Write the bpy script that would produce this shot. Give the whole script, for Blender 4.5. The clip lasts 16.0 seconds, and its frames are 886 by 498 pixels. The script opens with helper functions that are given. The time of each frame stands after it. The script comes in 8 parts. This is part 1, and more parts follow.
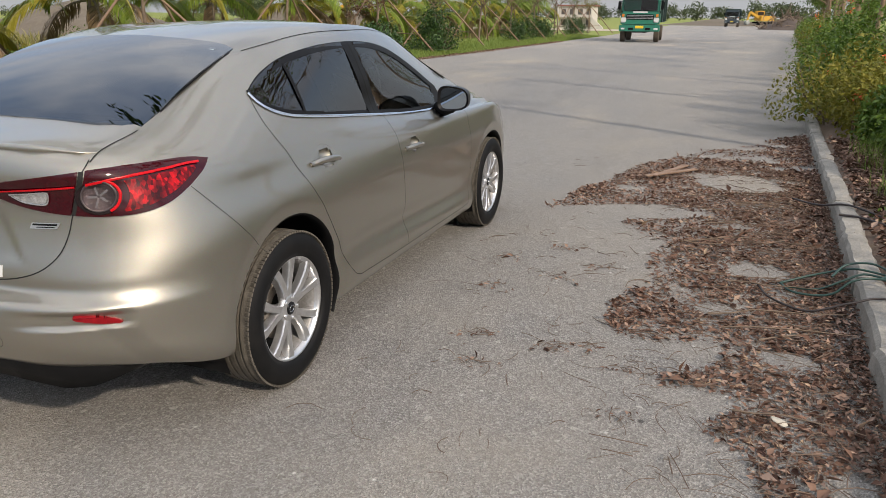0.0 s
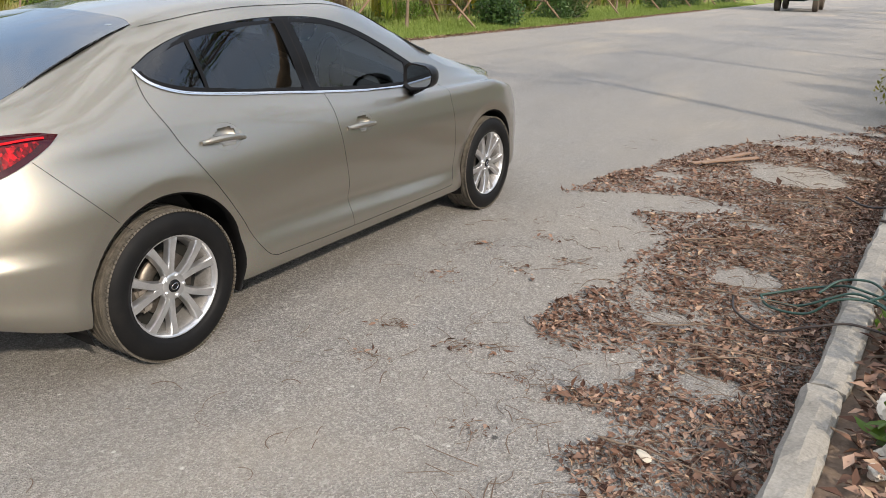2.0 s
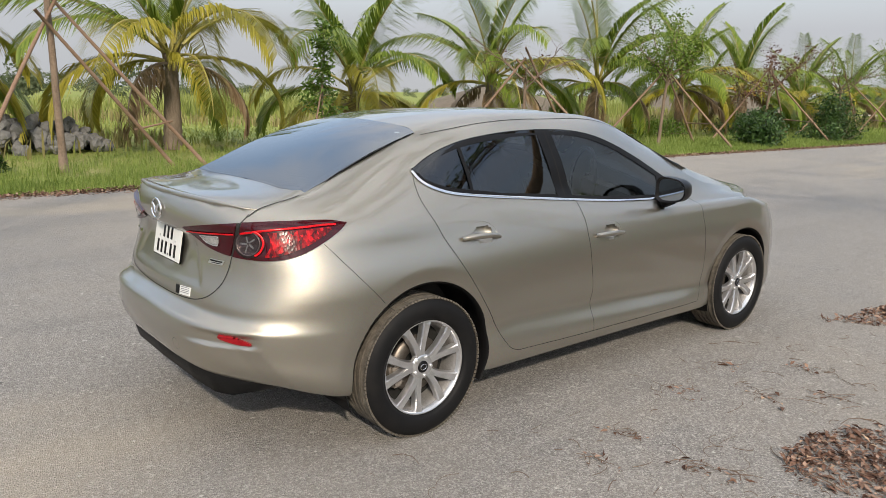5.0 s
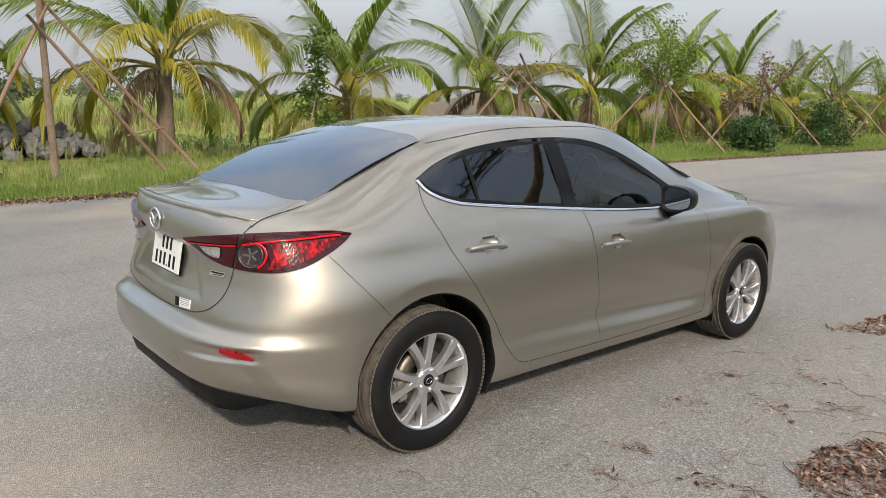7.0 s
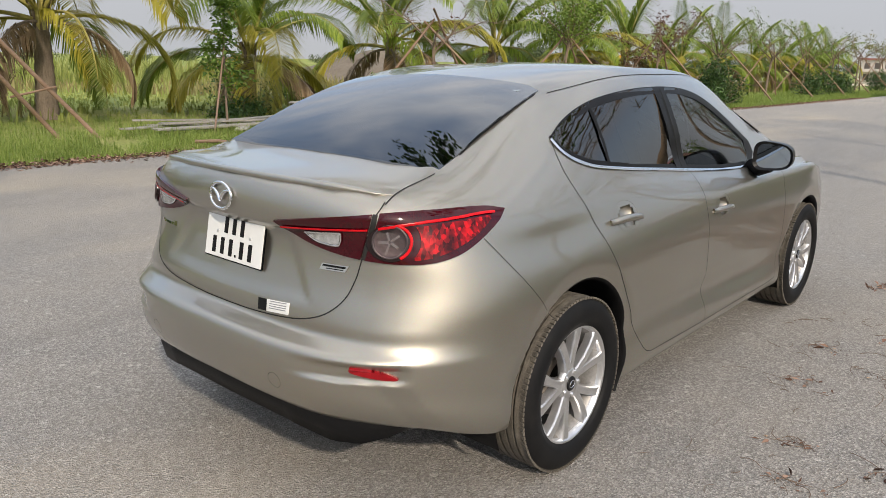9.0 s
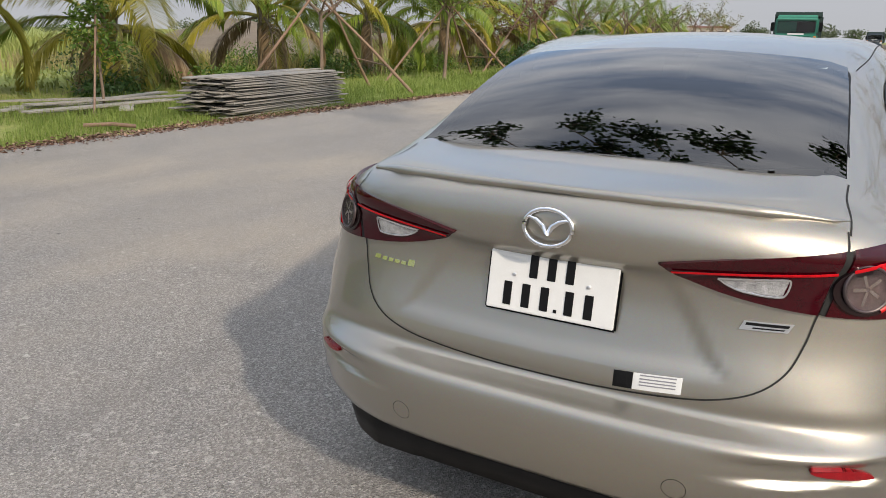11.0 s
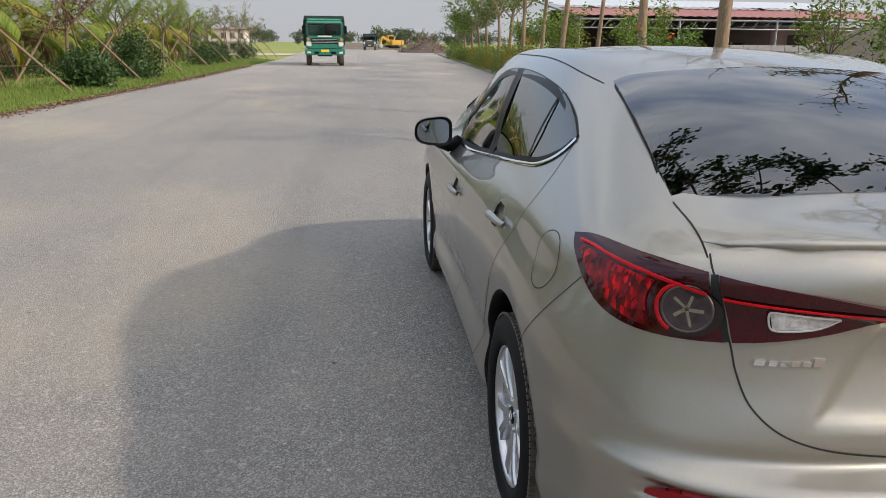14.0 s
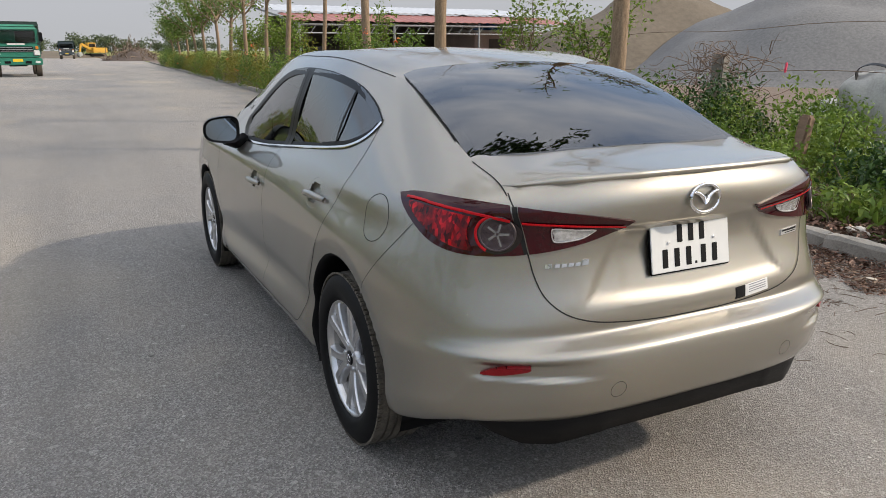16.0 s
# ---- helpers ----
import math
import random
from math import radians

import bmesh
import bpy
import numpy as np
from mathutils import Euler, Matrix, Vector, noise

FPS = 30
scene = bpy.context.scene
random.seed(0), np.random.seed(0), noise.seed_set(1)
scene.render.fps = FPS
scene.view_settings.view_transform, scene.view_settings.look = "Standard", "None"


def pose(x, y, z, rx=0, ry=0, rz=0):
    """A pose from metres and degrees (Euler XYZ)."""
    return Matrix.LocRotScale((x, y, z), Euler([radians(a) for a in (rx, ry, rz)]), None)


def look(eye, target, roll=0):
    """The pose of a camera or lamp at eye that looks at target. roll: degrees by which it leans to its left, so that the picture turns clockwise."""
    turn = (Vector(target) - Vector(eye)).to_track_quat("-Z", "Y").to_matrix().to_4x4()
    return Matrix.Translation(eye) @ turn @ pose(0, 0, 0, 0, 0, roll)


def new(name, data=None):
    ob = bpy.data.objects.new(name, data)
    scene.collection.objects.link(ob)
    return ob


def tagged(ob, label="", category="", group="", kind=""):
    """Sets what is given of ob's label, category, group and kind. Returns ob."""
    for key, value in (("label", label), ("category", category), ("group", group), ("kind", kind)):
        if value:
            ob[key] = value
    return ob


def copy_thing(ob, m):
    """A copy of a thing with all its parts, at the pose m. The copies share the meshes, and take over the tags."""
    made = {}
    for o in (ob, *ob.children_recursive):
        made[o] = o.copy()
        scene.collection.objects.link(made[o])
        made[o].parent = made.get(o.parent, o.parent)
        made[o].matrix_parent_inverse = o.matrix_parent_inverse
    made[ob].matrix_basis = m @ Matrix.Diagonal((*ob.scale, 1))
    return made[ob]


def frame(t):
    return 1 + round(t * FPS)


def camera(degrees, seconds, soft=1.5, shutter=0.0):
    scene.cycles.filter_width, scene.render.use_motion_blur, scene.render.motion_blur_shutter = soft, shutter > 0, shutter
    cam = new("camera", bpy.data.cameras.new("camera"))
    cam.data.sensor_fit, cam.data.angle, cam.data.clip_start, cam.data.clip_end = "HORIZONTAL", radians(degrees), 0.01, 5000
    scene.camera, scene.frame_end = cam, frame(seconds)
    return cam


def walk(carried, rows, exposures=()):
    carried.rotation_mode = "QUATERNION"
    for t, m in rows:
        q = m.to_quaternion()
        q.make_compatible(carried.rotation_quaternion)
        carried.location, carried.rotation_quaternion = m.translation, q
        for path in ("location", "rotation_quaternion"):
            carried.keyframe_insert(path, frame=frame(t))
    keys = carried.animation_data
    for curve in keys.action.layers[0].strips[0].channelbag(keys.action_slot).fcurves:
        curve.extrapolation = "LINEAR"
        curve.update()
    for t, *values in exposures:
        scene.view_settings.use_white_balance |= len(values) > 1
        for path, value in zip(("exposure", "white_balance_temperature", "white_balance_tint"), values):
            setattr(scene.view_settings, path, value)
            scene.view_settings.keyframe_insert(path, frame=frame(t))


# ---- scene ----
cam = camera(61.3, 16.0, soft=0.5)
PATH = [
    (0, (2.478, -2.478, 1.491), (1.802, -0.693, 0.894), 0.6),
    (0.5, (2.761, -2.249, 1.469), (2.068, -0.478, 0.851), 0.7),
    (1, (3.025, -1.931, 1.543), (2.327, -0.175, 0.889), 0.7),
    (1.5, (3.174, -1.857, 1.575), (2.417, -0.136, 0.894), 0.7),
    (2, (3.332, -1.858, 1.546), (2.343, -0.259, 0.865), 0.8),
    (2.5, (3.34, -1.921, 1.566), (2.158, -0.432, 0.944), 0.9),
    (3, (3.315, -1.978, 1.575), (2.0, -0.565, 1.05), 1.2),
    (3.5, (3.308, -1.988, 1.564), (1.883, -0.663, 1.101), 1.3),
    (4, (3.383, -1.992, 1.541), (1.895, -0.727, 1.107), 1.3),
    (6.5, (3.38, -1.964, 1.539), (1.868, -0.714, 1.145), 1.3),
    (7, (3.286, -1.981, 1.547), (1.789, -0.714, 1.152), 1.3),
    (7.5, (2.999, -2.042, 1.568), (1.543, -0.729, 1.175), 1.3),
    (8, (2.837, -2.137, 1.586), (1.45, -0.759, 1.167), 1.2),
    (8.5, (2.542, -2.166, 1.515), (1.22, -0.734, 1.066), 1.2),
    (9, (2.144, -2.224, 1.448), (0.882, -0.75, 0.962), 1.3),
    (9.5, (1.742, -2.369, 1.459), (0.57, -0.829, 0.954), 1.3),
    (10, (1.325, -2.379, 1.474), (0.223, -0.796, 0.945), 1.3),
    (10.2, (1.192, -2.429, 1.456), (0.108, -0.837, 0.917), 1.2),
    (12.3, (-0.385, -2.357, 1.417), (-0.761, -0.471, 0.868), 1.2),
    (12.5, (-0.5, -2.288, 1.453), (-0.773, -0.384, 0.905), 1.2),
    (13, (-0.787, -2.27, 1.463), (-0.858, -0.346, 0.922), 1.1),
    (13.5, (-1.113, -2.266, 1.447), (-1.05, -0.34, 0.91), 0.8),
    (14, (-1.303, -2.106, 1.457), (-1.089, -0.19, 0.926), 0.6),
    (14.5, (-1.457, -2.021, 1.463), (-0.977, -0.151, 0.942), 0.4),
    (15, (-1.586, -2.039, 1.442), (-0.889, -0.235, 0.934), 0.2),
    (15.5, (-1.637, -2.268, 1.423), (-0.819, -0.513, 0.923), -0.0),
    (16, (-1.71, -2.487, 1.441), (-0.836, -0.763, 0.926), -0.1),
]
walk(cam, [(t, look(eye, target, roll)) for t, eye, target, roll in PATH],
     exposures=[(0.0, -0.06, 6670, 11), (0.6, -0.04, 6670, 11), (1.4, 0.26, 6690, 11), (2.6, 0.22, 6670, 10), (4.2, 0.14, 6710, 10), (10.0, 0.08, 6670, 11), (12.4, -0.02, 6570, 12), (14.5, 0.02, 6620, 11), (15.0, -0.04, 6620, 11), (16.0, 0.02, 6670, 11)])

# ---- world, sun ----
SUN_DIR = Vector((1.42, -0.85, 1.0)).normalized()      # towards the sun
world = bpy.data.worlds.new("hazy_sky")
scene.world = world
world.use_nodes = True
wn, wl = world.node_tree.nodes, world.node_tree.links
wn.clear()
w_out = wn.new("ShaderNodeOutputWorld")
w_bg = wn.new("ShaderNodeBackground")
w_sky = wn.new("ShaderNodeTexSky")
w_sky.sky_type = "NISHITA"
w_sky.sun_disc = False
w_sky.sun_elevation = math.asin(SUN_DIR.z)
w_sky.sun_rotation = math.atan2(SUN_DIR.x, SUN_DIR.y)
w_sky.air_density, w_sky.dust_density, w_sky.ozone_density = 1.2, 1.2, 2.0
w_co = wn.new("ShaderNodeTexCoord")
w_map = wn.new("ShaderNodeMapping")
w_map.inputs["Scale"].default_value = (1.0, 1.0, 3.2)
w_noise = wn.new("ShaderNodeTexNoise")
w_noise.inputs["Scale"].default_value = 2.6
w_noise.inputs["Detail"].default_value = 6.0
w_noise.inputs["Roughness"].default_value = 0.55
w_ramp = wn.new("ShaderNodeValToRGB")
w_ramp.color_ramp.elements[0].position, w_ramp.color_ramp.elements[1].position = 0.36, 0.66
w_ramp.color_ramp.elements[0].color = (0.16, 0.16, 0.16, 1)
w_ramp.color_ramp.elements[1].color = (0.92, 0.92, 0.92, 1)
w_mix = wn.new("ShaderNodeMix")
w_mix.data_type = "RGBA"
w_sep = wn.new("ShaderNodeSeparateXYZ")
w_veil = wn.new("ShaderNodeValToRGB")                      # cloud veil, in the sky's own units, thicker overhead
for w_el, (w_at, w_col) in zip([w_veil.color_ramp.elements[0], w_veil.color_ramp.elements[1], w_veil.color_ramp.elements.new(0.3)], ((0.0, (0.188, 0.196, 0.208, 1)), (1.0, (0.31, 0.33, 0.385, 1)), (0.3, (0.228, 0.245, 0.284, 1)))):
    w_el.color = w_col
w_gain = wn.new("ShaderNodeVectorMath")
w_gain.operation = "SCALE"
w_gain.inputs["Scale"].default_value = 10.0
w_sat = wn.new("ShaderNodeHueSaturation")
w_sat.inputs["Saturation"].default_value = 1.0
wl.new(w_co.outputs["Generated"], w_map.inputs["Vector"])
wl.new(w_map.outputs["Vector"], w_noise.inputs["Vector"])
wl.new(w_noise.outputs["Fac"], w_ramp.inputs["Fac"])
w_low = wn.new("ShaderNodeMapRange")                       # haze hides the blue near the horizon
w_low.inputs["From Min"].default_value, w_low.inputs["From Max"].default_value = 0.08, 0.50
w_low.inputs["To Min"].default_value, w_low.inputs["To Max"].default_value = 1.0, 0.0
w_max = wn.new("ShaderNodeMath")
w_max.operation = "MAXIMUM"
wl.new(w_low.outputs["Result"], w_max.inputs[0])
wl.new(w_ramp.outputs["Color"], w_max.inputs[1])
wl.new(w_max.outputs["Value"], w_mix.inputs["Factor"])
wl.new(w_sky.outputs["Color"], w_sat.inputs["Color"])
wl.new(w_sat.outputs["Color"], w_mix.inputs["A"])
wl.new(w_co.outputs["Generated"], w_sep.inputs["Vector"])
wl.new(w_sep.outputs["Z"], w_veil.inputs["Fac"])
wl.new(w_sep.outputs["Z"], w_low.inputs["Value"])
wl.new(w_veil.outputs["Color"], w_gain.inputs[0])
wl.new(w_gain.outputs["Vector"], w_mix.inputs["B"])
wl.new(w_mix.outputs["Result"], w_bg.inputs["Color"])
w_bg.inputs["Strength"].default_value = 0.25
wl.new(w_bg.outputs["Background"], w_out.inputs["Surface"])

sun_data = bpy.data.lights.new("sun", "SUN")
sun_data.energy, sun_data.angle, sun_data.color = 3.4, radians(2.0), (1.0, 0.89, 0.74)
sun = new("sun", sun_data)
sun.matrix_world = look(SUN_DIR * 60, (0, 0, 0))


# ---- materials ----
class Nodes:
    """Short hand for one node material."""

    def __init__(self, name):
        self.mat = bpy.data.materials.new(name)
        self.mat.use_nodes = True
        self.tree = self.mat.node_tree
        self.bsdf = self.tree.nodes["Principled BSDF"]
        self.co = None

    def node(self, kind, **inputs):
        n = self.tree.nodes.new(kind)
        for key, value in inputs.items():
            self.put(n.inputs[key.replace("_", " ")], value)
        return n

    def put(self, socket, value):
        if isinstance(value, bpy.types.NodeSocket):
            self.tree.links.new(value, socket)
        else:
            socket.default_value = value

    def where(self, scale=(1, 1, 1)):
        if self.co is None:
            self.co = self.tree.nodes.new("ShaderNodeTexCoord").outputs["Object"]
        if scale == (1, 1, 1):
            return self.co
        m = self.tree.nodes.new("ShaderNodeMapping")
        m.inputs["Scale"].default_value = scale
        self.tree.links.new(self.co, m.inputs["Vector"])
        return m.outputs["Vector"]

    def noise(self, scale, detail=4.0, rough=0.55, stretch=(1, 1, 1)):
        return self.node("ShaderNodeTexNoise", Vector=self.where(stretch), Scale=scale, Detail=detail, Roughness=rough).outputs["Fac"]

    def voronoi(self, scale, feature="F1", out="Distance", stretch=(1, 1, 1)):
        n = self.tree.nodes.new("ShaderNodeTexVoronoi")
        n.feature = feature
        n.inputs["Scale"].default_value = scale
        self.tree.links.new(self.where(stretch), n.inputs["Vector"])
        return n.outputs[out]

    def ramp(self, fac, *stops):
        n = self.tree.nodes.new("ShaderNodeValToRGB")
        e = n.color_ramp.elements
        while len(e) < len(stops):
            e.new(0.5)
        for el, (at, col) in zip(e, stops):
            el.position = at
            el.color = (*col, 1) if isinstance(col, tuple) else (col, col, col, 1)
        self.tree.links.new(fac, n.inputs["Fac"])
        return n.outputs["Color"]

    def mix(self, fac, a, b, blend="MIX"):
        n = self.tree.nodes.new("ShaderNodeMix")
        n.data_type, n.blend_type = "RGBA", blend
        for key, value in (("Factor", fac), ("A", a), ("B", b)):
            if isinstance(value, tuple) and len(value) == 3:
                value = (*value, 1)
            self.put(n.inputs[key], value)
        return n.outputs["Result"]

    def bump(self, height, strength=0.3, distance=0.01, normal=None):
        n = self.node("ShaderNodeBump", Height=height, Strength=strength, Distance=distance)
        if normal is not None:
            self.put(n.inputs["Normal"], normal)
        return n.outputs["Normal"]

    def random(self):
        return self.tree.nodes.new("ShaderNodeObjectInfo").outputs["Random"]

    def island(self):
        return self.tree.nodes.new("ShaderNodeNewGeometry").outputs["Random Per Island"]

    def done(self, **inputs):
        for key, value in inputs.items():
            if isinstance(value, tuple) and len(value) == 3:
                value = (*value, 1)
            self.put(self.bsdf.inputs[key.replace("_", " ")], value)
        return self.mat


def plain(name, col, rough=0.5, metal=0.0, vary=0.12, scale=8.0, bump=0.0, **more):
    """A surface with soft mottling at two scales and a little relief."""
    n = Nodes(name)
    dark = tuple(c * (1 - vary) for c in col)
    light = tuple(min(1, c * (1 + vary)) for c in col)
    big = n.noise(scale, 4)
    fine = n.noise(scale * 9, 3)
    c = n.ramp(n.mix(0.45, big, fine), (0.3, dark), (0.7, light))
    if bump:
        more["Normal"] = n.bump(fine, bump, 0.004)
    return n.done(Base_Color=c, Roughness=rough, Metallic=metal, **more)


def m_paint():
    n = Nodes("champagne_paint")
    flake = n.voronoi(900.0, out="Color")
    dust = n.noise(3.0, 5)
    base = n.mix(0.16, (0.335, 0.314, 0.270), flake, "OVERLAY")
    base = n.mix(n.ramp(dust, (0.45, 0.0), (0.8, 0.07)), base, (0.36, 0.33, 0.275))
    film = n.ramp(n.noise(14.0, 4), (0.3, 0.015), (0.8, 0.05))
    return n.done(Base_Color=base, Metallic=0.90, Roughness=n.ramp(dust, (0.3, 0.39), (0.8, 0.44)), Coat_Weight=1.0, Coat_Roughness=film, Coat_IOR=1.5)


def m_leaf(name, a, b, rough=0.45, light=0.25, spec=0.25):
    """Foliage: each leaf its own tone, some light let through."""
    n = Nodes(name)
    col = n.ramp(n.island(), (0.0, a), (1.0, b))
    col = n.mix(n.ramp(n.noise(2.0, 3), (0.35, 0.0), (0.75, 0.35)), col, tuple(c * 0.6 for c in a))
    mat = n.done(Base_Color=col, Roughness=rough, Specular_IOR_Level=spec)
    tr = n.tree.nodes.new("ShaderNodeBsdfTranslucent")
    n.tree.links.new(col, tr.inputs["Color"])
    mx = n.tree.nodes.new("ShaderNodeMixShader")
    mx.inputs["Fac"].default_value = light
    out = n.tree.nodes["Material Output"]
    n.tree.links.new(n.bsdf.outputs["BSDF"], mx.inputs[1])
    n.tree.links.new(tr.outputs["BSDF"], mx.inputs[2])
    n.tree.links.new(mx.outputs["Shader"], out.inputs["Surface"])
    return mat


def m_bark(name, a, b, scale=6.0):
    n = Nodes(name)
    streak = n.noise(scale, 6, 0.65, (2.5, 2.5, 0.5))
    spots = n.noise(scale * 4, 4, 0.6)
    col = n.ramp(n.mix(0.4, streak, spots), (0.3, a), (0.7, b))
    return n.done(Base_Color=col, Roughness=0.9, Normal=n.bump(streak, 0.7, 0.015))


def m_wood(name, a, b):
    n = Nodes(name)
    grain = n.noise(5.0, 6, 0.6, (9, 1.2, 9))
    tone = n.mix(0.35, grain, n.island())
    return n.done(Base_Color=n.ramp(tone, (0.25, a), (0.75, b)), Roughness=0.85, Normal=n.bump(grain, 0.4, 0.004))


def m_road():
    """Worn asphalt: pale stone chips in a grey binder, with sandy dust in drifts and a few tyre-dark bands."""
    n = Nodes("dusty_asphalt")
    chip = n.voronoi(150.0, out="Color")
    chip_d = n.voronoi(150.0)
    chip2 = n.voronoi(46.0, out="Color")
    tone = n.ramp(chip, (0.1, (0.095, 0.093, 0.092)), (0.55, (0.208, 0.203, 0.198)), (0.95, (0.44, 0.42, 0.395)))
    stones = n.ramp(chip2, (0.88, 0.0), (0.95, 0.6))
    tone = n.mix(stones, tone, (0.52, 0.50, 0.47))
    drift = n.mix(0.35, n.noise(0.22, 6, 0.6), n.noise(1.7, 6, 0.65))
    dust = n.ramp(drift, (0.34, 0.12), (0.66, 0.72))
    place = n.tree.nodes.new("ShaderNodeSeparateXYZ")
    n.put(place.inputs["Vector"], n.where())
    lane = n.node("ShaderNodeMapRange", Value=place.outputs["X"], From_Min=-6.0, From_Max=3.0)
    swept = n.ramp(lane.outputs["Result"], (0.05, 1.0), (0.36, 0.75), (0.58, 0.48), (0.70, 0.55), (0.86, 1.0))
    dust = n.mix(1.0, dust, swept, "MULTIPLY")
    col = n.mix(dust, tone, (0.345, 0.306, 0.255))
    sand = n.ramp(n.noise(0.35, 4, 0.5, (1.0, 0.45, 1)), (0.55, 0.0), (0.72, 0.55))
    col = n.mix(sand, col, (0.46, 0.385, 0.285))
    band = n.ramp(n.noise(0.5, 3, 0.5, (2.6, 0.07, 1)), (0.55, 0.0), (0.70, 0.22))
    col = n.mix(band, col, (0.13, 0.125, 0.12))
    pale = n.mix(1.0, n.ramp(n.voronoi(15.0), (0.08, 1.0), (0.15, 0.0)), n.ramp(n.voronoi(15.0, out="Color"), (0.74, 0.0), (0.80, 0.8)), "MULTIPLY")
    col = n.mix(pale, col, (0.55, 0.53, 0.49))
    oil = n.mix(1.0, n.ramp(n.voronoi(5.0), (0.05, 1.0), (0.09, 0.0)), n.ramp(n.voronoi(5.0, out="Color"), (0.70, 0.0), (0.76, 0.8)), "MULTIPLY")
    col = n.mix(oil, col, (0.045, 0.042, 0.04))
    grit = n.ramp(n.noise(420.0, 2), (0.3, 0.62), (0.7, 1.38))
    col = n.mix(0.9, col, grit, "MULTIPLY")
    h = n.bump(chip_d, 0.95, 0.007)
    h = n.bump(n.noise(60.0, 3), 0.30, 0.006, h)
    return n.done(Base_Color=col, Roughness=0.88, Normal=h, Specular_IOR_Level=0.3)


def m_ground():
    """Grassy waste land: green and straw patches over bare earth."""
    n = Nodes("meadow_soil")
    patch = n.mix(0.4, n.noise(0.09, 5, 0.6), n.noise(0.9, 5, 0.65))
    col = n.ramp(patch, (0.30, (0.15, 0.20, 0.045)), (0.50, (0.23, 0.265, 0.070)), (0.62, (0.29, 0.275, 0.110)), (0.76, (0.31, 0.265, 0.160)))
    fine = n.ramp(n.noise(14.0, 5), (0.3, 0.6), (0.7, 1.25))
    col = n.mix(0.85, col, fine, "MULTIPLY")
    return n.done(Base_Color=col, Roughness=0.95, Normal=n.bump(n.noise(9.0, 5), 0.8, 0.05), Specular_IOR_Level=0.15)


def m_concrete(name, a, b, scale=5.0):
    n = Nodes(name)
    big = n.noise(scale, 5, 0.6)
    fine = n.noise(scale * 16, 4, 0.6)
    col = n.ramp(n.mix(0.45, big, fine), (0.3, a), (0.72, b))
    return n.done(Base_Color=col, Roughness=0.92, Normal=n.bump(n.mix(0.5, big, fine), 0.6, 0.01))


def m_litter():
    n = Nodes("dead_leaf")
    col = n.ramp(n.island(), (0.0, (0.055, 0.028, 0.020)), (0.35, (0.135, 0.074, 0.051)), (0.7, (0.225, 0.137, 0.099)), (0.93, (0.35, 0.24, 0.182)), (1.0, (0.41, 0.29, 0.19)))
    return n.done(Base_Color=col, Roughness=0.8, Specular_IOR_Level=0.2)


def m_glass(name, tint, rough=0.0, coat=1.0):
    n = Nodes(name)
    return n.done(Base_Color=tint, Roughness=rough, Transmission_Weight=1.0, IOR=1.52, Coat_Weight=coat, Coat_Roughness=0.0, Coat_IOR=1.52)


def m_tyre():
    n = Nodes("tyre_rubber")
    dust = n.noise(9.0, 5)
    col = n.mix(n.ramp(dust, (0.5, 0.0), (0.85, 0.08)), (0.007, 0.007, 0.0075), (0.09, 0.078, 0.062))
    return n.done(Base_Color=col, Roughness=0.6, Specular_IOR_Level=0.16, Normal=n.bump(n.noise(90, 3), 0.12, 0.002))


PAINT = m_paint()
ROAD = m_road()
GROUND = m_ground()
TYRE = m_tyre()
TREAD = plain("dusty_tread_rubber", (0.092, 0.080, 0.064), 0.9, vary=0.6, scale=26, bump=0.3)
ALLOY = plain("alloy", (0.63, 0.63, 0.64), 0.30, 0.88, 0.12, 24)
BLACK = plain("black_plastic", (0.006, 0.006, 0.0065), 0.5, 0, 0.2, 30, 0.1, Specular_IOR_Level=0.15)
SATIN = plain("satin_chrome", (0.62, 0.62, 0.63), 0.32, 0.9, 0.05, 20)
DULL_ALLOY = plain("dusty_alloy", (0.30, 0.29, 0.28), 0.5, 0.6, 0.3, 12)
GLOSS_BLACK = plain("gloss_black", (0.006, 0.006, 0.007), 0.35, 0, 0.1, 10, Specular_IOR_Level=0.2)
GAP = plain("dark_gap", (0.008, 0.008, 0.007), 0.8)
CHROME = plain("chrome", (0.78, 0.78, 0.79), 0.07, 1.0, 0.03, 10)
TINT = m_glass("tinted_glass", (0.035, 0.045, 0.055), 0.0, 0.7)
TINT_FRONT = m_glass("light_tinted_glass", (0.40, 0.46, 0.46), 0.0, 0.35)
RED = plain("red_lens", (0.50, 0.004, 0.009), 0.22, 0, 0.30, 60, Specular_IOR_Level=0.2, Coat_Weight=0.10, Coat_Roughness=0.02)
RED_REFLECTOR = plain("red_reflector", (0.22, 0.004, 0.008), 0.3, 0, 0.3, 60, 0.2, Specular_IOR_Level=0.3)
RED_DARK = plain("dark_red_lens", (0.034, 0.0005, 0.003), 0.05, 0, 0.25, 40, Specular_IOR_Level=0.42)
def m_facet():
    """Moulded red lens: small facets, the light that some catch put into their colour."""
    n = Nodes("faceted_red_lens")
    cell = n.voronoi(105.0, out="Color", stretch=(1, 1, 0.5))
    col = n.ramp(n.mix(0.66, cell, n.noise(16.0, 3, 0.6)), (0.36, (0.03, 0.0, 0.001)), (0.52, (0.17, 0.001, 0.003)), (0.70, (0.62, 0.004, 0.009)))
    return n.done(Base_Color=col, Roughness=0.18, Specular_IOR_Level=0.25, Coat_Weight=0.1, Coat_Roughness=0.02, Normal=n.bump(n.voronoi(105.0, stretch=(1, 1, 0.5)), 0.15, 0.003))


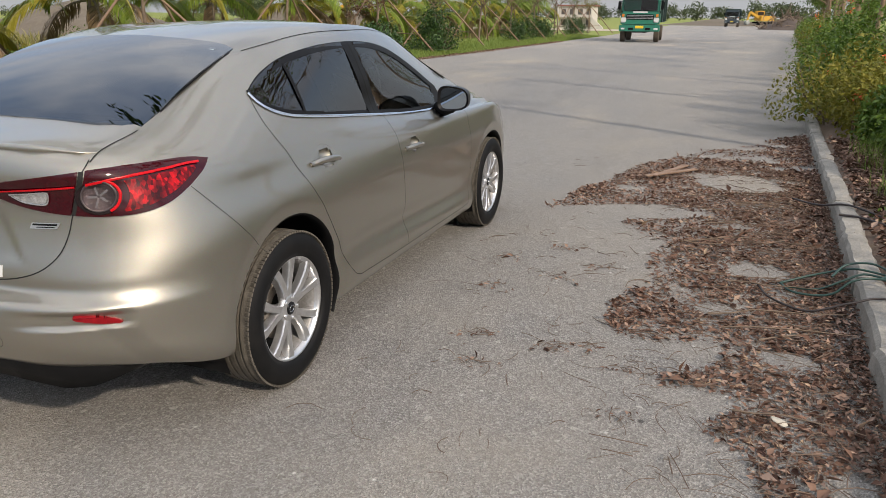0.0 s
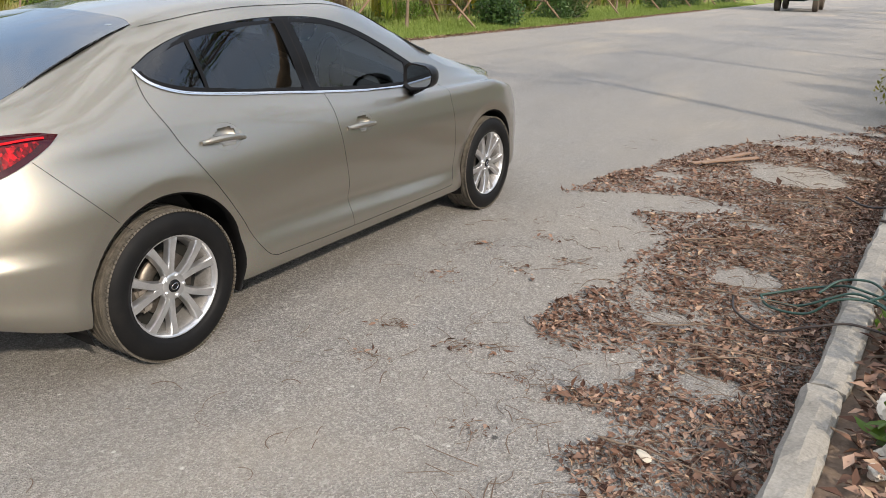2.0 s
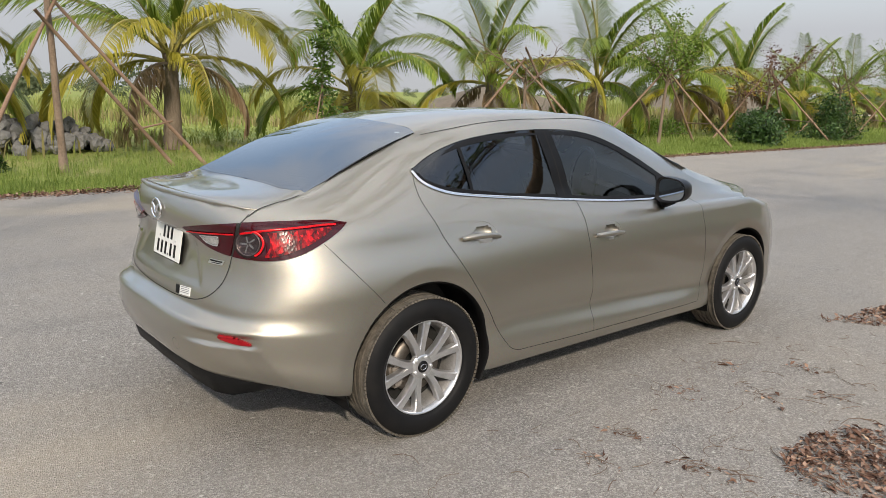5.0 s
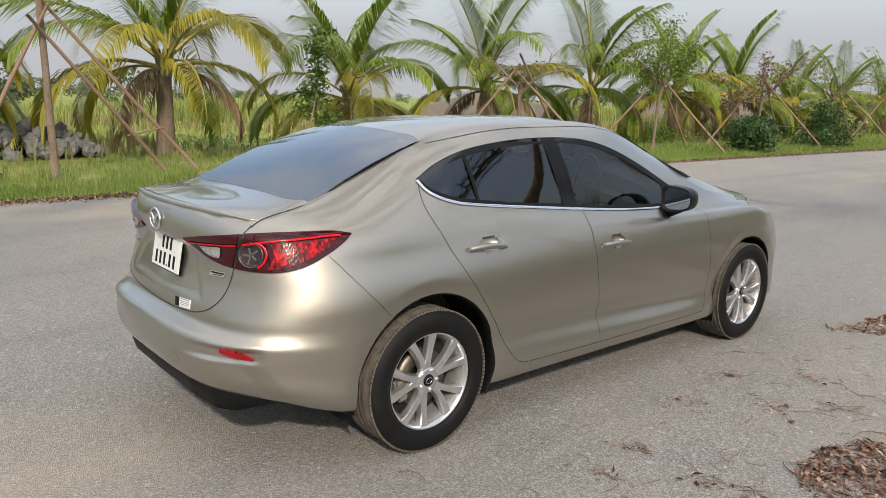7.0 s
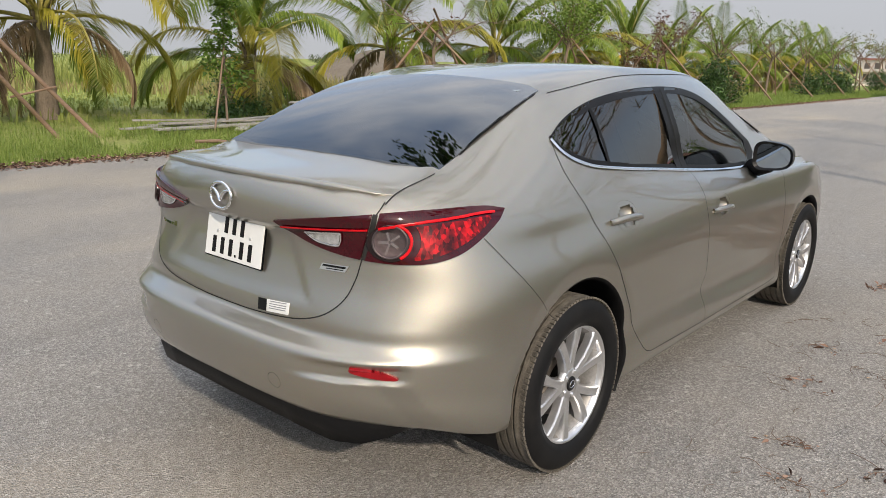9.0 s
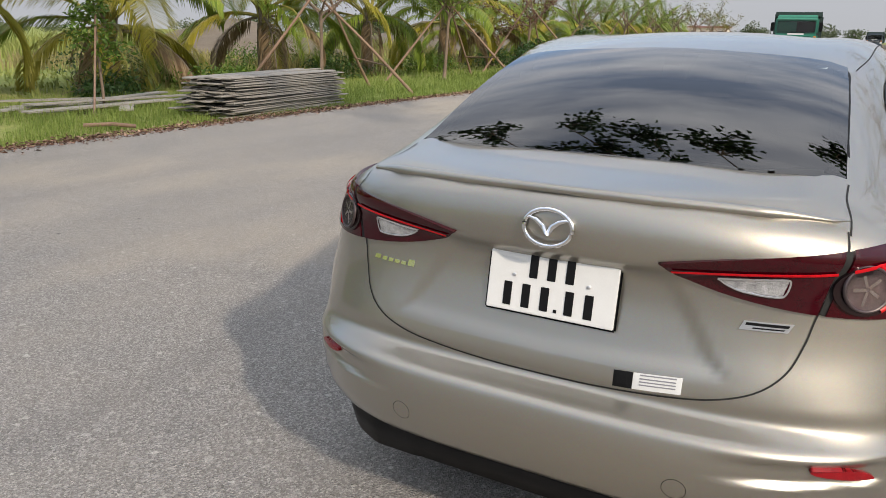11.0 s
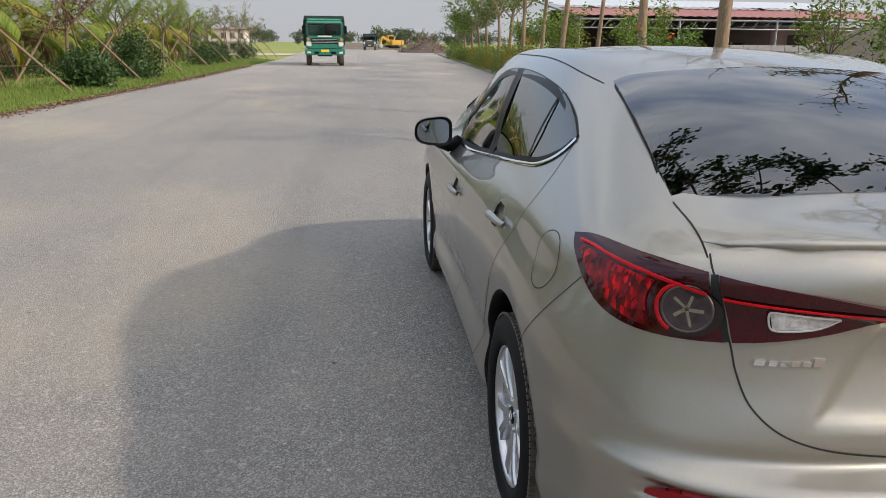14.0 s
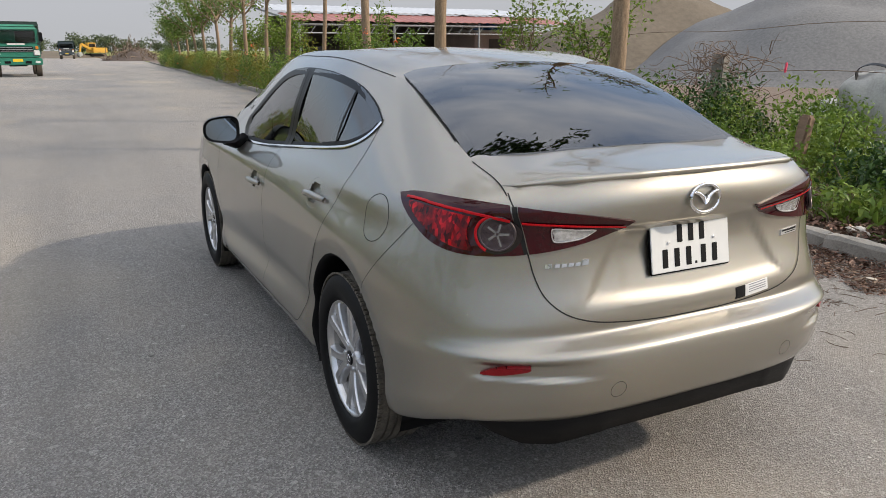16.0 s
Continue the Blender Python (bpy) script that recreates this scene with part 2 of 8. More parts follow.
RED_FACET = m_facet()
MIRROR = plain("mirror_glass", (0.30, 0.33, 0.36), 0.03, 1.0, 0.02, 5)
PLATE = plain("white_plate", (0.66, 0.66, 0.64), 0.4, 0, 0.04, 30)
CABIN = plain("cabin_trim", (0.030, 0.029, 0.028), 0.75, 0, 0.3, 12)

# ---- building helpers ----
def link(name, verts, faces, material, parent=None, label="", smooth=False, mats=None, index=None):
    """One mesh object from arrays."""
    me = bpy.data.meshes.new(name)
    me.from_pydata([tuple(v) for v in verts], [], [tuple(f) for f in faces])
    for m in mats or [material]:
        me.materials.append(m)
    if index is not None:
        me.polygons.foreach_set("material_index", index)
    if smooth:
        me.polygons.foreach_set("use_smooth", [True] * len(me.polygons))
    me.update()
    ob = new(name, me)
    if parent is not None:
        ob.parent = parent
    return tagged(ob, label) if label else ob


def part(name, bm, material, parent=None, label="", smooth=False):
    """A bmesh as one mesh object."""
    me = bpy.data.meshes.new(name)
    bm.to_mesh(me)
    bm.free()
    me.materials.append(material)
    if smooth:
        me.polygons.foreach_set("use_smooth", [True] * len(me.polygons))
    ob = new(name, me)
    if parent is not None:
        ob.parent = parent
    return tagged(ob, label) if label else ob


def empty(name, at=(0, 0, 0), turn=0.0):
    ob = new(name)
    ob.empty_display_size = 0.2
    ob.matrix_world = pose(*at, 0, 0, turn)
    return ob


def box(bm, lo, hi, bevel=0.0, m=None):
    """A box between two corners, its edges rounded by bevel."""
    c = [(a + b) / 2 for a, b in zip(lo, hi)]
    s = [max(1e-4, b - a) for a, b in zip(lo, hi)]
    made = bmesh.ops.create_cube(bm, size=1.0, matrix=Matrix.Translation(c) @ Matrix.Diagonal((*s, 1)))
    vs = made["verts"]
    if bevel:
        es = list({e for v in vs for e in v.link_edges})
        r = bmesh.ops.bevel(bm, geom=es, offset=bevel, segments=2, affect="EDGES")
        vs = list({v for f in r["faces"] for v in f.verts} | {v for v in vs if v.is_valid})
    if m is not None:
        bmesh.ops.transform(bm, matrix=m, verts=vs)
    return vs


def tube(path, radii, sides=8, cap=True):
    """Verts and faces of a round tube along a path."""
    path = [Vector(p) for p in path]
    verts, faces = [], []
    up = Vector((0, 0, 1))
    for i, p in enumerate(path):
        d = (path[min(i + 1, len(path) - 1)] - path[max(i - 1, 0)]).normalized()
        a = d.cross(up if abs(d.z) < 0.95 else Vector((1, 0, 0))).normalized()
        b = d.cross(a)
        r = float(radii[i] if hasattr(radii, "__len__") else radii)
        for k in range(sides):
            w = 2 * math.pi * k / sides
            verts.append(p + r * (math.cos(w) * a + math.sin(w) * b))
    for i in range(len(path) - 1):
        for k in range(sides):
            k2 = (k + 1) % sides
            faces.append((i * sides + k, i * sides + k2, (i + 1) * sides + k2, (i + 1) * sides + k))
    if cap:
        faces.append(tuple(range(sides)))
        faces.append(tuple((len(path) - 1) * sides + k for k in reversed(range(sides))))
    return verts, faces


class Pile:
    """Collects pieces into one mesh."""

    def __init__(self):
        self.verts, self.faces = [], []

    def add(self, verts, faces):
        base = len(self.verts)
        self.verts.extend(verts)
        self.faces.extend(tuple(base + i for i in f) for f in faces)

    def link(self, name, material, parent=None, label="", smooth=False):
        return link(name, self.verts, self.faces, material, parent, label, smooth)


def table(xs, ys):
    """A smooth curve through a few values, as a function."""
    xs, ys = np.array(xs, float), np.array(ys, float)
    d = np.diff(ys) / np.diff(xs)
    m = np.zeros_like(ys)
    m[1:-1] = np.where(d[:-1] * d[1:] > 0, (d[:-1] + d[1:]) / 2, (d[:-1] + d[1:]) / 4)
    m[0], m[-1] = d[0], d[-1]

    def at(x):
        x = np.clip(np.asarray(x, float), xs[0], xs[-1])
        i = np.clip(np.searchsorted(xs, x) - 1, 0, len(xs) - 2)
        h = xs[i + 1] - xs[i]
        s = (x - xs[i]) / h
        return ((2 * s**3 - 3 * s**2 + 1) * ys[i] + (s**3 - 2 * s**2 + s) * h * m[i] + (-2 * s**3 + 3 * s**2) * ys[i + 1] + (s**3 - s**2) * h * m[i + 1])

    return at


# ---- ground, road, kerb ----
rng = np.random.default_rng(4)
KERB = table([-60, 0.4, 4.75, 8.7, 29, 70, 160], [0.8, 3.17, 3.34, 3.48, 4.9, 7.2, 12.5])
EDGE = table([-60, 0, 10, 30, 60, 90, 160], [-9.6, -8.35, -8.3, -7.9, -7.9, -8.8, -11.0])


def grid_sheet(name, xs, ys, height, material):
    nx, ny = len(xs), len(ys)
    verts = [(x, y, height(x, y)) for y in ys for x in xs]
    faces = [(j * nx + i, j * nx + i + 1, (j + 1) * nx + i + 1, (j + 1) * nx + i) for j in range(ny - 1) for i in range(nx - 1)]
    return link(name, verts, faces, material, smooth=True)


ground = grid_sheet("ground", np.r_[-3000, -900, -300, np.arange(-120, 121, 8), 300, 900, 3000], np.r_[-3000, -600, -150, np.arange(-60, 260, 8), 400, 900, 3000],
                    lambda x, y: -0.06 + 0.02 * noise.noise((x * 0.1, y * 0.1, 0)), GROUND)
tagged(ground, "wide grassy waste land with straw patches and bare earth", "ground", kind="structure")

road_ys = np.r_[np.arange(-60, -4, 2.0), np.arange(-4, 12, 0.25), np.arange(12, 161, 2.0)]
rv, rf = [], []
for y in road_ys:
    for k in range(9):
        s = k / 8
        wobble = 0.10 * noise.noise((0.8 * y, 3.3, 0)) + 0.05 * noise.noise((3.1 * y, 7.3, 0)) if k == 0 else 0.0
        x = float(EDGE(y)) * (1 - s) + float(KERB(y)) * s + wobble
        rv.append((x, y, 0.0))
for j in range(len(road_ys) - 1):
    for k in range(8):
        rf.append((j * 9 + k, j * 9 + k + 1, (j + 1) * 9 + k + 1, (j + 1) * 9 + k))
road = link("road", rv, rf, ROAD, smooth=True)
tagged(road, "worn grey asphalt road dusted with pale sand", "road", kind="structure")

# ---- the car ----
# Car axes: y forward from the rear axle, x to its right, z up from the road.
def along(points, count):
    """A smooth curve through a few points, at equal steps of its length."""
    p = np.array(points, float)
    t = np.r_[0, np.cumsum(np.linalg.norm(np.diff(p, axis=0), axis=1) ** 0.5)]
    dense = np.linspace(0, t[-1], 400)
    q = np.stack([table(t, p[:, k])(dense) for k in range(p.shape[1])], 1)
    run = np.r_[0, np.cumsum(np.linalg.norm(np.diff(q, axis=0), axis=1))]
    return np.stack([np.interp(np.linspace(0, run[-1], count), run, q[:, k]) for k in range(p.shape[1])], 1)


def corner(x0, y0, y1, n, z_of, count):
    """A rounded end in plan from the side (x0, y0) to the middle (0, y1), at equal steps of its length."""
    a = np.linspace(0, math.pi / 2, 2000)
    x, y = x0 * np.cos(a) ** (2 / n), y0 + (y1 - y0) * np.sin(a) ** (2 / n)
    run = np.r_[0, np.cumsum(np.hypot(np.diff(x), np.diff(y)))]
    run /= run[-1]
    s = np.linspace(0, 1, count)
    return np.stack([np.interp(s, run, x), np.interp(s, run, y), z_of(s)], 1)


STATION = [0.1, 0.5, 1.0, 1.5, 1.9, 2.3, 2.75]
N_TAIL, N_SIDE, N_NOSE, N_UP = 90, 178, 40, 8
SIDE_Y = np.linspace(0.1, 2.75, N_SIDE)
S5 = [0, 0.3, 0.5, 0.7, 1]


def girdle(xs, zs, rear, rear_n, rear_z, front, front_z):
    """One line round the lower body: the side by stations, its ends as rounded corners."""
    fx = table(STATION, xs if hasattr(xs, "__len__") else [xs] * 7)
    fz = table(STATION, zs if hasattr(zs, "__len__") else [zs] * 7)
    tail = corner(float(fx(0.1)), 0.1, rear, rear_n, table(S5, rear_z), N_TAIL)[::-1]
    side = np.stack([fx(SIDE_Y), SIDE_Y, fz(SIDE_Y)], 1)
    z0 = float(fz(2.75))
    nose = corner(float(fx(2.75)), 2.75, front, 2.45, table([0, 0.3, 0.6, 1], [z0, z0 - 0.42 * (z0 - front_z), z0 - 0.80 * (z0 - front_z), front_z]), N_NOSE)
    return np.concatenate([tail[:-1], side, nose[1:]])


def upper(xs, zs, tail, nose):
    """One line over the upper body: the side by stations, its ends through points."""
    fx, fz = table(STATION, xs), table(STATION, zs)
    side = np.stack([fx(SIDE_Y), SIDE_Y, fz(SIDE_Y)], 1)
    return np.concatenate([along(tail, N_TAIL)[::-1][:-1], side, along(nose, N_NOSE)[1:]])


def spread(s, x, y, z):
    """The rows over deck and rear glass, by the share of the way to the tail."""
    k = np.linspace(0, 1, N_TAIL)
    return np.stack([table(s, v)(k) for v in (x, y, z)], 1)[::-1][:-1]


def body_lines():
    g = [
        girdle(0.80, 0.19, -0.86, 4.0, [0.19, 0.25, 0.335, 0.36, 0.365], 3.50, 0.20),
        girdle([0.872, 0.866, 0.862, 0.862, 0.863, 0.868, 0.875], 0.225, -0.905, 3.6, [0.225, 0.28, 0.365, 0.398, 0.405], 3.60, 0.22),
        girdle([0.890, 0.884, 0.879, 0.878, 0.879, 0.882, 0.890], 0.31, -0.93, 3.6, [0.31, 0.345, 0.415, 0.447, 0.455], 3.64, 0.35),
        girdle([0.886, 0.867, 0.855, 0.853, 0.857, 0.870, 0.888], [0.40, 0.455, 0.435, 0.41, 0.39, 0.38, 0.40], -0.943, 3.6, [0.40, 0.425, 0.475, 0.512, 0.52], 3.645, 0.45),
        girdle([0.892, 0.881, 0.875, 0.873, 0.875, 0.881, 0.892], 0.51, -0.942, 3.6, [0.51, 0.53, 0.555, 0.572, 0.577], 3.64, 0.52),
        girdle([0.893, 0.884, 0.879, 0.877, 0.878, 0.884, 0.893], 0.55, -0.935, 3.6, [0.55, 0.56, 0.583, 0.597, 0.601], 3.63, 0.55),
        girdle([0.893, 0.885, 0.881, 0.879, 0.880, 0.885, 0.893], 0.585, -0.890, 3.7, [0.585, 0.595, 0.608, 0.617, 0.619], 3.62, 0.585),
        girdle([0.893, 0.886, 0.883, 0.881, 0.882, 0.886, 0.893], 0.62, -0.856, 3.8, [0.62, 0.625, 0.632, 0.634, 0.634], 3.61, 0.62),
        girdle([0.891, 0.887, 0.885, 0.884, 0.884, 0.887, 0.891], 0.67, -0.856, 3.85, [0.67, 0.67, 0.67, 0.668, 0.667], 3.60, 0.61),
        girdle([0.890, 0.888, 0.887, 0.886, 0.886, 0.888, 0.890], 0.72, -0.850, 3.9, [0.72, 0.715, 0.705, 0.700, 0.700], 3.59, 0.63),
        girdle([0.874, 0.877, 0.878, 0.877, 0.876, 0.878, 0.878], 0.81, -0.822, 4.0, [0.81, 0.80, 0.79, 0.785, 0.785], 3.565, 0.66),
        girdle([0.835, 0.848, 0.852, 0.851, 0.85, 0.853, 0.855], 0.90, -0.803, 4.3, [0.90, 0.895, 0.89, 0.885, 0.885], 3.53, 0.69),
        upper([0.815, 0.803, 0.812, 0.818, 0.818, 0.817, 0.82], [0.955, 0.985, 0.955, 0.930, 0.915, 0.908, 0.90],
              [(0.815, 0.1, 0.955), (0.825, -0.15, 0.95), (0.805, -0.36, 0.955), (0.715, -0.63, 0.965), (0.555, -0.764, 0.955), (0.27, -0.806, 0.925), (0, -0.815, 0.92)],
              [(0.82, 2.75, 0.893), (0.74, 3.06, 0.79), (0.50, 3.34, 0.715), (0, 3.50, 0.69)]),
        upper([0.783, 0.760, 0.768, 0.775, 0.778, 0.782, 0.785], [1.01, 1.042, 1.0, 0.968, 0.952, 0.946, 0.925],
              [(0.783, 0.1, 1.01), (0.797, -0.15, 1.0), (0.783, -0.35, 0.997), (0.705, -0.62, 1.003), (0.57, -0.767, 1.0), (0.27, -0.827, 0.955), (0, -0.842, 0.948)],
              [(0.785, 2.75, 0.925), (0.71, 3.03, 0.832), (0.47, 3.30, 0.745), (0, 3.47, 0.71)]),
        upper([0.70, 0.712, 0.717, 0.705, 0.722, 0.745, 0.735], [1.15, 1.19, 1.20, 1.17, 1.09, 0.982, 0.925],
              [(0.70, 0.1, 1.15), (0.715, -0.15, 1.082), (0.718, -0.36, 1.045), (0.667, -0.60, 1.037), (0.55, -0.750, 1.035), (0.26, -0.836, 1.018), (0, -0.853, 1.016)],
              [(0.735, 2.75, 0.925), (0.66, 3.02, 0.842), (0.44, 3.28, 0.758), (0, 3.44, 0.72)]),
        upper([0.55, 0.60, 0.625, 0.615, 0.66, 0.735, 0.70], [1.32, 1.385, 1.402, 1.375, 1.21, 1.03, 0.955],
              [(0.55, 0.1, 1.32), (0.565, -0.17, 1.215), (0.583, -0.46, 1.105), (0.605, -0.62, 1.068), (0.575, -0.70, 1.063), (0.45, -0.775, 1.070), (0.22, -0.825, 1.078), (0, -0.838, 1.08)],
              [(0.70, 2.75, 0.955), (0.62, 3.12, 0.868), (0.41, 3.36, 0.77), (0, 3.46, 0.73)]),
    ]
    side = lambda x, zs: np.stack([np.full(N_SIDE, x), SIDE_Y, table(STATION, zs)(SIDE_Y)], 1)
    g.append(np.concatenate([
        spread([0, 0.2, 0.38, 0.6, 0.8, 1], [0.34, 0.35, 0.365, 0.35, 0.2, 0], [0.1, -0.17, -0.435, -0.63, -0.765, -0.822], [1.345, 1.238, 1.113, 1.092, 1.086, 1.084]),
        side(0.34, [1.345, 1.418, 1.440, 1.418, 1.275, 1.085, 0.975]),
        along([(0.34, 2.75, 0.975), (0.3, 3.1, 0.89), (0.18, 3.33, 0.79), (0, 3.42, 0.745)], N_NOSE)[1:]]))
    g.append(np.concatenate([
        spread([0, 0.2, 0.38, 0.6, 0.8, 1], [0] * 6, [0.1, -0.17, -0.42, -0.60, -0.73, -0.80], [1.352, 1.245, 1.117, 1.096, 1.089, 1.086]),
        side(0.0, [1.352, 1.426, 1.455, 1.435, 1.305, 1.11, 0.98]),
        along([(0, 2.75, 0.98), (0, 3.1, 0.895), (0, 3.3, 0.81), (0, 3.37, 0.76)], N_NOSE)[1:]]))
    g = np.stack(g, 1)                          # columns, lines, xyz
    # the ledge under the lid runs out into one clean slope at the corner
    for k, swell in ((5, 0.003), (6, 0.009), (7, 0.016), (8, 0.002), (9, -0.010), (10, -0.010)):
        q = g[:N_TAIL, k, :2] - (0.45, -0.45)
        far = np.hypot(*q.T)
        turn = np.degrees(np.arctan2(q[:, 0], -q[:, 1]))
        g[:N_TAIL, k, :2] += q / far[:, None] * (swell * np.exp(-((turn - 40) / 19) ** 2))[:, None]
    return g


def body_grid():
    """The right half of the skin: a fine grid through the lines."""
    lines = body_lines()
    cols, n = lines.shape[:2]
    out = []
    for k in range(n - 1):
        p0, p1, p2, p3 = (lines[:, min(max(k + d, 0), n - 1)] for d in (-1, 0, 1, 2))
        l0, l1, l2 = (np.linalg.norm(b - a, axis=1)[:, None] + 1e-4 for a, b in ((p0, p1), (p1, p2), (p2, p3)))
        m1 = l1 * ((p1 - p0) / l0 * l1 + (p2 - p1) / l1 * l0) / (l0 + l1) if k else p2 - p1
        m2 = l1 * ((p2 - p1) / l1 * l2 + (p3 - p2) / l2 * l1) / (l1 + l2) if k < n - 2 else (p2 - p1) * (1, 1, 0)
        for s in np.arange(N_UP) / N_UP:
            out.append((2 * s**3 - 3 * s**2 + 1) * p1 + (s**3 - 2 * s**2 + s) * m1 + (-2 * s**3 + 3 * s**2) * p2 + (s**3 - s**2) * m2)
    out.append(lines[:, -1])
    p = np.stack(out, 1)
    return p


def smooth(t):
    t = np.clip(t, 0, 1)
    return t * t * (3 - 2 * t)


def pressed(base):
    """The skin with its pressings: the plate recess, the reflector hollow, the bumper's corner fold and the bands round the arches."""
    p = base.copy()
    x, y, z = base[..., 0], base[..., 1], base[..., 2]
    a = (x + y) / math.sqrt(2)
    rear = (y < -0.6) & (x > 0.3)
    along_it = smooth((a + 0.40) / 0.20) * smooth((0.030 - a) / 0.095)
    over_it = smooth((z - 0.521) / 0.013) * smooth((0.590 - z) / 0.028)
    p[..., 1] += np.where(rear, 0.023 * along_it * over_it, 0)
    # fold from the reflector's tip down to the arch
    off = ((a + 0.015) * 0.21 + (z - 0.535) * 0.18) / math.hypot(0.21, 0.18)
    fold = 0.013 * np.clip(-off / 0.07, 0, 1) * smooth((0.545 - z) / 0.03) * smooth((a + 0.34) / 0.25)
    fold = np.where((y < -0.2) & (x > 0.2), fold, 0)
    p[..., 0] -= fold * R2
    p[..., 1] += fold * R2
    # recess round the number plate
    edge = np.minimum(np.minimum((z - 0.690 - 0.04 * x) / 0.045, (0.955 - z) / 0.06), ((0.272 + (0.95 - z) * 0.66) - x) / 0.045)
    p[..., 1] += np.where(y < -0.7, 0.008 * smooth(edge), 0)
    # the doors kick out below a falling crease
    crease = np.interp(y, [0.5, 1.1, 2.1], [0.462, 0.432, 0.372])
    kick = np.clip((crease - z) / 0.075, 0, 1) * smooth((z - 0.215) / 0.07) * smooth((y - 0.42) / 0.15) * smooth((2.22 - y) / 0.2)
    p[..., 0] += np.where(x > 0.6, 0.009 * kick, 0)
    # bands round the wheel arches
    for yc, zc, r in ARCHES:
        d = np.hypot(y - yc, z - zc) - r
        w = 0.060
        p[..., 0] -= np.where(x > 0.6, 0.013 * np.clip(1 - d / w, 0, 1.1), 0)
    return p


R2 = math.sqrt(0.5)
ARCHES = ((0.010, 0.334, 0.386), (2.70, 0.327, 0.374))
BASE = body_grid()
SKIN = pressed(BASE)

from mathutils.bvhtree import BVHTree
from mathutils.geometry import delaunay_2d_cdt


def grid_faces(nu, nv):
    i, j = np.meshgrid(np.arange(nu - 1), np.arange(nv - 1), indexing="ij")
    a = (i * nv + j).ravel()
    return np.stack([a, a + nv, a + nv + 1, a + 1], 1)


def grid_normals(p):
    du, dv = np.gradient(p, axis=0), np.gradient(p, axis=1)
    n = np.cross(du, dv)
    n[:, -1, 0] = 0
    n[0, :, 0] = 0
    n[-1, :, 0] = 0
    n /= np.linalg.norm(n, axis=2, keepdims=True) + 1e-12
    return n


def eased(n):
    """Normals of the pressed sheet, with the small waves of the grid taken out."""
    m = n.copy()
    rows = (np.arange(n.shape[1]) - 12.2 * N_UP) / N_UP
    top = np.clip(rows, 0, 1)[None, :, None]               # deck and roof
    for _ in range(90):
        e = m.copy()
        e[1:-1] = (m[:-2] + 2 * m[1:-1] + m[2:]) / 4
        m = e
    for _ in range(5):
        e = m.copy()
        e[:, 1:-1] = (m[:, :-2] + 2 * m[:, 1:-1] + m[:, 2:]) / 4
        m = e
    w = m.copy()
    for _ in range(150):
        e = w.copy()
        e[1:-1] = (w[:-2] + 2 * w[1:-1] + w[2:]) / 4
        w = e
    for _ in range(110):
        e = w.copy()
        e[:, 1:-1] = (w[:, :-2] + 2 * w[:, 1:-1] + w[:, 2:]) / 4
        e[:, -1] = (w[:, -2] + w[:, -1]) / 2
        e[:, -1, 0] = 0
        w = e
    m = m * (1 - top) + w * top
    m[:, -1, 0] = 0
    return m / (np.linalg.norm(m, axis=2, keepdims=True) + 1e-12)


RAW = grid_normals(BASE)
OUTWARD = 1 if RAW[N_TAIL + 60, 30, 0] > 0 else -1
EASED = eased(RAW)


def sheet_normals(p):
    """The eased normals of the plain sheet, turned by its pressings."""
    n = EASED + (grid_normals(p) - RAW)
    n[:, -1, 0] = 0
    return OUTWARD * n / (np.linalg.norm(n, axis=2, keepdims=True) + 1e-12)


NORMALS = sheet_normals(SKIN)
SKIN_VERTS = SKIN.reshape(-1, 3)
SKIN_NORMALS = NORMALS.reshape(-1, 3)
SKIN_FACES = grid_faces(*SKIN.shape[:2])
if np.dot(np.cross(SKIN_VERTS[SKIN_FACES[9000][1]] - SKIN_VERTS[SKIN_FACES[9000][0]], SKIN_VERTS[SKIN_FACES[9000][3]] - SKIN_VERTS[SKIN_FACES[9000][0]]), SKIN_NORMALS[SKIN_FACES[9000][0]]) < 0:
    SKIN_FACES = SKIN_FACES[:, ::-1]
TREE = BVHTree.FromPolygons([Vector(v) for v in SKIN_VERTS], [tuple(int(k) for k in f) for f in SKIN_FACES])


def onto(kind, a, b):
    """The skin's point and normal for a place of a side (y, z), rear (x, z), top (x, y) or corner (across, z) drawing of the right half."""
    if kind == "side":
        o, d = Vector((2, a, b)), Vector((-1, 0, 0))
    elif kind == "rear":
        o, d = Vector((max(a, 1e-4), -3, b)), Vector((0, 1, 0))
    elif kind == "top":
        o, d = Vector((max(a, 1e-4), b, 3)), Vector((0, 0, -1))
    else:
        o, d = Vector((a * R2 + 2, a * R2 - 2, b)), Vector((-R2, R2, 0))
    p, n, i, _ = TREE.ray_cast(o, d)
    if p is None:
        p, n, i, _ = TREE.find_nearest(o - d * (o.dot(d)))
    if n.dot(d) > 0:
        n = -n
    return p, n


def inside(poly, x, y):
    """Which of the points lie in a polygon."""
    x, y = np.asarray(x, float), np.asarray(y, float)
    res = np.zeros(x.shape, bool)
    px, py = np.array(poly, float).T
    for k in range(len(px)):
        x1, y1, x2, y2 = px[k - 1], py[k - 1], px[k], py[k]
        cross = ((y1 > y) != (y2 > y)) & (x < (x2 - x1) * (y - y1) / (y2 - y1 + 1e-12) + x1)
        res ^= cross
    return res


def rounded(points, count=60, closed=False):
    """A smooth plane curve through a few points."""
    pts = list(points) + [points[0]] if closed else list(points)
    return along(pts, count)


def mirrored(verts, faces):
    return [(-v[0], v[1], v[2]) for v in verts], [tuple(reversed(f)) for f in faces]


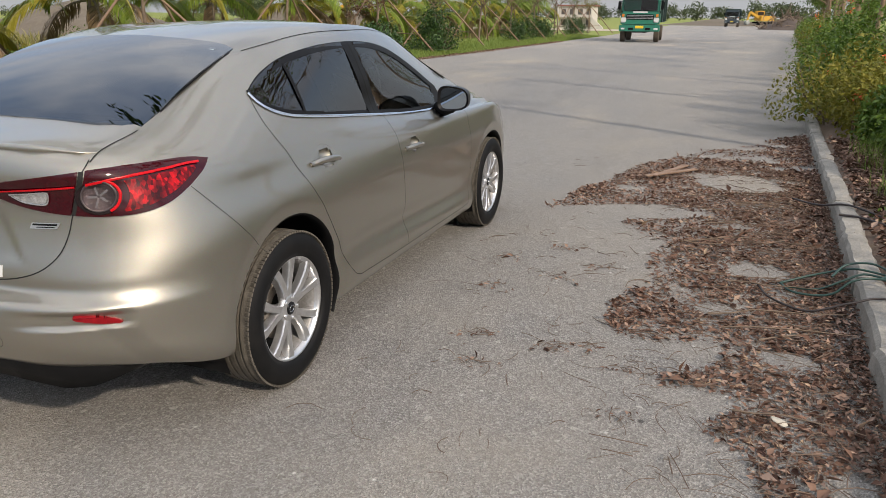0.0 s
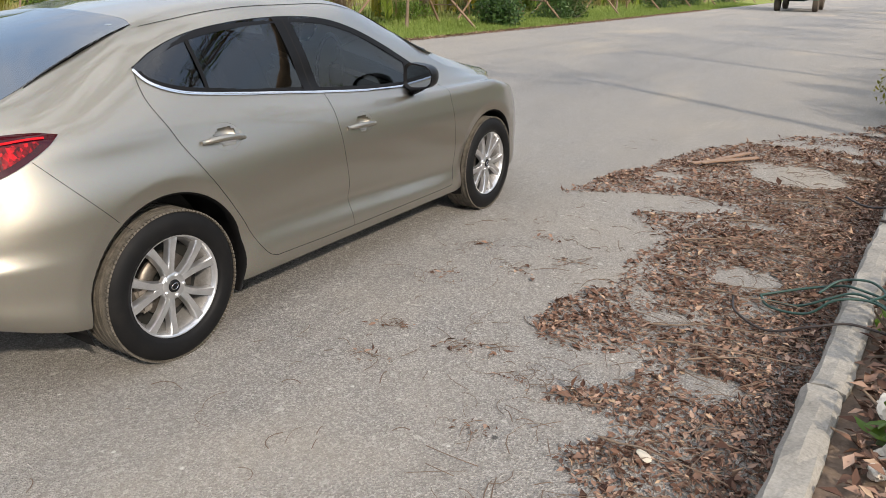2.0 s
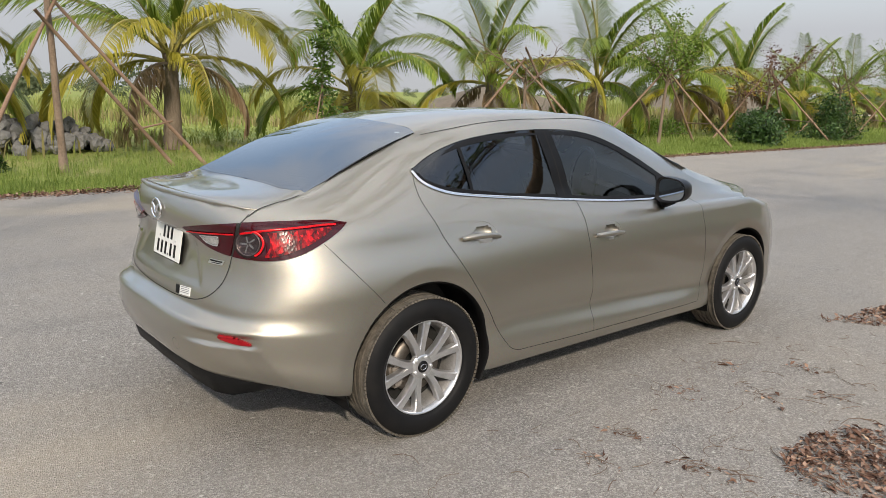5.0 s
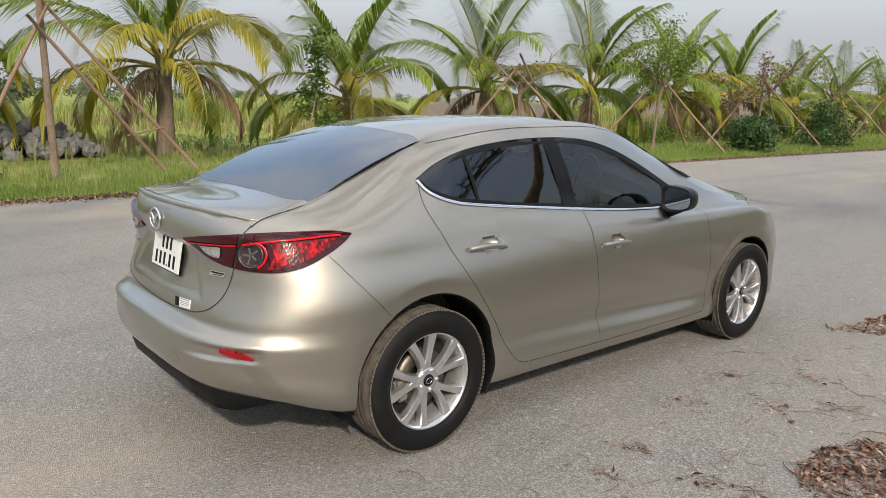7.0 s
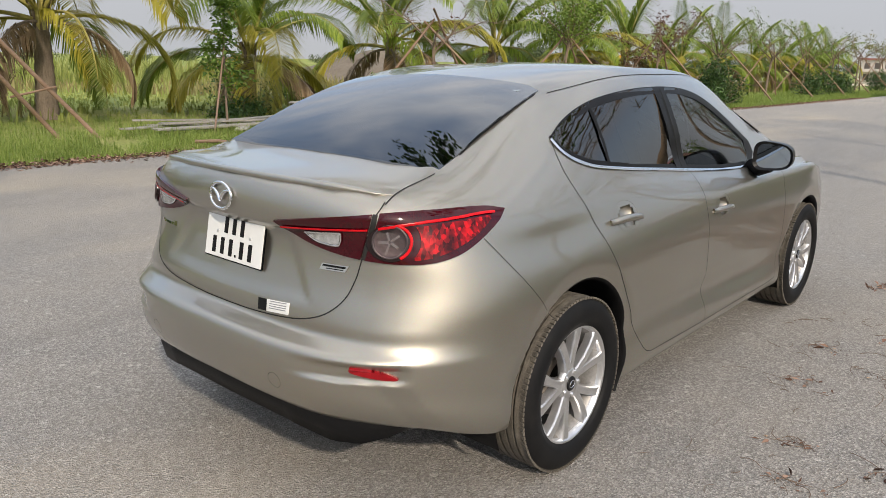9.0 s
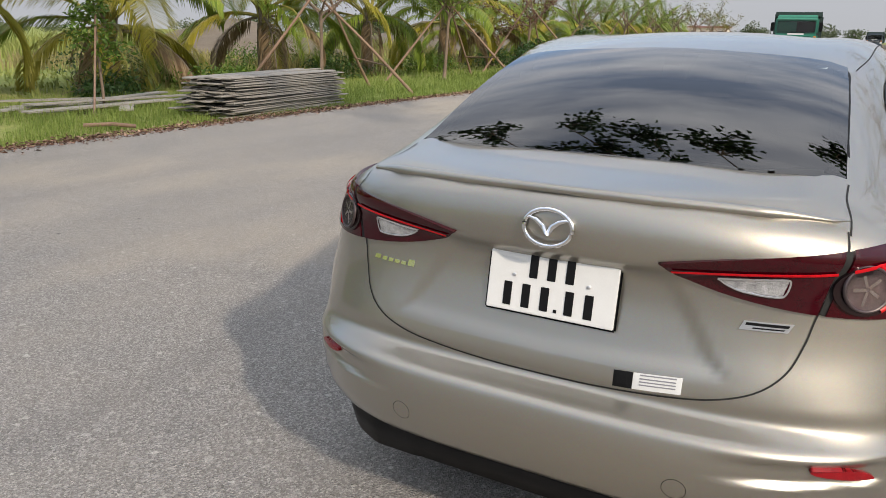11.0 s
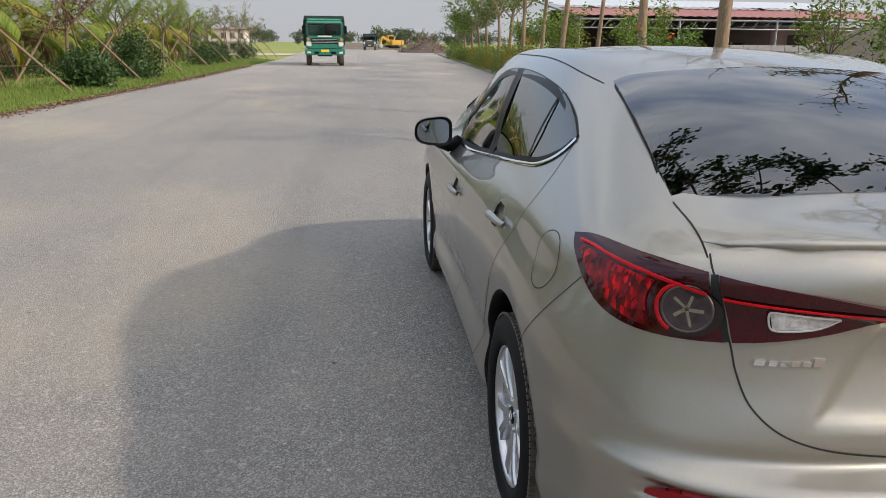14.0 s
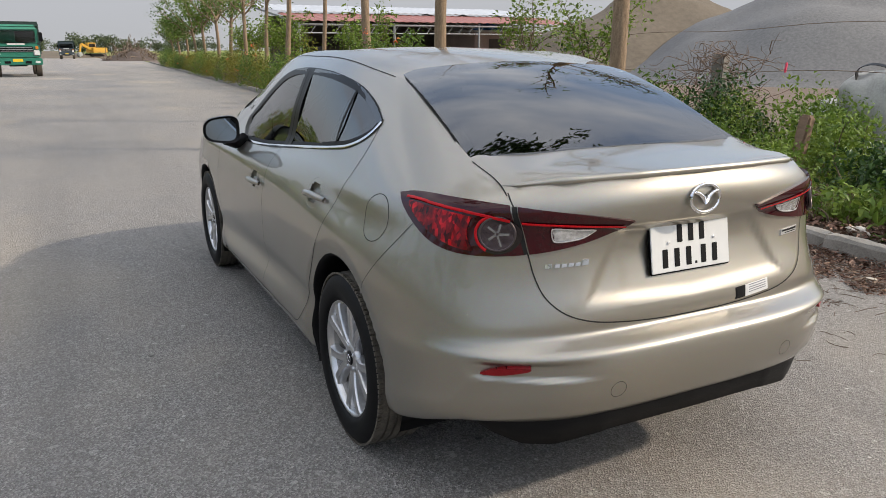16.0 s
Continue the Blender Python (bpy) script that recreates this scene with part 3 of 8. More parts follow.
def patch(kind, outline, lift, step=0.03, depth=0.006):
    """A panel with the given outline laid on the skin: verts and faces, with a rim that goes down to the skin."""
    o = []
    for k in range(len(outline)):
        a, b = np.array(outline[k - 1], float), np.array(outline[k], float)
        m = max(1, int(np.linalg.norm(b - a) / step))
        o += [a + (b - a) * (i + 1) / m for i in range(m)]
    o = np.array(o)
    lo, hi = o.min(0), o.max(0)
    pts = [Vector(p) for p in o]
    gx, gy = np.meshgrid(np.arange(lo[0] + step / 2, hi[0], step), np.arange(lo[1] + step / 2, hi[1], step))
    keep = inside(o, gx.ravel(), gy.ravel())
    pts += [Vector((float(x), float(y))) for x, y, k in zip(gx.ravel(), gy.ravel(), keep) if k]
    n = len(o)
    v2, _, f2, *_ = delaunay_2d_cdt(pts, [(k, (k + 1) % n) for k in range(n)], [list(range(n))], 1, 1e-6)
    verts, norms = [], []
    for p in v2:
        q, nn = onto(kind, p.x, p.y)
        verts.append(q + nn * lift)
        norms.append(nn)
    faces = []
    for f in f2:
        a, b, c = (verts[k] for k in f[:3])
        nn = (b - a).cross(c - a)
        faces.append(tuple(f) if nn.dot(norms[f[0]]) > 0 else tuple(reversed(f)))
    count = {}
    for f in faces:
        for k in range(len(f)):
            count[(f[k - 1], f[k])] = 1
    rim = [e for e in count if (e[1], e[0]) not in count]
    ends = sorted({k for e in rim for k in e})
    hi = {k: len(verts) + i for i, k in enumerate(ends)}            # the rim has corners of its own: a crisp edge
    low = {k: len(verts) + len(ends) + i for i, k in enumerate(ends)}
    verts += [verts[k].copy() for k in ends] + [verts[k] - norms[k] * (depth + lift) for k in ends]
    faces += [(hi[e[1]], hi[e[0]], low[e[0]], low[e[1]]) for e in rim]
    return [tuple(v) for v in verts], faces


def ribbon(kind, path, width, lift, thick=0.0, count=60):
    """A strip along a path on the skin, flat or a little raised in its middle."""
    p2 = rounded(path, count) if len(path) > 2 else np.linspace(path[0], path[1], count)
    at = [onto(kind, *p) for p in p2]
    verts, faces = [], []
    for i, (p, n) in enumerate(at):
        d = (at[min(i + 1, count - 1)][0] - at[max(i - 1, 0)][0]).normalized()
        s = d.cross(n).normalized() * (width / 2)
        verts += [p + n * lift - s, p + n * (lift + thick), p + n * lift + s]
    for i in range(count - 1):
        for k in (0, 1):
            faces.append((3 * i + k, 3 * i + 3 + k, 3 * i + 4 + k, 3 * i + 1 + k))
    a, b, c = (Vector(verts[k]) for k in faces[len(faces) // 2][:3])
    if (b - a).cross(c - a).dot(at[count // 2][1]) < 0:
        faces = [tuple(reversed(f)) for f in faces]
    return [tuple(v) for v in verts], faces


def lathe(profile, sides=48):
    """A body turned about the x axis: profile rows of (x, radius)."""
    verts, faces = [], []
    for x, r in profile:
        verts += [(x, r * math.sin(2 * math.pi * k / sides), r * math.cos(2 * math.pi * k / sides)) for k in range(sides)]
    for i in range(len(profile) - 1):
        for k in range(sides):
            k2 = (k + 1) % sides
            faces.append((i * sides + k, (i + 1) * sides + k, (i + 1) * sides + k2, i * sides + k2))
    return verts, faces


# outlines, side (y, z)
DLO_LOW = [(0.066, 1.187), (0.09, 1.147), (0.14, 1.115), (0.24, 1.084), (0.36, 1.066), (0.60, 1.040), (0.85, 1.016), (1.085, 0.993), (1.42, 0.965), (1.72, 0.951), (1.90, 0.950)]
DLO_TOP = [(0.070, 1.196), (0.17, 1.245), (0.29, 1.290), (0.41, 1.320), (0.587, 1.345), (0.75, 1.357), (0.93, 1.361), (1.08, 1.356), (1.19, 1.345), (1.32, 1.322), (1.49, 1.272), (1.70, 1.185), (1.93, 1.066), (1.97, 1.01)]
DLO = np.concatenate([rounded(DLO_LOW, 60), rounded(DLO_TOP, 80)[::-1]])
REAR_SEAM = [(0.066, 1.18), (0.055, 1.12), (0.057, 1.07), (0.091, 0.985), (0.138, 0.88), (0.208, 0.768), (0.314, 0.626), (0.42, 0.467), (0.485, 0.36), (0.53, 0.312), (0.58, 0.292)]
MID_SEAM = [(1.088, 0.985), (1.078, 0.89), (1.10, 0.741), (1.15, 0.515), (1.166, 0.28)]
FRONT_SEAM = [(2.12, 0.935), (2.155, 0.905), (2.18, 0.82), (2.223, 0.565), (2.222, 0.40), (2.185, 0.282)]
SILL_SEAM = [(0.58, 0.292), (1.16, 0.280), (2.185, 0.280)]
# rear (x, z) and corner (across, z)
LID_SIDE = [(0.600, 1.045), (0.607, 1.012), (0.590, 0.94), (0.568, 0.868), (0.555, 0.81), (0.530, 0.748), (0.480, 0.702), (0.40, 0.672), (0.28, 0.654), (0.13, 0.643), (0.0, 0.641)]
LID = np.concatenate([rounded(LID_SIDE, 60), [(0.0, 1.2), (0.60, 1.2)]])
LAMP_TOP = [(-0.412, 0.958), (-0.2715, 0.988), (-0.092, 1.012), (0.068, 1.018), (0.231, 1.015), (0.303, 1.003)]
LAMP_LOW = [(0.303, 1.003), (0.278, 0.972), (0.216, 0.926), (0.153, 0.893), (0.083, 0.876), (0.0, 0.871), (-0.129, 0.876), (-0.221, 0.887), (-0.304, 0.906), (-0.3705, 0.935), (-0.412, 0.958)]
BUMPER_SEAM = [(-0.465, 0.93), (-0.353, 0.80), (-0.212, 0.652), (-0.17, 0.62)]

car = tagged(empty("car", (0.007, 0, 0)), "champagne metallic four-door saloon parked on the dusty road", "car")


CUPS = ((0.357, 0.893, "rear_door"), (1.277, 0.820, "front_door"))
CUP_Y, CUP_Z = 0.082, 0.055
SKIN_VERTS = SKIN.reshape(-1, 3)
SKIN_NORMALS = NORMALS.reshape(-1, 3)


def build_body():
    c = SKIN_VERTS[SKIN_FACES].mean(1)
    x, y, z = c.T
    keep = np.ones(len(c), bool)
    for yc, zc, r in ARCHES:
        keep &= ~((x > 0.5) & (np.hypot(y - yc, z - zc) < r))
    for yc, zc, _ in CUPS:
        keep &= ~((x > 0.6) & (((y - yc) / CUP_Y) ** 2 + ((z - zc) / CUP_Z) ** 2 < 0.55))
    top = z > 0.93
    gl = rounded(np.concatenate([DLO_LOW, DLO_TOP[::-1]]), 140)
    mid = gl.mean(0)
    inset = gl + (mid - gl) / np.linalg.norm(mid - gl, axis=1)[:, None] * 0.018
    keep &= ~(top & (x > 0.5) & inside(inset, y, z))
    hatch = [(0, 0.185), (0.30, 0.18), (0.50, 0.165), (0.525, 0.12), (0.555, -0.25), (0.572, -0.428), (0.40, -0.425), (0, -0.408), (-1, -0.408), (-1, 0.185)]
    keep &= ~(top & inside(hatch, x, y) & (z > 1.09))
    screen = [(-1, 1.72), (0, 1.72), (0.40, 1.69), (0.54, 1.64), (0.66, 2.20), (0.5, 2.33), (0, 2.42), (-1, 2.42)]
    keep &= ~(top & inside(screen, x, y))
    lid = (y < -0.43) & ((inside(LID, x, z) & (y < -0.6)) | ((z > 1.045) & (x < 0.60) & (y < -0.46)))
    yb = np.interp(z, [0.2, 0.652, 0.80, 0.93], [0.0, -0.212, -0.353, -0.465])
    bumper = (y < yb) & (z < 0.935) & ~lid
    ry = np.interp(z, *np.array(REAR_SEAM)[::-1, ::-1].T)
    my = np.interp(z, *np.array(MID_SEAM)[::-1, ::-1].T)
    fy = np.interp(z, *np.array(FRONT_SEAM)[::-1, ::-1].T)
    low = z > np.interp(y, [0.58, 2.2], [0.29, 0.28])
    rear_door = (y > ry) & (y < my) & low & (z < 1.2) & (x > 0.66) & ~((z > 1.0) & ~inside(gl, y, z) & (z > np.interp(y, *np.array(DLO_LOW).T)))
    front_door = (y >= my) & (y < fy) & low & (x > 0.7) & (z < np.interp(y, *np.array(DLO_LOW).T))
    hood = (y > 2.36) & (z > 0.80) & (x < np.interp(y, [2.3, 2.75, 3.2, 3.5], [0.74, 0.70, 0.58, 0.2]))
    nose = (y > 3.05) & (z < 0.78) & ~hood
    which = np.zeros(len(c), int)
    for k, m in enumerate((lid, bumper, rear_door, front_door, hood, nose), 1):
        which[m & (which == 0)] = k
    whole = (("body_shell", 0), ("trunk_lid", 1), ("rear_bumper", 2), ("hood", 5), ("front_bumper", 6))
    made = {}

    def piece(name, k, sides):
        idx = np.where(keep & (which == k))[0]
        used, inv = np.unique(SKIN_FACES[idx], return_inverse=True)
        f = inv.reshape(-1, 4)
        v, n = SKIN_VERTS[used].copy(), SKIN_NORMALS[used].copy()
        # the edge of a wheel arch lies on its circle
        for yc, zc, r in ARCHES:
            d = np.hypot(v[:, 1] - yc, v[:, 2] - zc)
            near = (np.abs(d - r) < 0.020) & (v[:, 0] > 0.6)
            edge = {}
            for q in f:
                for m in range(4):
                    e = (q[m - 1], q[m])
                    edge[tuple(sorted(e))] = edge.get(tuple(sorted(e)), 0) + 1
            rim = {i for e, cnt in edge.items() if cnt == 1 for i in e}
            for i in rim:
                if near[i] and d[i] > 1e-6:
                    v[i, 1], v[i, 2] = yc + (v[i, 1] - yc) * r / d[i], zc + (v[i, 2] - zc) * r / d[i]
        vs, fs, ns = [], [], []
        for s in sides:
            base = len(vs)
            vs += [(s * p[0], p[1], p[2]) for p in v]
            ns += [(s * p[0], p[1], p[2]) for p in n]
            fs += [tuple(base + int(i) for i in (q if s > 0 else q[::-1])) for q in f]
        ob = link(name, vs, fs, PAINT, car, smooth=True)
        ob.data.normals_split_custom_set_from_vertices(ns)
        return ob

    for name, k in whole:
        made[name] = piece(name, k, (1, -1))
    for s in (1, -1):
        made["rear_door", s] = piece("rear_door", 3, (s,))
        made["front_door", s] = piece("front_door", 4, (s,))
    return made


PANEL = build_body()


def both(name, vf, material, parents, label="", smooth=True):
    """A part on the right side and its mirror image on the left."""
    obs = []
    for s in (1, -1):
        v, f = vf if s > 0 else mirrored(*vf)
        p = parents[s] if isinstance(parents, dict) else parents
        obs.append(link(name, v, f, material, p, label, smooth))
    return obs


def across(vf):
    """The right half and its mirror image as one piece."""
    v, f = vf
    f = [q for q in f if any(v[i][0] > 0.004 for i in q)]
    v = [(0.0, q[1], q[2]) if abs(q[0]) < 0.002 else q for q in v]
    left, where_left = [], {}
    for i, q in enumerate(v):
        if q[0] == 0.0:
            where_left[i] = i                  # the halves share the middle line
        else:
            where_left[i] = len(v) + len(left)
            left.append((-q[0], q[1], q[2]))
    return v + left, f + [tuple(where_left[i] for i in reversed(q)) for q in f]


REAR_DOORS = {1: PANEL["rear_door", 1], -1: PANEL["rear_door", -1]}
FRONT_DOORS = {1: PANEL["front_door", 1], -1: PANEL["front_door", -1]}


def fit_pane():
    """The rear window as one smooth bow: a low polynomial through the opening in the skin."""
    rows, zs = [], []
    for x in np.linspace(0.01, 0.57, 13):
        for y in np.linspace(-0.38, 0.17, 12):
            p, _ = onto("top", float(x), float(y))
            rows.append([1, y, y * y, x * x, x * x * y, x ** 4, x ** 6])
            zs.append(p.z)
    return np.linalg.lstsq(np.array(rows), np.array(zs), rcond=None)[0]


PANE = fit_pane()


def fit_bow():
    """The plain bow that the pane follows at large."""
    xy = [(x, y) for x in np.linspace(0, 0.5, 9) for y in np.linspace(-0.38, 0.17, 9)]
    z = [float(PANE @ np.array([1, y, y * y, x * x, x * x * y, x ** 4, x ** 6])) for x, y in xy]
    return np.linalg.lstsq(np.array([[1, y, y * y, x * x, x * x * y] for x, y in xy]), np.array(z), rcond=None)[0]


BOW = fit_bow()


def fit_side_glass():
    """The door windows as one gently barrelled sheet."""
    rows, xs = [], []
    for y in np.linspace(0.15, 1.80, 24):
        for z in np.linspace(0.97, 1.34, 10):
            if inside(DLO, [y], [z])[0]:
                p, _ = onto("side", float(y), float(z))
                rows.append([1, y, y * y, y ** 3, z, z * z, y * z, y * y * z])
                xs.append(p.x)
    return np.linalg.lstsq(np.array(rows), np.array(xs), rcond=None)[0]


SIDE_GLASS = fit_side_glass()


def flat_glass(vf):
    """A pane moved onto the smooth sheet."""
    out = []
    for x, y, z in vf[0]:
        s = float(SIDE_GLASS @ np.array([1, y, y * y, y ** 3, z, z * z, y * z, y * y * z]))
        px, _ = onto("side", y, z)
        out.append((s + (x - px.x), y, z))
    return out, vf[1]


PANE_LIFT = 0.010


def pane_height(x, y):
    return float(PANE @ np.array([1, y, y * y, x * x, x * x * y, x ** 4, x ** 6]))


def build_trim():
    shell = PANEL["body_shell"]
    for name, path, kind in (("panel_gap", REAR_SEAM, "side"), ("panel_gap", MID_SEAM, "side"), ("panel_gap", FRONT_SEAM, "side"), ("panel_gap", SILL_SEAM, "side"), ("panel_gap", BUMPER_SEAM, "side")):
        both(name, ribbon(kind, path, 0.0022 if path is BUMPER_SEAM else 0.0030, 0.0010, count=90), GAP, shell)
    link("lid_gap", *across(ribbon("rear", LID_SIDE, 0.0042, 0.0012, count=110)), GAP, shell, smooth=True)
    both("lid_gap", (ribbon("top", [(0.586, -0.46), (0.588, -0.55), (0.602, -0.655), (0.606, -0.70)], 0.0042, 0.0012, count=40)), GAP, shell)
    fuel = [(-0.25 + 0.088 * math.cos(a) * (1 if abs(math.cos(a)) < 0.7 else 0.97), 0.91 + 0.075 * math.sin(a)) for a in np.linspace(0, 2 * math.pi, 24)]
    v, f = mirrored(*ribbon("side", fuel, 0.0026, 0.0008, count=90))
    link("fuel_flap_gap", v, f, GAP, shell, smooth=True)
    # roof ditch lines
    both("roof_ditch", ribbon("top", [(0.555, 0.20), (0.585, 0.40), (0.60, 0.7), (0.608, 1.0), (0.60, 1.4), (0.605, 1.6)], 0.004, 0.0015, count=60), GAP, shell)
    # windows
    low, high = rounded(DLO_LOW, 120), rounded(DLO_TOP, 120)
    div = [(0.352, 1.286), (0.372, 1.066)]
    bl, br = [(0.868, 1.345), (0.962, 1.005)], [(0.972, 1.348), (1.080, 0.994)]
    def cut(a, b):
        lo = [p for p in low if a[1] < p[0] < b[1]]
        hi = [p for p in high if a[0] < p[0] < b[0]]
        return lo, hi
    lo, hi = cut((0.0, 0.0), (0.352, 0.372))
    panes = [("quarter_glass", lo + [div[1], div[0]] + hi[::-1], TINT, REAR_DOORS)]
    lo, hi = cut((0.352, 0.372), (0.868, 0.962))
    panes.append(("door_glass", [div[1]] + lo + [bl[1], bl[0]] + hi[::-1] + [div[0]], TINT, REAR_DOORS))
    lo, hi = cut((0.972, 1.080), (2.2, 1.80))
    hi = [p for p in hi if p[0] < 1.90]
    panes.append(("door_glass", [br[1]] + lo + [(1.84, 0.955)] + hi[::-1] + [br[0]], TINT_FRONT, FRONT_DOORS))
    for name, outline, mat, par in panes:
        both(name, flat_glass(patch("side", [tuple(map(float, p)) for p in outline], 0.000, 0.06, 0.002)), mat, par, "dark tinted window glass" if mat is TINT else "lightly tinted window glass")
    both("b_pillar_trim", patch("side", [bl[0], br[0], br[1], bl[1]], 0.004, 0.05), GLOSS_BLACK, shell, "black pillar trim")
    both("b_pillar_gap", ribbon("side", [(0.925, 1.352), (0.972, 1.17), (1.022, 0.998)], 0.006, 0.0055, count=30), GAP, shell)
    both("window_bar", ribbon("side", div, 0.019, 0.004, 0.001, 20), BLACK, REAR_DOORS)
    both("sail_panel", patch("side", [(1.83, 0.952), (1.90, 0.952), (1.965, 1.01), (1.94, 1.055), (1.86, 1.095)], 0.004, 0.04), GLOSS_BLACK, FRONT_DOORS)
    trim = [(p[0], p[1] - 0.013) for p in DLO_TOP[1:-1]]
    both("window_frame", ribbon("side", [(0.085, 1.188), *trim], 0.033, 0.003, 0.001, 120), GLOSS_BLACK, shell, "black window surround")
    both("weather_strip", ribbon("side", [(p[0] + (0.012 if i == 0 else 0), p[1] + 0.012) for i, p in enumerate(DLO_LOW)], 0.026, 0.003, 0.001, 100), BLACK, shell)
    both("chrome_strip", ribbon("side", DLO_LOW, 0.013, 0.005, 0.002, 100), CHROME, shell, "thin chrome strip under the windows")
    # rear window and windscreen
    half = [(0.0, 0.214), (0.30, 0.208), (0.48, 0.197), (0.530, 0.182), (0.545, 0.02), (0.565, -0.25), (0.580, -0.455), (0.40, -0.445), (0.20, -0.432), (0.0, -0.427)]
    v, f = patch("top", half, 0.002, 0.035, 0.002)
    n_top = len(v) - len({i for q in f if len(q) == 4 for i in q}) // 2
    v, f = across(([(q[0], q[1], pane_height(q[0], q[1]) + (PANE_LIFT + 0.009 * min(1, max(0, (-0.33 - q[1]) / 0.11)) * min(1, (q[0] / 0.5) ** 2) if i < n_top else -0.004)) for i, q in enumerate(v)], f))
    pane = link("rear_window", v, f, TINT, car, "dark tinted rear window reflecting sky and trees", smooth=True)
    ns = []
    for q in v:
        x, y = q[0], q[1]
        nn = Vector((-2 * x * (BOW[3] + BOW[4] * y), -(BOW[1] + 2 * BOW[2] * y + BOW[4] * x * x), 1.0))
        ns.append(tuple(nn.normalized()))
    pane.data.normals_split_custom_set_from_vertices(ns)
    frit = [(0.0, 0.197), (0.30, 0.190), (0.47, 0.180), (0.513, 0.15), (0.527, 0.02), (0.547, -0.25), (0.558, -0.43), (0.40, -0.423), (0.20, -0.412), (0.0, -0.408)]
    fv, ff = across(ribbon("top", frit, 0.048, 0.0005, count=120))
    link("rear_window_border", [(q[0], q[1], pane_height(q[0], q[1]) + PANE_LIFT - 0.004) for q in fv], ff, BLACK, shell, smooth=True)
    vf = patch("top", [(0.448, 0.122), (0.478, 0.119), (0.481, 0.140), (0.451, 0.143)], 0.0045, 0.02, 0.001)
    link("window_sticker", *vf, plain("faded_sticker", (0.30, 0.36, 0.40), 0.5), PANEL["body_shell"], "small pale sticker on the rear window")
    front = [(0.0, 1.70), (0.40, 1.67), (0.555, 1.62), (0.62, 1.90), (0.70, 2.22), (0.5, 2.36), (0.0, 2.45)]
    link("windscreen", *across(patch("top", front, 0.002, 0.08, 0.002)), TINT_FRONT, car, "windscreen", smooth=True)
    link("windscreen_border", *across(ribbon("top", [(0.0, 1.72), (0.40, 1.69), (0.535, 1.64), (0.60, 1.90), (0.675, 2.19), (0.49, 2.32), (0.0, 2.41)], 0.06, 0.0005, count=90)), BLACK, shell, smooth=True)


build_trim()


STAR = plain("lamp_reflector", (0.28, 0.26, 0.26), 0.18, 0.85, 0.4, 60)
LAMP_BOWL = plain("lamp_bowl_grey", (0.075, 0.055, 0.055), 0.16, 0.9, 0.6, 70, 0.4)
DULL_RING = plain("grey_lamp_ring", (0.09, 0.07, 0.07), 0.3, 0.7, 0.2, 40)
LAMP_DARK = plain("lamp_housing", (0.010, 0.004, 0.005), 0.2, 0, 0.3, 40)


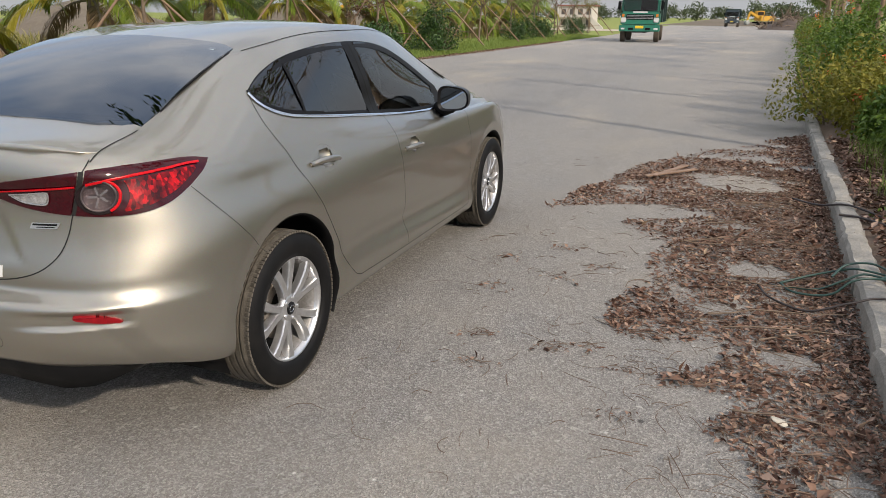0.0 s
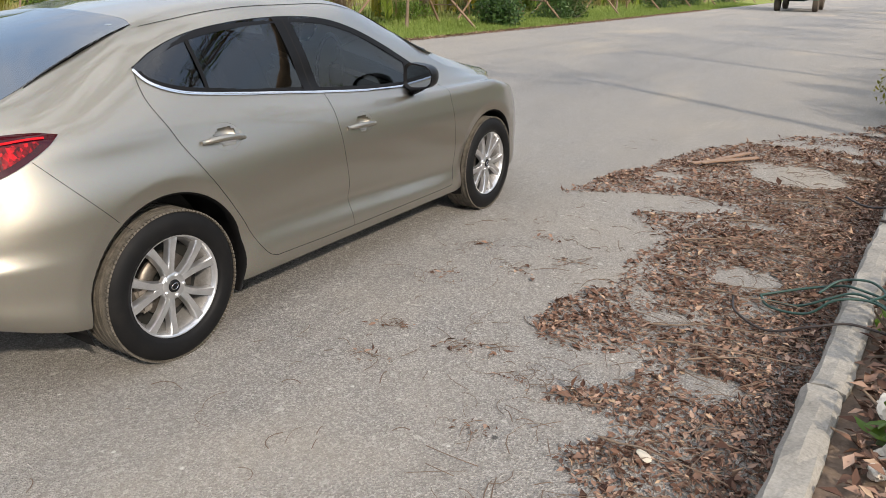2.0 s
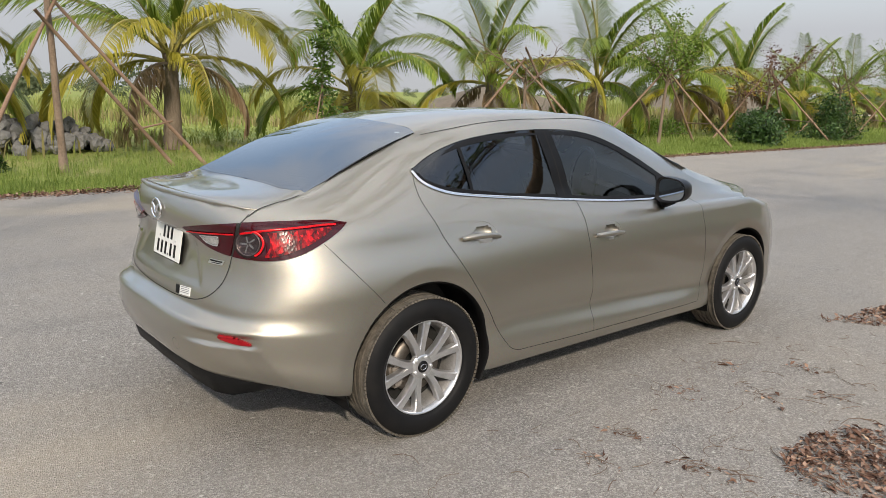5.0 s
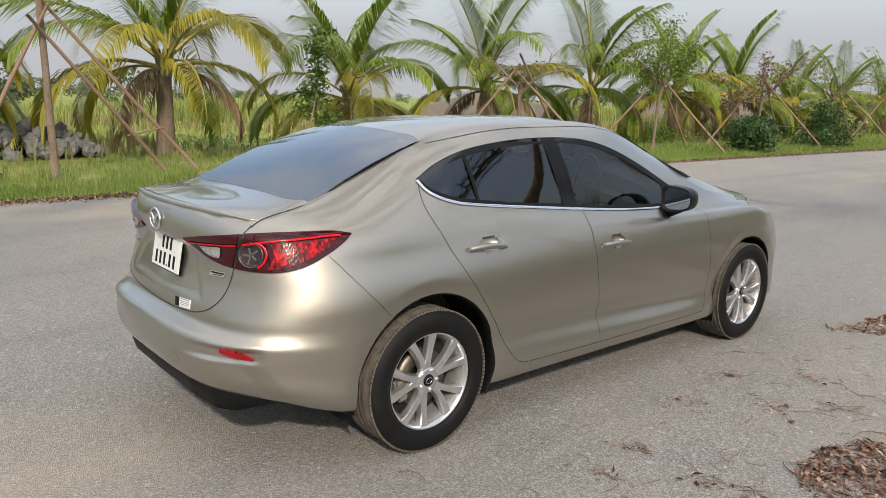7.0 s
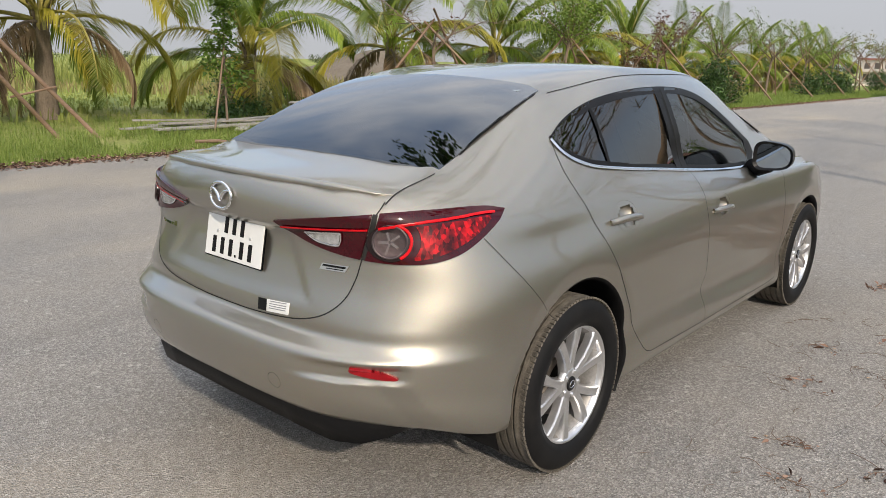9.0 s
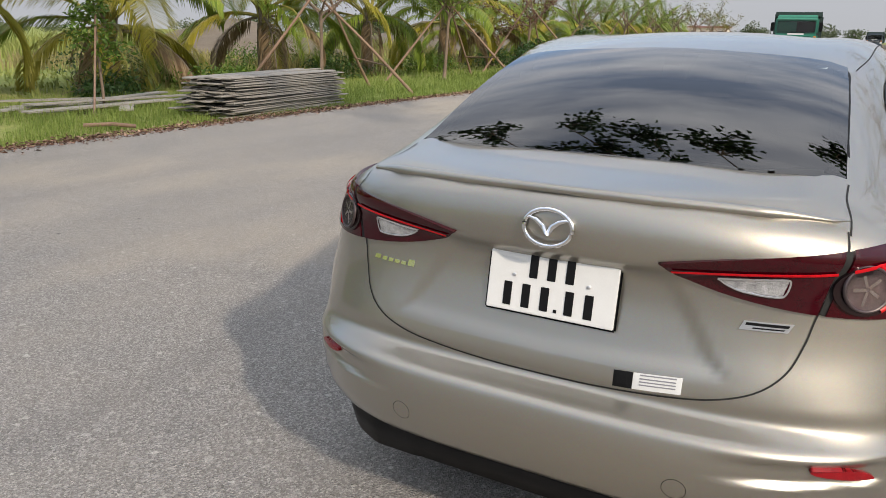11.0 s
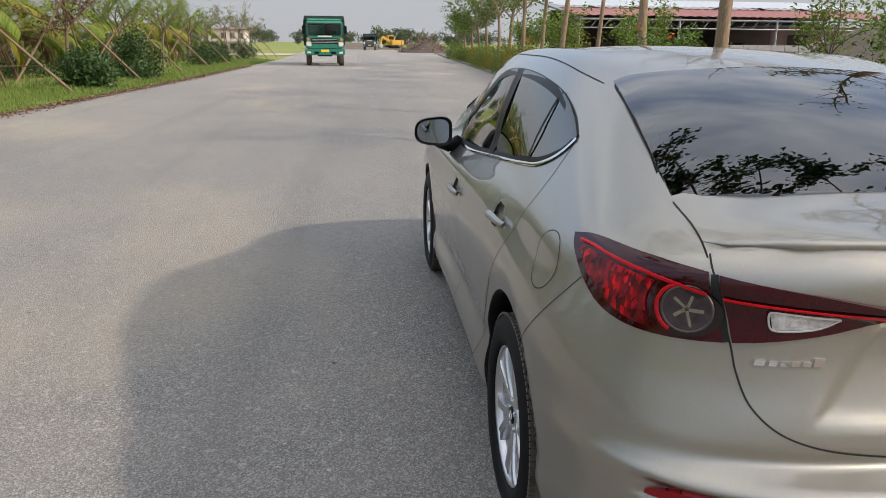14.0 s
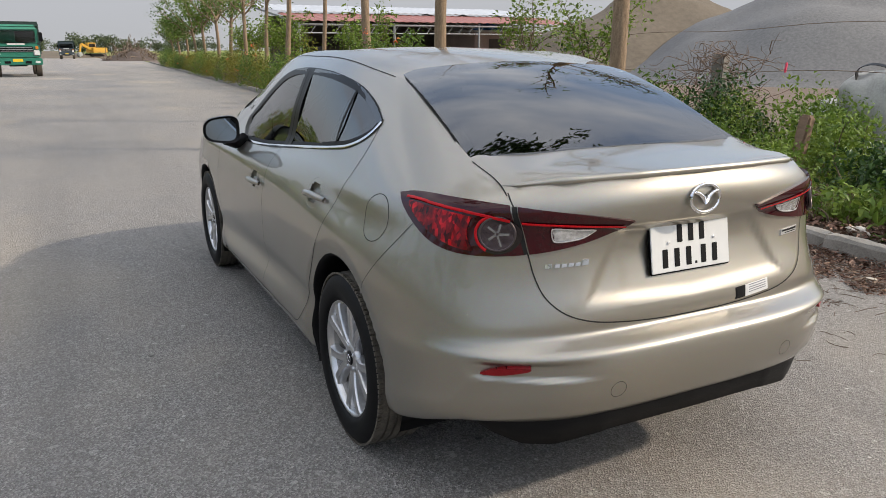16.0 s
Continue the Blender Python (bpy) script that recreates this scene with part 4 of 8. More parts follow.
def build_rear_lamps():
    top, lowl = rounded(LAMP_TOP, 70), rounded(LAMP_LOW, 110)
    cut_t, cut_b = -0.094, -0.127
    split = lambda z: np.interp(z, [0.876, 1.012], [cut_b, cut_t])
    outer = [p for p in top if p[0] > split(p[1]) + 0.003] + [p for p in lowl if p[0] > split(p[1]) + 0.003][1:]
    inner = [p for p in top if p[0] < split(p[1]) - 0.003] + [p for p in lowl if p[0] < split(p[1]) - 0.003][:-1]
    outs = both("tail_light", patch("corner", outer, 0.009, 0.012, 0.016), RED_DARK, PANEL["body_shell"], "dark red tail light on the wing")
    ins = both("tail_light", patch("corner", inner, 0.009, 0.012, 0.016), RED_DARK, PANEL["trunk_lid"], "dark red tail light on the boot lid")
    po, pi = {1: outs[0], -1: outs[1]}, {1: ins[0], -1: ins[1]}
    glow = rounded([(0.022, 0.978), (0.07, 0.982), (0.15, 0.986), (0.22, 0.989), (0.252, 0.987), (0.228, 0.960), (0.180, 0.929), (0.128, 0.906), (0.075, 0.890), (0.014, 0.884), (0.030, 0.907), (0.037, 0.935), (0.032, 0.960)], 70, True)[:-1]
    both("brake_lens", patch("corner", glow, 0.0140, 0.010, 0.003), RED_FACET, po, "bright red lens")
    both("light_bar", ribbon("corner", [(-0.085, 0.978), (-0.02, 0.986), (0.07, 0.991), (0.16, 0.995), (0.225, 0.998), (0.262, 0.997)], 0.0085, 0.0150, 0.002, 60), RED, po, "bright red light bar")
    both("light_bar", ribbon("corner", [(-0.385, 0.947), (-0.30, 0.955), (-0.20, 0.965), (-0.115, 0.972)], 0.007, 0.0135, 0.002, 40), RED, pi, "bright red light bar")
    p, n = onto("corner", -0.050, 0.935)
    turn = n.to_track_quat("X", "Z").to_matrix().to_4x4()

    def disc(profile, sides=32):
        v, f = lathe(profile, sides)
        m = Matrix.Translation(p + n * 0.0085) @ turn @ Matrix.Diagonal((1, 1.08, 1, 1))
        return [tuple(m @ Vector(q)) for q in v], f

    both("lamp_surround", patch("corner", [(-0.050 + 0.066 * math.cos(w), 0.933 + 0.054 * math.sin(w)) for w in np.linspace(0, 2 * math.pi, 40)[:-1]], 0.0142, 0.012, 0.003), LAMP_DARK, po)
    both("lamp_collar", ribbon("corner", [(-0.050 + 0.060 * math.cos(w), 0.935 + 0.0525 * math.sin(w)) for w in np.linspace(radians(70), radians(-62), 16)], 0.009, 0.0160, 0.003, 40), RED, po, "bright red collar round the round lamp")
    both("lamp_ring", disc([(0.004, 0.0500), (0.0105, 0.0500), (0.0115, 0.0475), (0.0105, 0.045), (0.005, 0.042)]), DULL_RING, po, "thin grey ring")
    both("lamp_bowl", disc([(0.0098, 0.046), (0.0078, 0.036), (0.0072, 0.02), (0.0072, 0.0005)]), LAMP_BOWL, po)
    bm = bmesh.new()
    for k in range(5):
        m = Matrix.Translation(p + n * 0.0150) @ turn @ Matrix.Rotation(2 * math.pi * k / 5 + 0.3, 4, "X") @ Matrix.Translation((0, 0, 0.021))
        box(bm, (-0.0012, -0.0046 - 0.0012 * (k % 2), -0.018), (0.0016, 0.0036, 0.010 + 0.004 * (k % 3)), 0.001, m)
    star = part("lamp_star", bm, STAR, po[1], "grey star inside the lamp")
    v2, f2 = mirrored([tuple(v.co) for v in star.data.vertices], [tuple(q.vertices) for q in star.data.polygons])
    link("lamp_star", v2, f2, STAR, po[-1], "grey star inside the lamp")
    rev = [(-0.305, 0.942), (-0.25, 0.947), (-0.192, 0.952), (-0.199, 0.911), (-0.258, 0.913), (-0.285, 0.925)]
    both("reverse_lens", patch("corner", rev, 0.0125, 0.012, 0.003), plain("frosted_lens", (0.50, 0.495, 0.49), 0.16, 0.6, 0.75, 55, 0.6), pi, "clear reversing lens")
    both("reverse_rim", ribbon("corner", rev + rev[:1], 0.004, 0.0140, 0.001, 50), SATIN, pi)
    both("lamp_gap", ribbon("corner", [(cut_t, 1.012), (cut_b, 0.876)], 0.015, 0.0060, count=20), GAP, po)
    refl = rounded([(-0.170, 0.572), (-0.115, 0.570), (-0.055, 0.557), (-0.024, 0.541), (-0.055, 0.540), (-0.12, 0.547), (-0.167, 0.557)], 60, True)[:-1]
    both("reflector", patch("corner", refl, 0.0095, 0.006, 0.012), RED_REFLECTOR, PANEL["rear_bumper"], "small red reflector in the bumper")


build_rear_lamps()


def build_tail_things():
    lid, bumper = PANEL["trunk_lid"], PANEL["rear_bumper"]
    # lip spoiler on the lid's edge
    v, f = [], []
    n = 41
    for i in range(n):
        s = i / (n - 1)
        x = 0.602 * math.sin((s - 0.5) * math.pi)
        rail = np.interp(abs(x), [0, 0.22, 0.45, 0.575, 0.602], [-0.838, -0.825, -0.775, -0.70, -0.655])
        z = np.interp(abs(x), [0, 0.22, 0.45, 0.575, 0.605], [1.080, 1.078, 1.070, 1.063, 1.060])
        h = 0.020 * min(1, (0.606 - abs(x)) / 0.14) + 0.002
        lift = 0.007 * math.exp(-(x / 0.075) ** 4)
        for dy, dz in ((0.085, 0.003), (0.05, 0.006 + 0.25 * h), (0.012, h), (-0.004, h * 0.9), (-0.006, 0.3 * h), (0.004, -0.004 + lift * 0.8)):
            v.append((x, rail + dy, z + dz))
    for i in range(n - 1):
        for k in range(5):
            f.append((6 * i + k, 6 * i + k + 1, 6 * i + 7 + k, 6 * i + 6 + k))
    sp = link("spoiler", v, f, PAINT, lid, "low lip spoiler in body colour", smooth=True)
    if sp.data.polygons[len(f) // 2].normal.z < 0:
        sp.data.flip_normals()
    # number plate, tilted with the lid
    m = Matrix.Translation((0, -0.811, 0.853)) @ Matrix.Rotation(radians(-10), 4, "X")
    bm = bmesh.new()
    box(bm, (-0.167, -0.004, -0.0835), (0.167, 0.004, 0.0835), 0.004, m)
    plate = part("number_plate", bm, BLACK, lid, "white number plate with dark bars in a thin black frame")
    bm = bmesh.new()
    box(bm, (-0.162, -0.0065, -0.0785), (0.162, 0.0, 0.0785), 0.002, m)
    part("plate_face", bm, PLATE, plate, "white plate face")
    bars = [(x, 0.039) for x in (-0.046, 0.0, 0.046)] + [(x, -0.036) for x in (-0.108, -0.060, -0.012, 0.050, 0.098)]
    for x, z in bars:
        bm = bmesh.new()
        box(bm, (x - 0.0105, -0.0085, z - 0.029), (x + 0.0105, -0.006, z + 0.029), 0.001, m)
        part("plate_bar", bm, BLACK, plate)
    bm = bmesh.new()
    box(bm, (0.014, -0.0085, -0.064), (0.022, -0.006, -0.056), 0.0005, m)
    part("plate_bar", bm, BLACK, plate)
    for x in (-0.094, 0.094):
        v, f = lathe([(0, 0.0045), (0.003, 0.0045), (0.004, 0.0025), (0.004, 0.0001)], 12)
        mm = m @ Matrix.Translation((x, -0.0065, 0.012)) @ Matrix.Rotation(radians(-90), 4, "Z")
        link("plate_screw", [tuple(mm @ Vector(q)) for q in v], f, ALLOY, plate)
    # oval emblem: a ring with a spread wing
    p, nn = onto("rear", 0.0, 1.006)
    mt = Matrix.Translation((0, p.y - 0.006, 1.006)) @ Matrix.Rotation(radians(-3), 4, "X")
    ring = []
    for k in range(49):
        a = 2 * math.pi * k / 48
        ring.append(mt @ Vector((0.0585 * math.cos(a), 0, 0.043 * math.sin(a))))
    v, f = tube(ring, 0.0058, 8, False)
    emblem = link("emblem", v, f, CHROME, lid, "oval chrome emblem", smooth=True)
    for s in (1, -1):
        wing = [mt @ Vector((s * a, -0.002, b)) for a, b in ((0.0, -0.016), (0.012, 0.004), (0.028, 0.016), (0.045, 0.021), (0.054, 0.018))]
        v, f = tube(wing, [0.0065, 0.0075, 0.0065, 0.0045, 0.003], 8)
        link("emblem_wing", v, f, CHROME, emblem, smooth=True)
    # small chrome script, drawn as plain bars, and a chrome name plate with dark bars
    for k, (x, w, h) in enumerate(((0.515, 0.020, 0.012), (0.489, 0.016, 0.010), (0.467, 0.016, 0.010), (0.445, 0.017, 0.010), (0.423, 0.016, 0.010), (0.398, 0.021, 0.017))):
        v, f = patch("rear", [(x - w / 2, 0.832), (x + w / 2, 0.832), (x + w / 2 - 0.003, 0.832 + h), (x - w / 2 - 0.003, 0.832 + h)], 0.004, 0.02, 0.004)
        link("badge_bar", *mirrored(v, f), CHROME, lid, "small chrome badge")
    badge = link("badge_plate", *patch("rear", [(0.425, 0.828), (0.520, 0.831), (0.530, 0.850), (0.433, 0.847)], 0.004, 0.02, 0.004), SATIN, lid, "small chrome name plate")
    for za, zb, x0, x1 in ((0.839, 0.845, 0.436, 0.520), (0.8325, 0.8355, 0.450, 0.512)):
        link("badge_print", *patch("rear", [(x0, za), (x1, za + 0.002), (x1 + 0.002, zb + 0.002), (x0 + 0.002, zb)], 0.0052, 0.02, 0.001), BLACK, badge)
    vf = patch("rear", [(0.178, 0.655), (0.222, 0.658), (0.222, 0.696), (0.178, 0.693)], 0.002, 0.02, 0.002)
    st = link("dealer_sticker", *vf, BLACK, lid, "small black and white sticker")
    vf = patch("rear", [(0.223, 0.658), (0.330, 0.668), (0.330, 0.705), (0.223, 0.696)], 0.002, 0.03, 0.002)
    link("sticker_face", *vf, PLATE, st, "white sticker")
    for z in (0.694, 0.686, 0.679, 0.672):
        vf = patch("rear", [(0.238, z - 0.002), (0.318, z + 0.005), (0.318, z + 0.0075), (0.238, z + 0.0005)], 0.003, 0.04, 0.001)
        link("sticker_bar", *vf, plain("grey_print", (0.2, 0.2, 0.22), 0.6), st)
    for s in (1, -1):
        cap = [(0.350 + 0.026 * math.cos(a), 0.480 + 0.026 * math.sin(a)) for a in np.linspace(0, 2 * math.pi, 24)]
        vf = ribbon("rear", cap, 0.0014, 0.0006, count=60)
        link("tow_cap_gap", *(vf if s > 0 else mirrored(*vf)), GAP, bumper, smooth=True)
    # black lower valance with two lobes
    v, f = [], []
    n = 61
    for i in range(n):
        x = -0.70 + 1.40 * i / (n - 1)
        a = abs(x)
        y = np.interp(a, [0, 0.35, 0.5, 0.6, 0.66, 0.70], [-0.892, -0.880, -0.845, -0.795, -0.74, -0.69])
        ztop = np.interp(a, [0, 0.4, 0.6, 0.7], [0.412, 0.41, 0.395, 0.365])
        drop = np.interp(a, [0, 0.33, 0.42, 0.50, 0.58, 0.65, 0.70], [0.318, 0.312, 0.298, 0.286, 0.289, 0.315, 0.346])
        v += [(x, y + 0.012, ztop), (x, y + 0.004, (ztop + drop) / 2 + 0.01), (x, y + 0.022, drop), (x, y + 0.16, drop - 0.012)]
    for i in range(n - 1):
        for k in range(3):
            f.append((4 * i + k, 4 * i + k + 1, 4 * i + 5 + k, 4 * i + 4 + k))
    link("valance", v, f, BLACK, bumper, "black plastic lower valance", smooth=True)


build_tail_things()


def build_wheel():
    wheel = empty("wheel")
    w = 0.1025
    prof = [(-w + 0.012, 0.220), (-w, 0.244), (-w - 0.006, 0.273), (-w + 0.004, 0.302), (-w + 0.016, 0.316)]
    tread = [(-w + 0.016, 0.316), (-w + 0.030, 0.3225)]
    for g in (-0.050, -0.017, 0.017, 0.050):
        tread += [(g - 0.0055, 0.3255), (g - 0.0045, 0.3175), (g + 0.0045, 0.3175), (g + 0.0055, 0.3255)]
    tread += [(w - 0.030, 0.3225), (w - 0.016, 0.316)]
    out = [(-x, r) for x, r in reversed(prof)]
    v, f = lathe(prof, 64)
    v2, f2 = lathe(out + [(w - 0.020, 0.224)], 64)
    tyre = link("tyre", v + v2, f + [tuple(i + len(v) for i in q) for q in f2], TYRE, wheel, "black rubber tyre, dusty tread", smooth=True)
    v, f = lathe(tread, 96)
    link("tread", v, f, TREAD, tyre, smooth=False)
    pile = Pile()
    for k in range(108):                                   # shoulder blocks
        for s in (1, -1):
            a = 2 * math.pi * (k + (0.5 if s > 0 else 0)) / 108
            bm_m = Matrix.Rotation(a, 4, "X") @ Matrix.Translation((s * 0.079, 0, 0.3205))
            c = [(sx * 0.013, sy * 0.0066, sz * 0.0036) for sx in (-1, 1) for sy in (-1, 1) for sz in (-1, 1)]
            c = [bm_m @ Matrix.Rotation(-s * 0.20, 4, "Y") @ Vector(q) for q in c]
            pile.add([tuple(q) for q in c], [(0, 1, 3, 2), (4, 6, 7, 5), (0, 4, 5, 1), (2, 3, 7, 6), (0, 2, 6, 4), (1, 5, 7, 3)])
    tagged(pile.link("tread_block", TREAD, tyre), kind="stuff")
    v, f = lathe([(0.086, 0.2265), (0.0915, 0.222), (0.086, 0.213), (0.066, 0.206)], 64)
    rim_mesh = link("rim_barrel", v, f, ALLOY, wheel, "silver ten-spoke alloy rim", smooth=True)
    v, f = lathe([(0.066, 0.206), (0.050, 0.196), (0.0, 0.190), (-0.08, 0.186), (-0.09, 0.205)], 64)
    link("rim_well", v, f, DULL_ALLOY, rim_mesh, smooth=True)
    for k in range(5):
        for s in (1, -1):
            base = 2 * math.pi * k / 5
            v, f = [], []
            rows = ((0.036, 0.060, 0.0170, 0.069), (0.070, 0.098, 0.0156, 0.0755), (0.115, 0.146, 0.0146, 0.081), (0.165, 0.192, 0.0158, 0.0850), (0.198, 0.217, 0.0185, 0.0855), (0.218, 0.228, 0.0215, 0.082))
            for r, off, half, x in rows:
                a = base + s * (off + 0.02) * 1.18
                for t, dx in ((-half * 1.22, -0.034), (-half * 1.04, -0.007), (-half * 0.86, 0.0), (0.0, -0.0018), (half * 0.86, 0.0), (half * 1.04, -0.007), (half * 1.22, -0.034)):
                    v.append(tuple(Matrix.Rotation(a, 3, "X") @ Vector((x + dx, t, r))))
            for i in range(len(rows) - 1):
                for j in range(6):
                    f.append((7 * i + j, 7 * i + j + 1, 7 * i + 8 + j, 7 * i + 7 + j))
            ob = link("spoke", v, f, ALLOY, rim_mesh, smooth=False)
            if ob.data.polygons[2].normal.x < 0:
                ob.data.flip_normals()
    v, f = lathe([(0.05, 0.062), (0.068, 0.060), (0.074, 0.052), (0.074, 0.030), (0.073, 0.001)], 40)
    link("hub", v, f, ALLOY, rim_mesh, smooth=True)
    v, f = lathe([(0.072, 0.0285), (0.078, 0.027), (0.0795, 0.022), (0.080, 0.0005)], 32)
    cap = link("hub_cap", v, f, GLOSS_BLACK, rim_mesh, "black hub cap with a chrome emblem", smooth=True)
    ring = [Vector((0.080, 0.0165 * math.cos(2 * math.pi * k / 24), 0.0125 * math.sin(2 * math.pi * k / 24))) for k in range(25)]
    link("cap_emblem", *tube(ring, 0.0018, 6, False), CHROME, cap, smooth=True)
    for k in range(5):
        a = 2 * math.pi * (k + 0.5) / 5
        v, f = lathe([(0.060, 0.0095), (0.078, 0.0095), (0.081, 0.006), (0.081, 0.0003)], 8)
        link("wheel_nut", [(q[0], q[1] + 0.0465 * math.sin(a), q[2] + 0.0465 * math.cos(a)) for q in v], f, ALLOY, rim_mesh)
    v, f = lathe([(0.0, 0.06), (0.022, 0.07), (0.022, 0.132), (0.008, 0.134)], 48)
    link("brake_disc", v, f, plain("worn_steel", (0.16, 0.14, 0.12), 0.45, 0.8, 0.3, 20), wheel, smooth=True)
    bm = bmesh.new()
    box(bm, (-0.02, -0.155, -0.06), (0.045, -0.095, 0.06), 0.012)
    part("brake_caliper", bm, plain("dull_cast_iron", (0.20, 0.175, 0.15), 0.6, 0.4, 0.3, 20), wheel)
    v, f = lathe([(-0.02, 0.19), (-0.02, 0.001)], 32)
    link("brake_backplate", v, f, GAP, wheel)
    return wheel


def place_wheels():
    wheel = build_wheel()
    spots = [((0.785, 0.0, 0.3235), 0, 12), ((0.785, 2.70, 0.3235), 0, 40), ((-0.774, 0.0, 0.3235), 180, 25), ((-0.776, 2.70, 0.3235), 180, 60)]
    for at, turn, spin in spots[1:]:
        w = copy_thing(wheel, pose(*at, spin if not turn else -spin, 0, turn))
        w.parent = car
    wheel.matrix_world = pose(*spots[0][0], spots[0][2], 0, 0)
    wheel.parent = car


place_wheels()


def build_under():
    """Wheel wells, floor and lips of the arches."""
    for s in (1, -1):
        for yc, zc, r in ARCHES:
            n = 40
            v, f = [], []
            for i in range(n):
                a = radians(-25) + radians(230) * i / (n - 1)
                for x, rr in ((0.885, r - 0.001), (0.875, r - 0.010), (0.80, r + 0.004), (0.52, r + 0.004)):
                    skin_x = x
                    yy, zz = yc + rr * math.cos(a), zc + rr * math.sin(a)
                    if x > 0.87:
                        p, _ = onto("side", yc + (r + 0.006) * math.cos(a), max(0.235, zc + (r + 0.006) * math.sin(a)))
                        skin_x = p.x - (0.0005 if x > 0.88 else 0.008)
                    v.append((s * skin_x, yy, zz))
            for i in range(n - 1):
                for k in range(3):
                    q = (4 * i + k, 4 * i + k + 1, 4 * i + 5 + k, 4 * i + 4 + k)
                    f.append(q if s > 0 else q[::-1])
            link("wheel_well", v, f, BLACK, car, smooth=True)
    bm = bmesh.new()
    box(bm, (-0.50, -0.55, 0.27), (0.50, 3.4, 0.36), 0.03)
    box(bm, (-0.80, 0.40, 0.20), (0.80, 2.28, 0.33), 0.02)
    part("underbody", bm, BLACK, car)
    bm = bmesh.new()
    box(bm, (-0.70, 0.42, 0.33), (0.70, 2.30, 0.36), 0.01)
    box(bm, (-0.60, -0.40, 0.36), (0.60, 0.42, 0.95), 0.05)     # luggage room behind the bench
    box(bm, (-0.62, -0.44, 0.98), (0.62, 0.35, 1.02), 0.02)     # parcel shelf
    box(bm, (-0.70, 1.95, 0.36), (0.70, 2.45, 0.92), 0.08)      # dashboard
    part("cabin_floor", bm, CABIN, car)


build_under()


def build_cabin():
    def seat(x, y, w):
        bm = bmesh.new()
        box(bm, (x - w, y - 0.05, 0.36), (x + w, y + 0.50, 0.58), 0.07)
        m = Matrix.Translation((x, y, 0.55)) @ Matrix.Rotation(radians(14), 4, "X")
        box(bm, (-w, -0.08, -0.02), (w, 0.08, 0.56), 0.07, m)
        return bm, m
    for x, y, w in ((0.37, 1.22, 0.25), (-0.37, 1.22, 0.25)):
        bm, m = seat(x, y, w)
        st = part("front_seat", bm, CABIN, car, "dark upholstered seat", True)
        bm = bmesh.new()
        box(bm, (-0.13, -0.05, 0.60), (0.13, 0.05, 0.79), 0.045, m)
        part("headrest", bm, CABIN, st, smooth=True)
    bm, m = seat(0.0, 0.42, 0.60)
    st = part("rear_bench", bm, CABIN, car, "dark upholstered rear bench", True)
    for x in (-0.36, 0.36):
        bm = bmesh.new()
        box(bm, (x - 0.12, -0.05, 0.54), (x + 0.12, 0.05, 0.68), 0.04, m)
        part("headrest", bm, CABIN, st, smooth=True)
    ring = [Vector((-0.37 + 0.185 * math.cos(a), 1.82 + 0.05 * math.sin(a), 0.86 + 0.175 * math.sin(a))) for a in np.linspace(0, 2 * math.pi, 33)]
    v, f = tube(ring, 0.014, 8, False)
    link("steering_wheel", v, f, CABIN, car, smooth=True)


build_cabin()


def build_cups():
    """The finger hollows behind the door handles."""
    sides, rings = 40, 12
    for yc, zc, door in CUPS:
        v, f = [], []
        for j in range(rings + 1):
            u = 1.05 - 1.05 * j / rings
            for k in range(sides):
                w = 2 * math.pi * k / sides
                y, z = yc + CUP_Y * u * math.cos(w), zc + CUP_Z * u * math.sin(w)
                q, n = onto("side", y, z)
                deep = 0.0 if u > 1 else 0.040 * (1 - u ** 2.6)
                v.append((q.x - deep + (0.0007 if u > 0.97 else 0.0), y, z))
        for j in range(rings):
            for k in range(sides):
                k2 = (k + 1) % sides
                f.append((j * sides + k, j * sides + k2, (j + 1) * sides + k2, (j + 1) * sides + k))
        both("handle_cup", (v, f), PAINT, REAR_DOORS if door == "rear_door" else FRONT_DOORS)


build_cups()


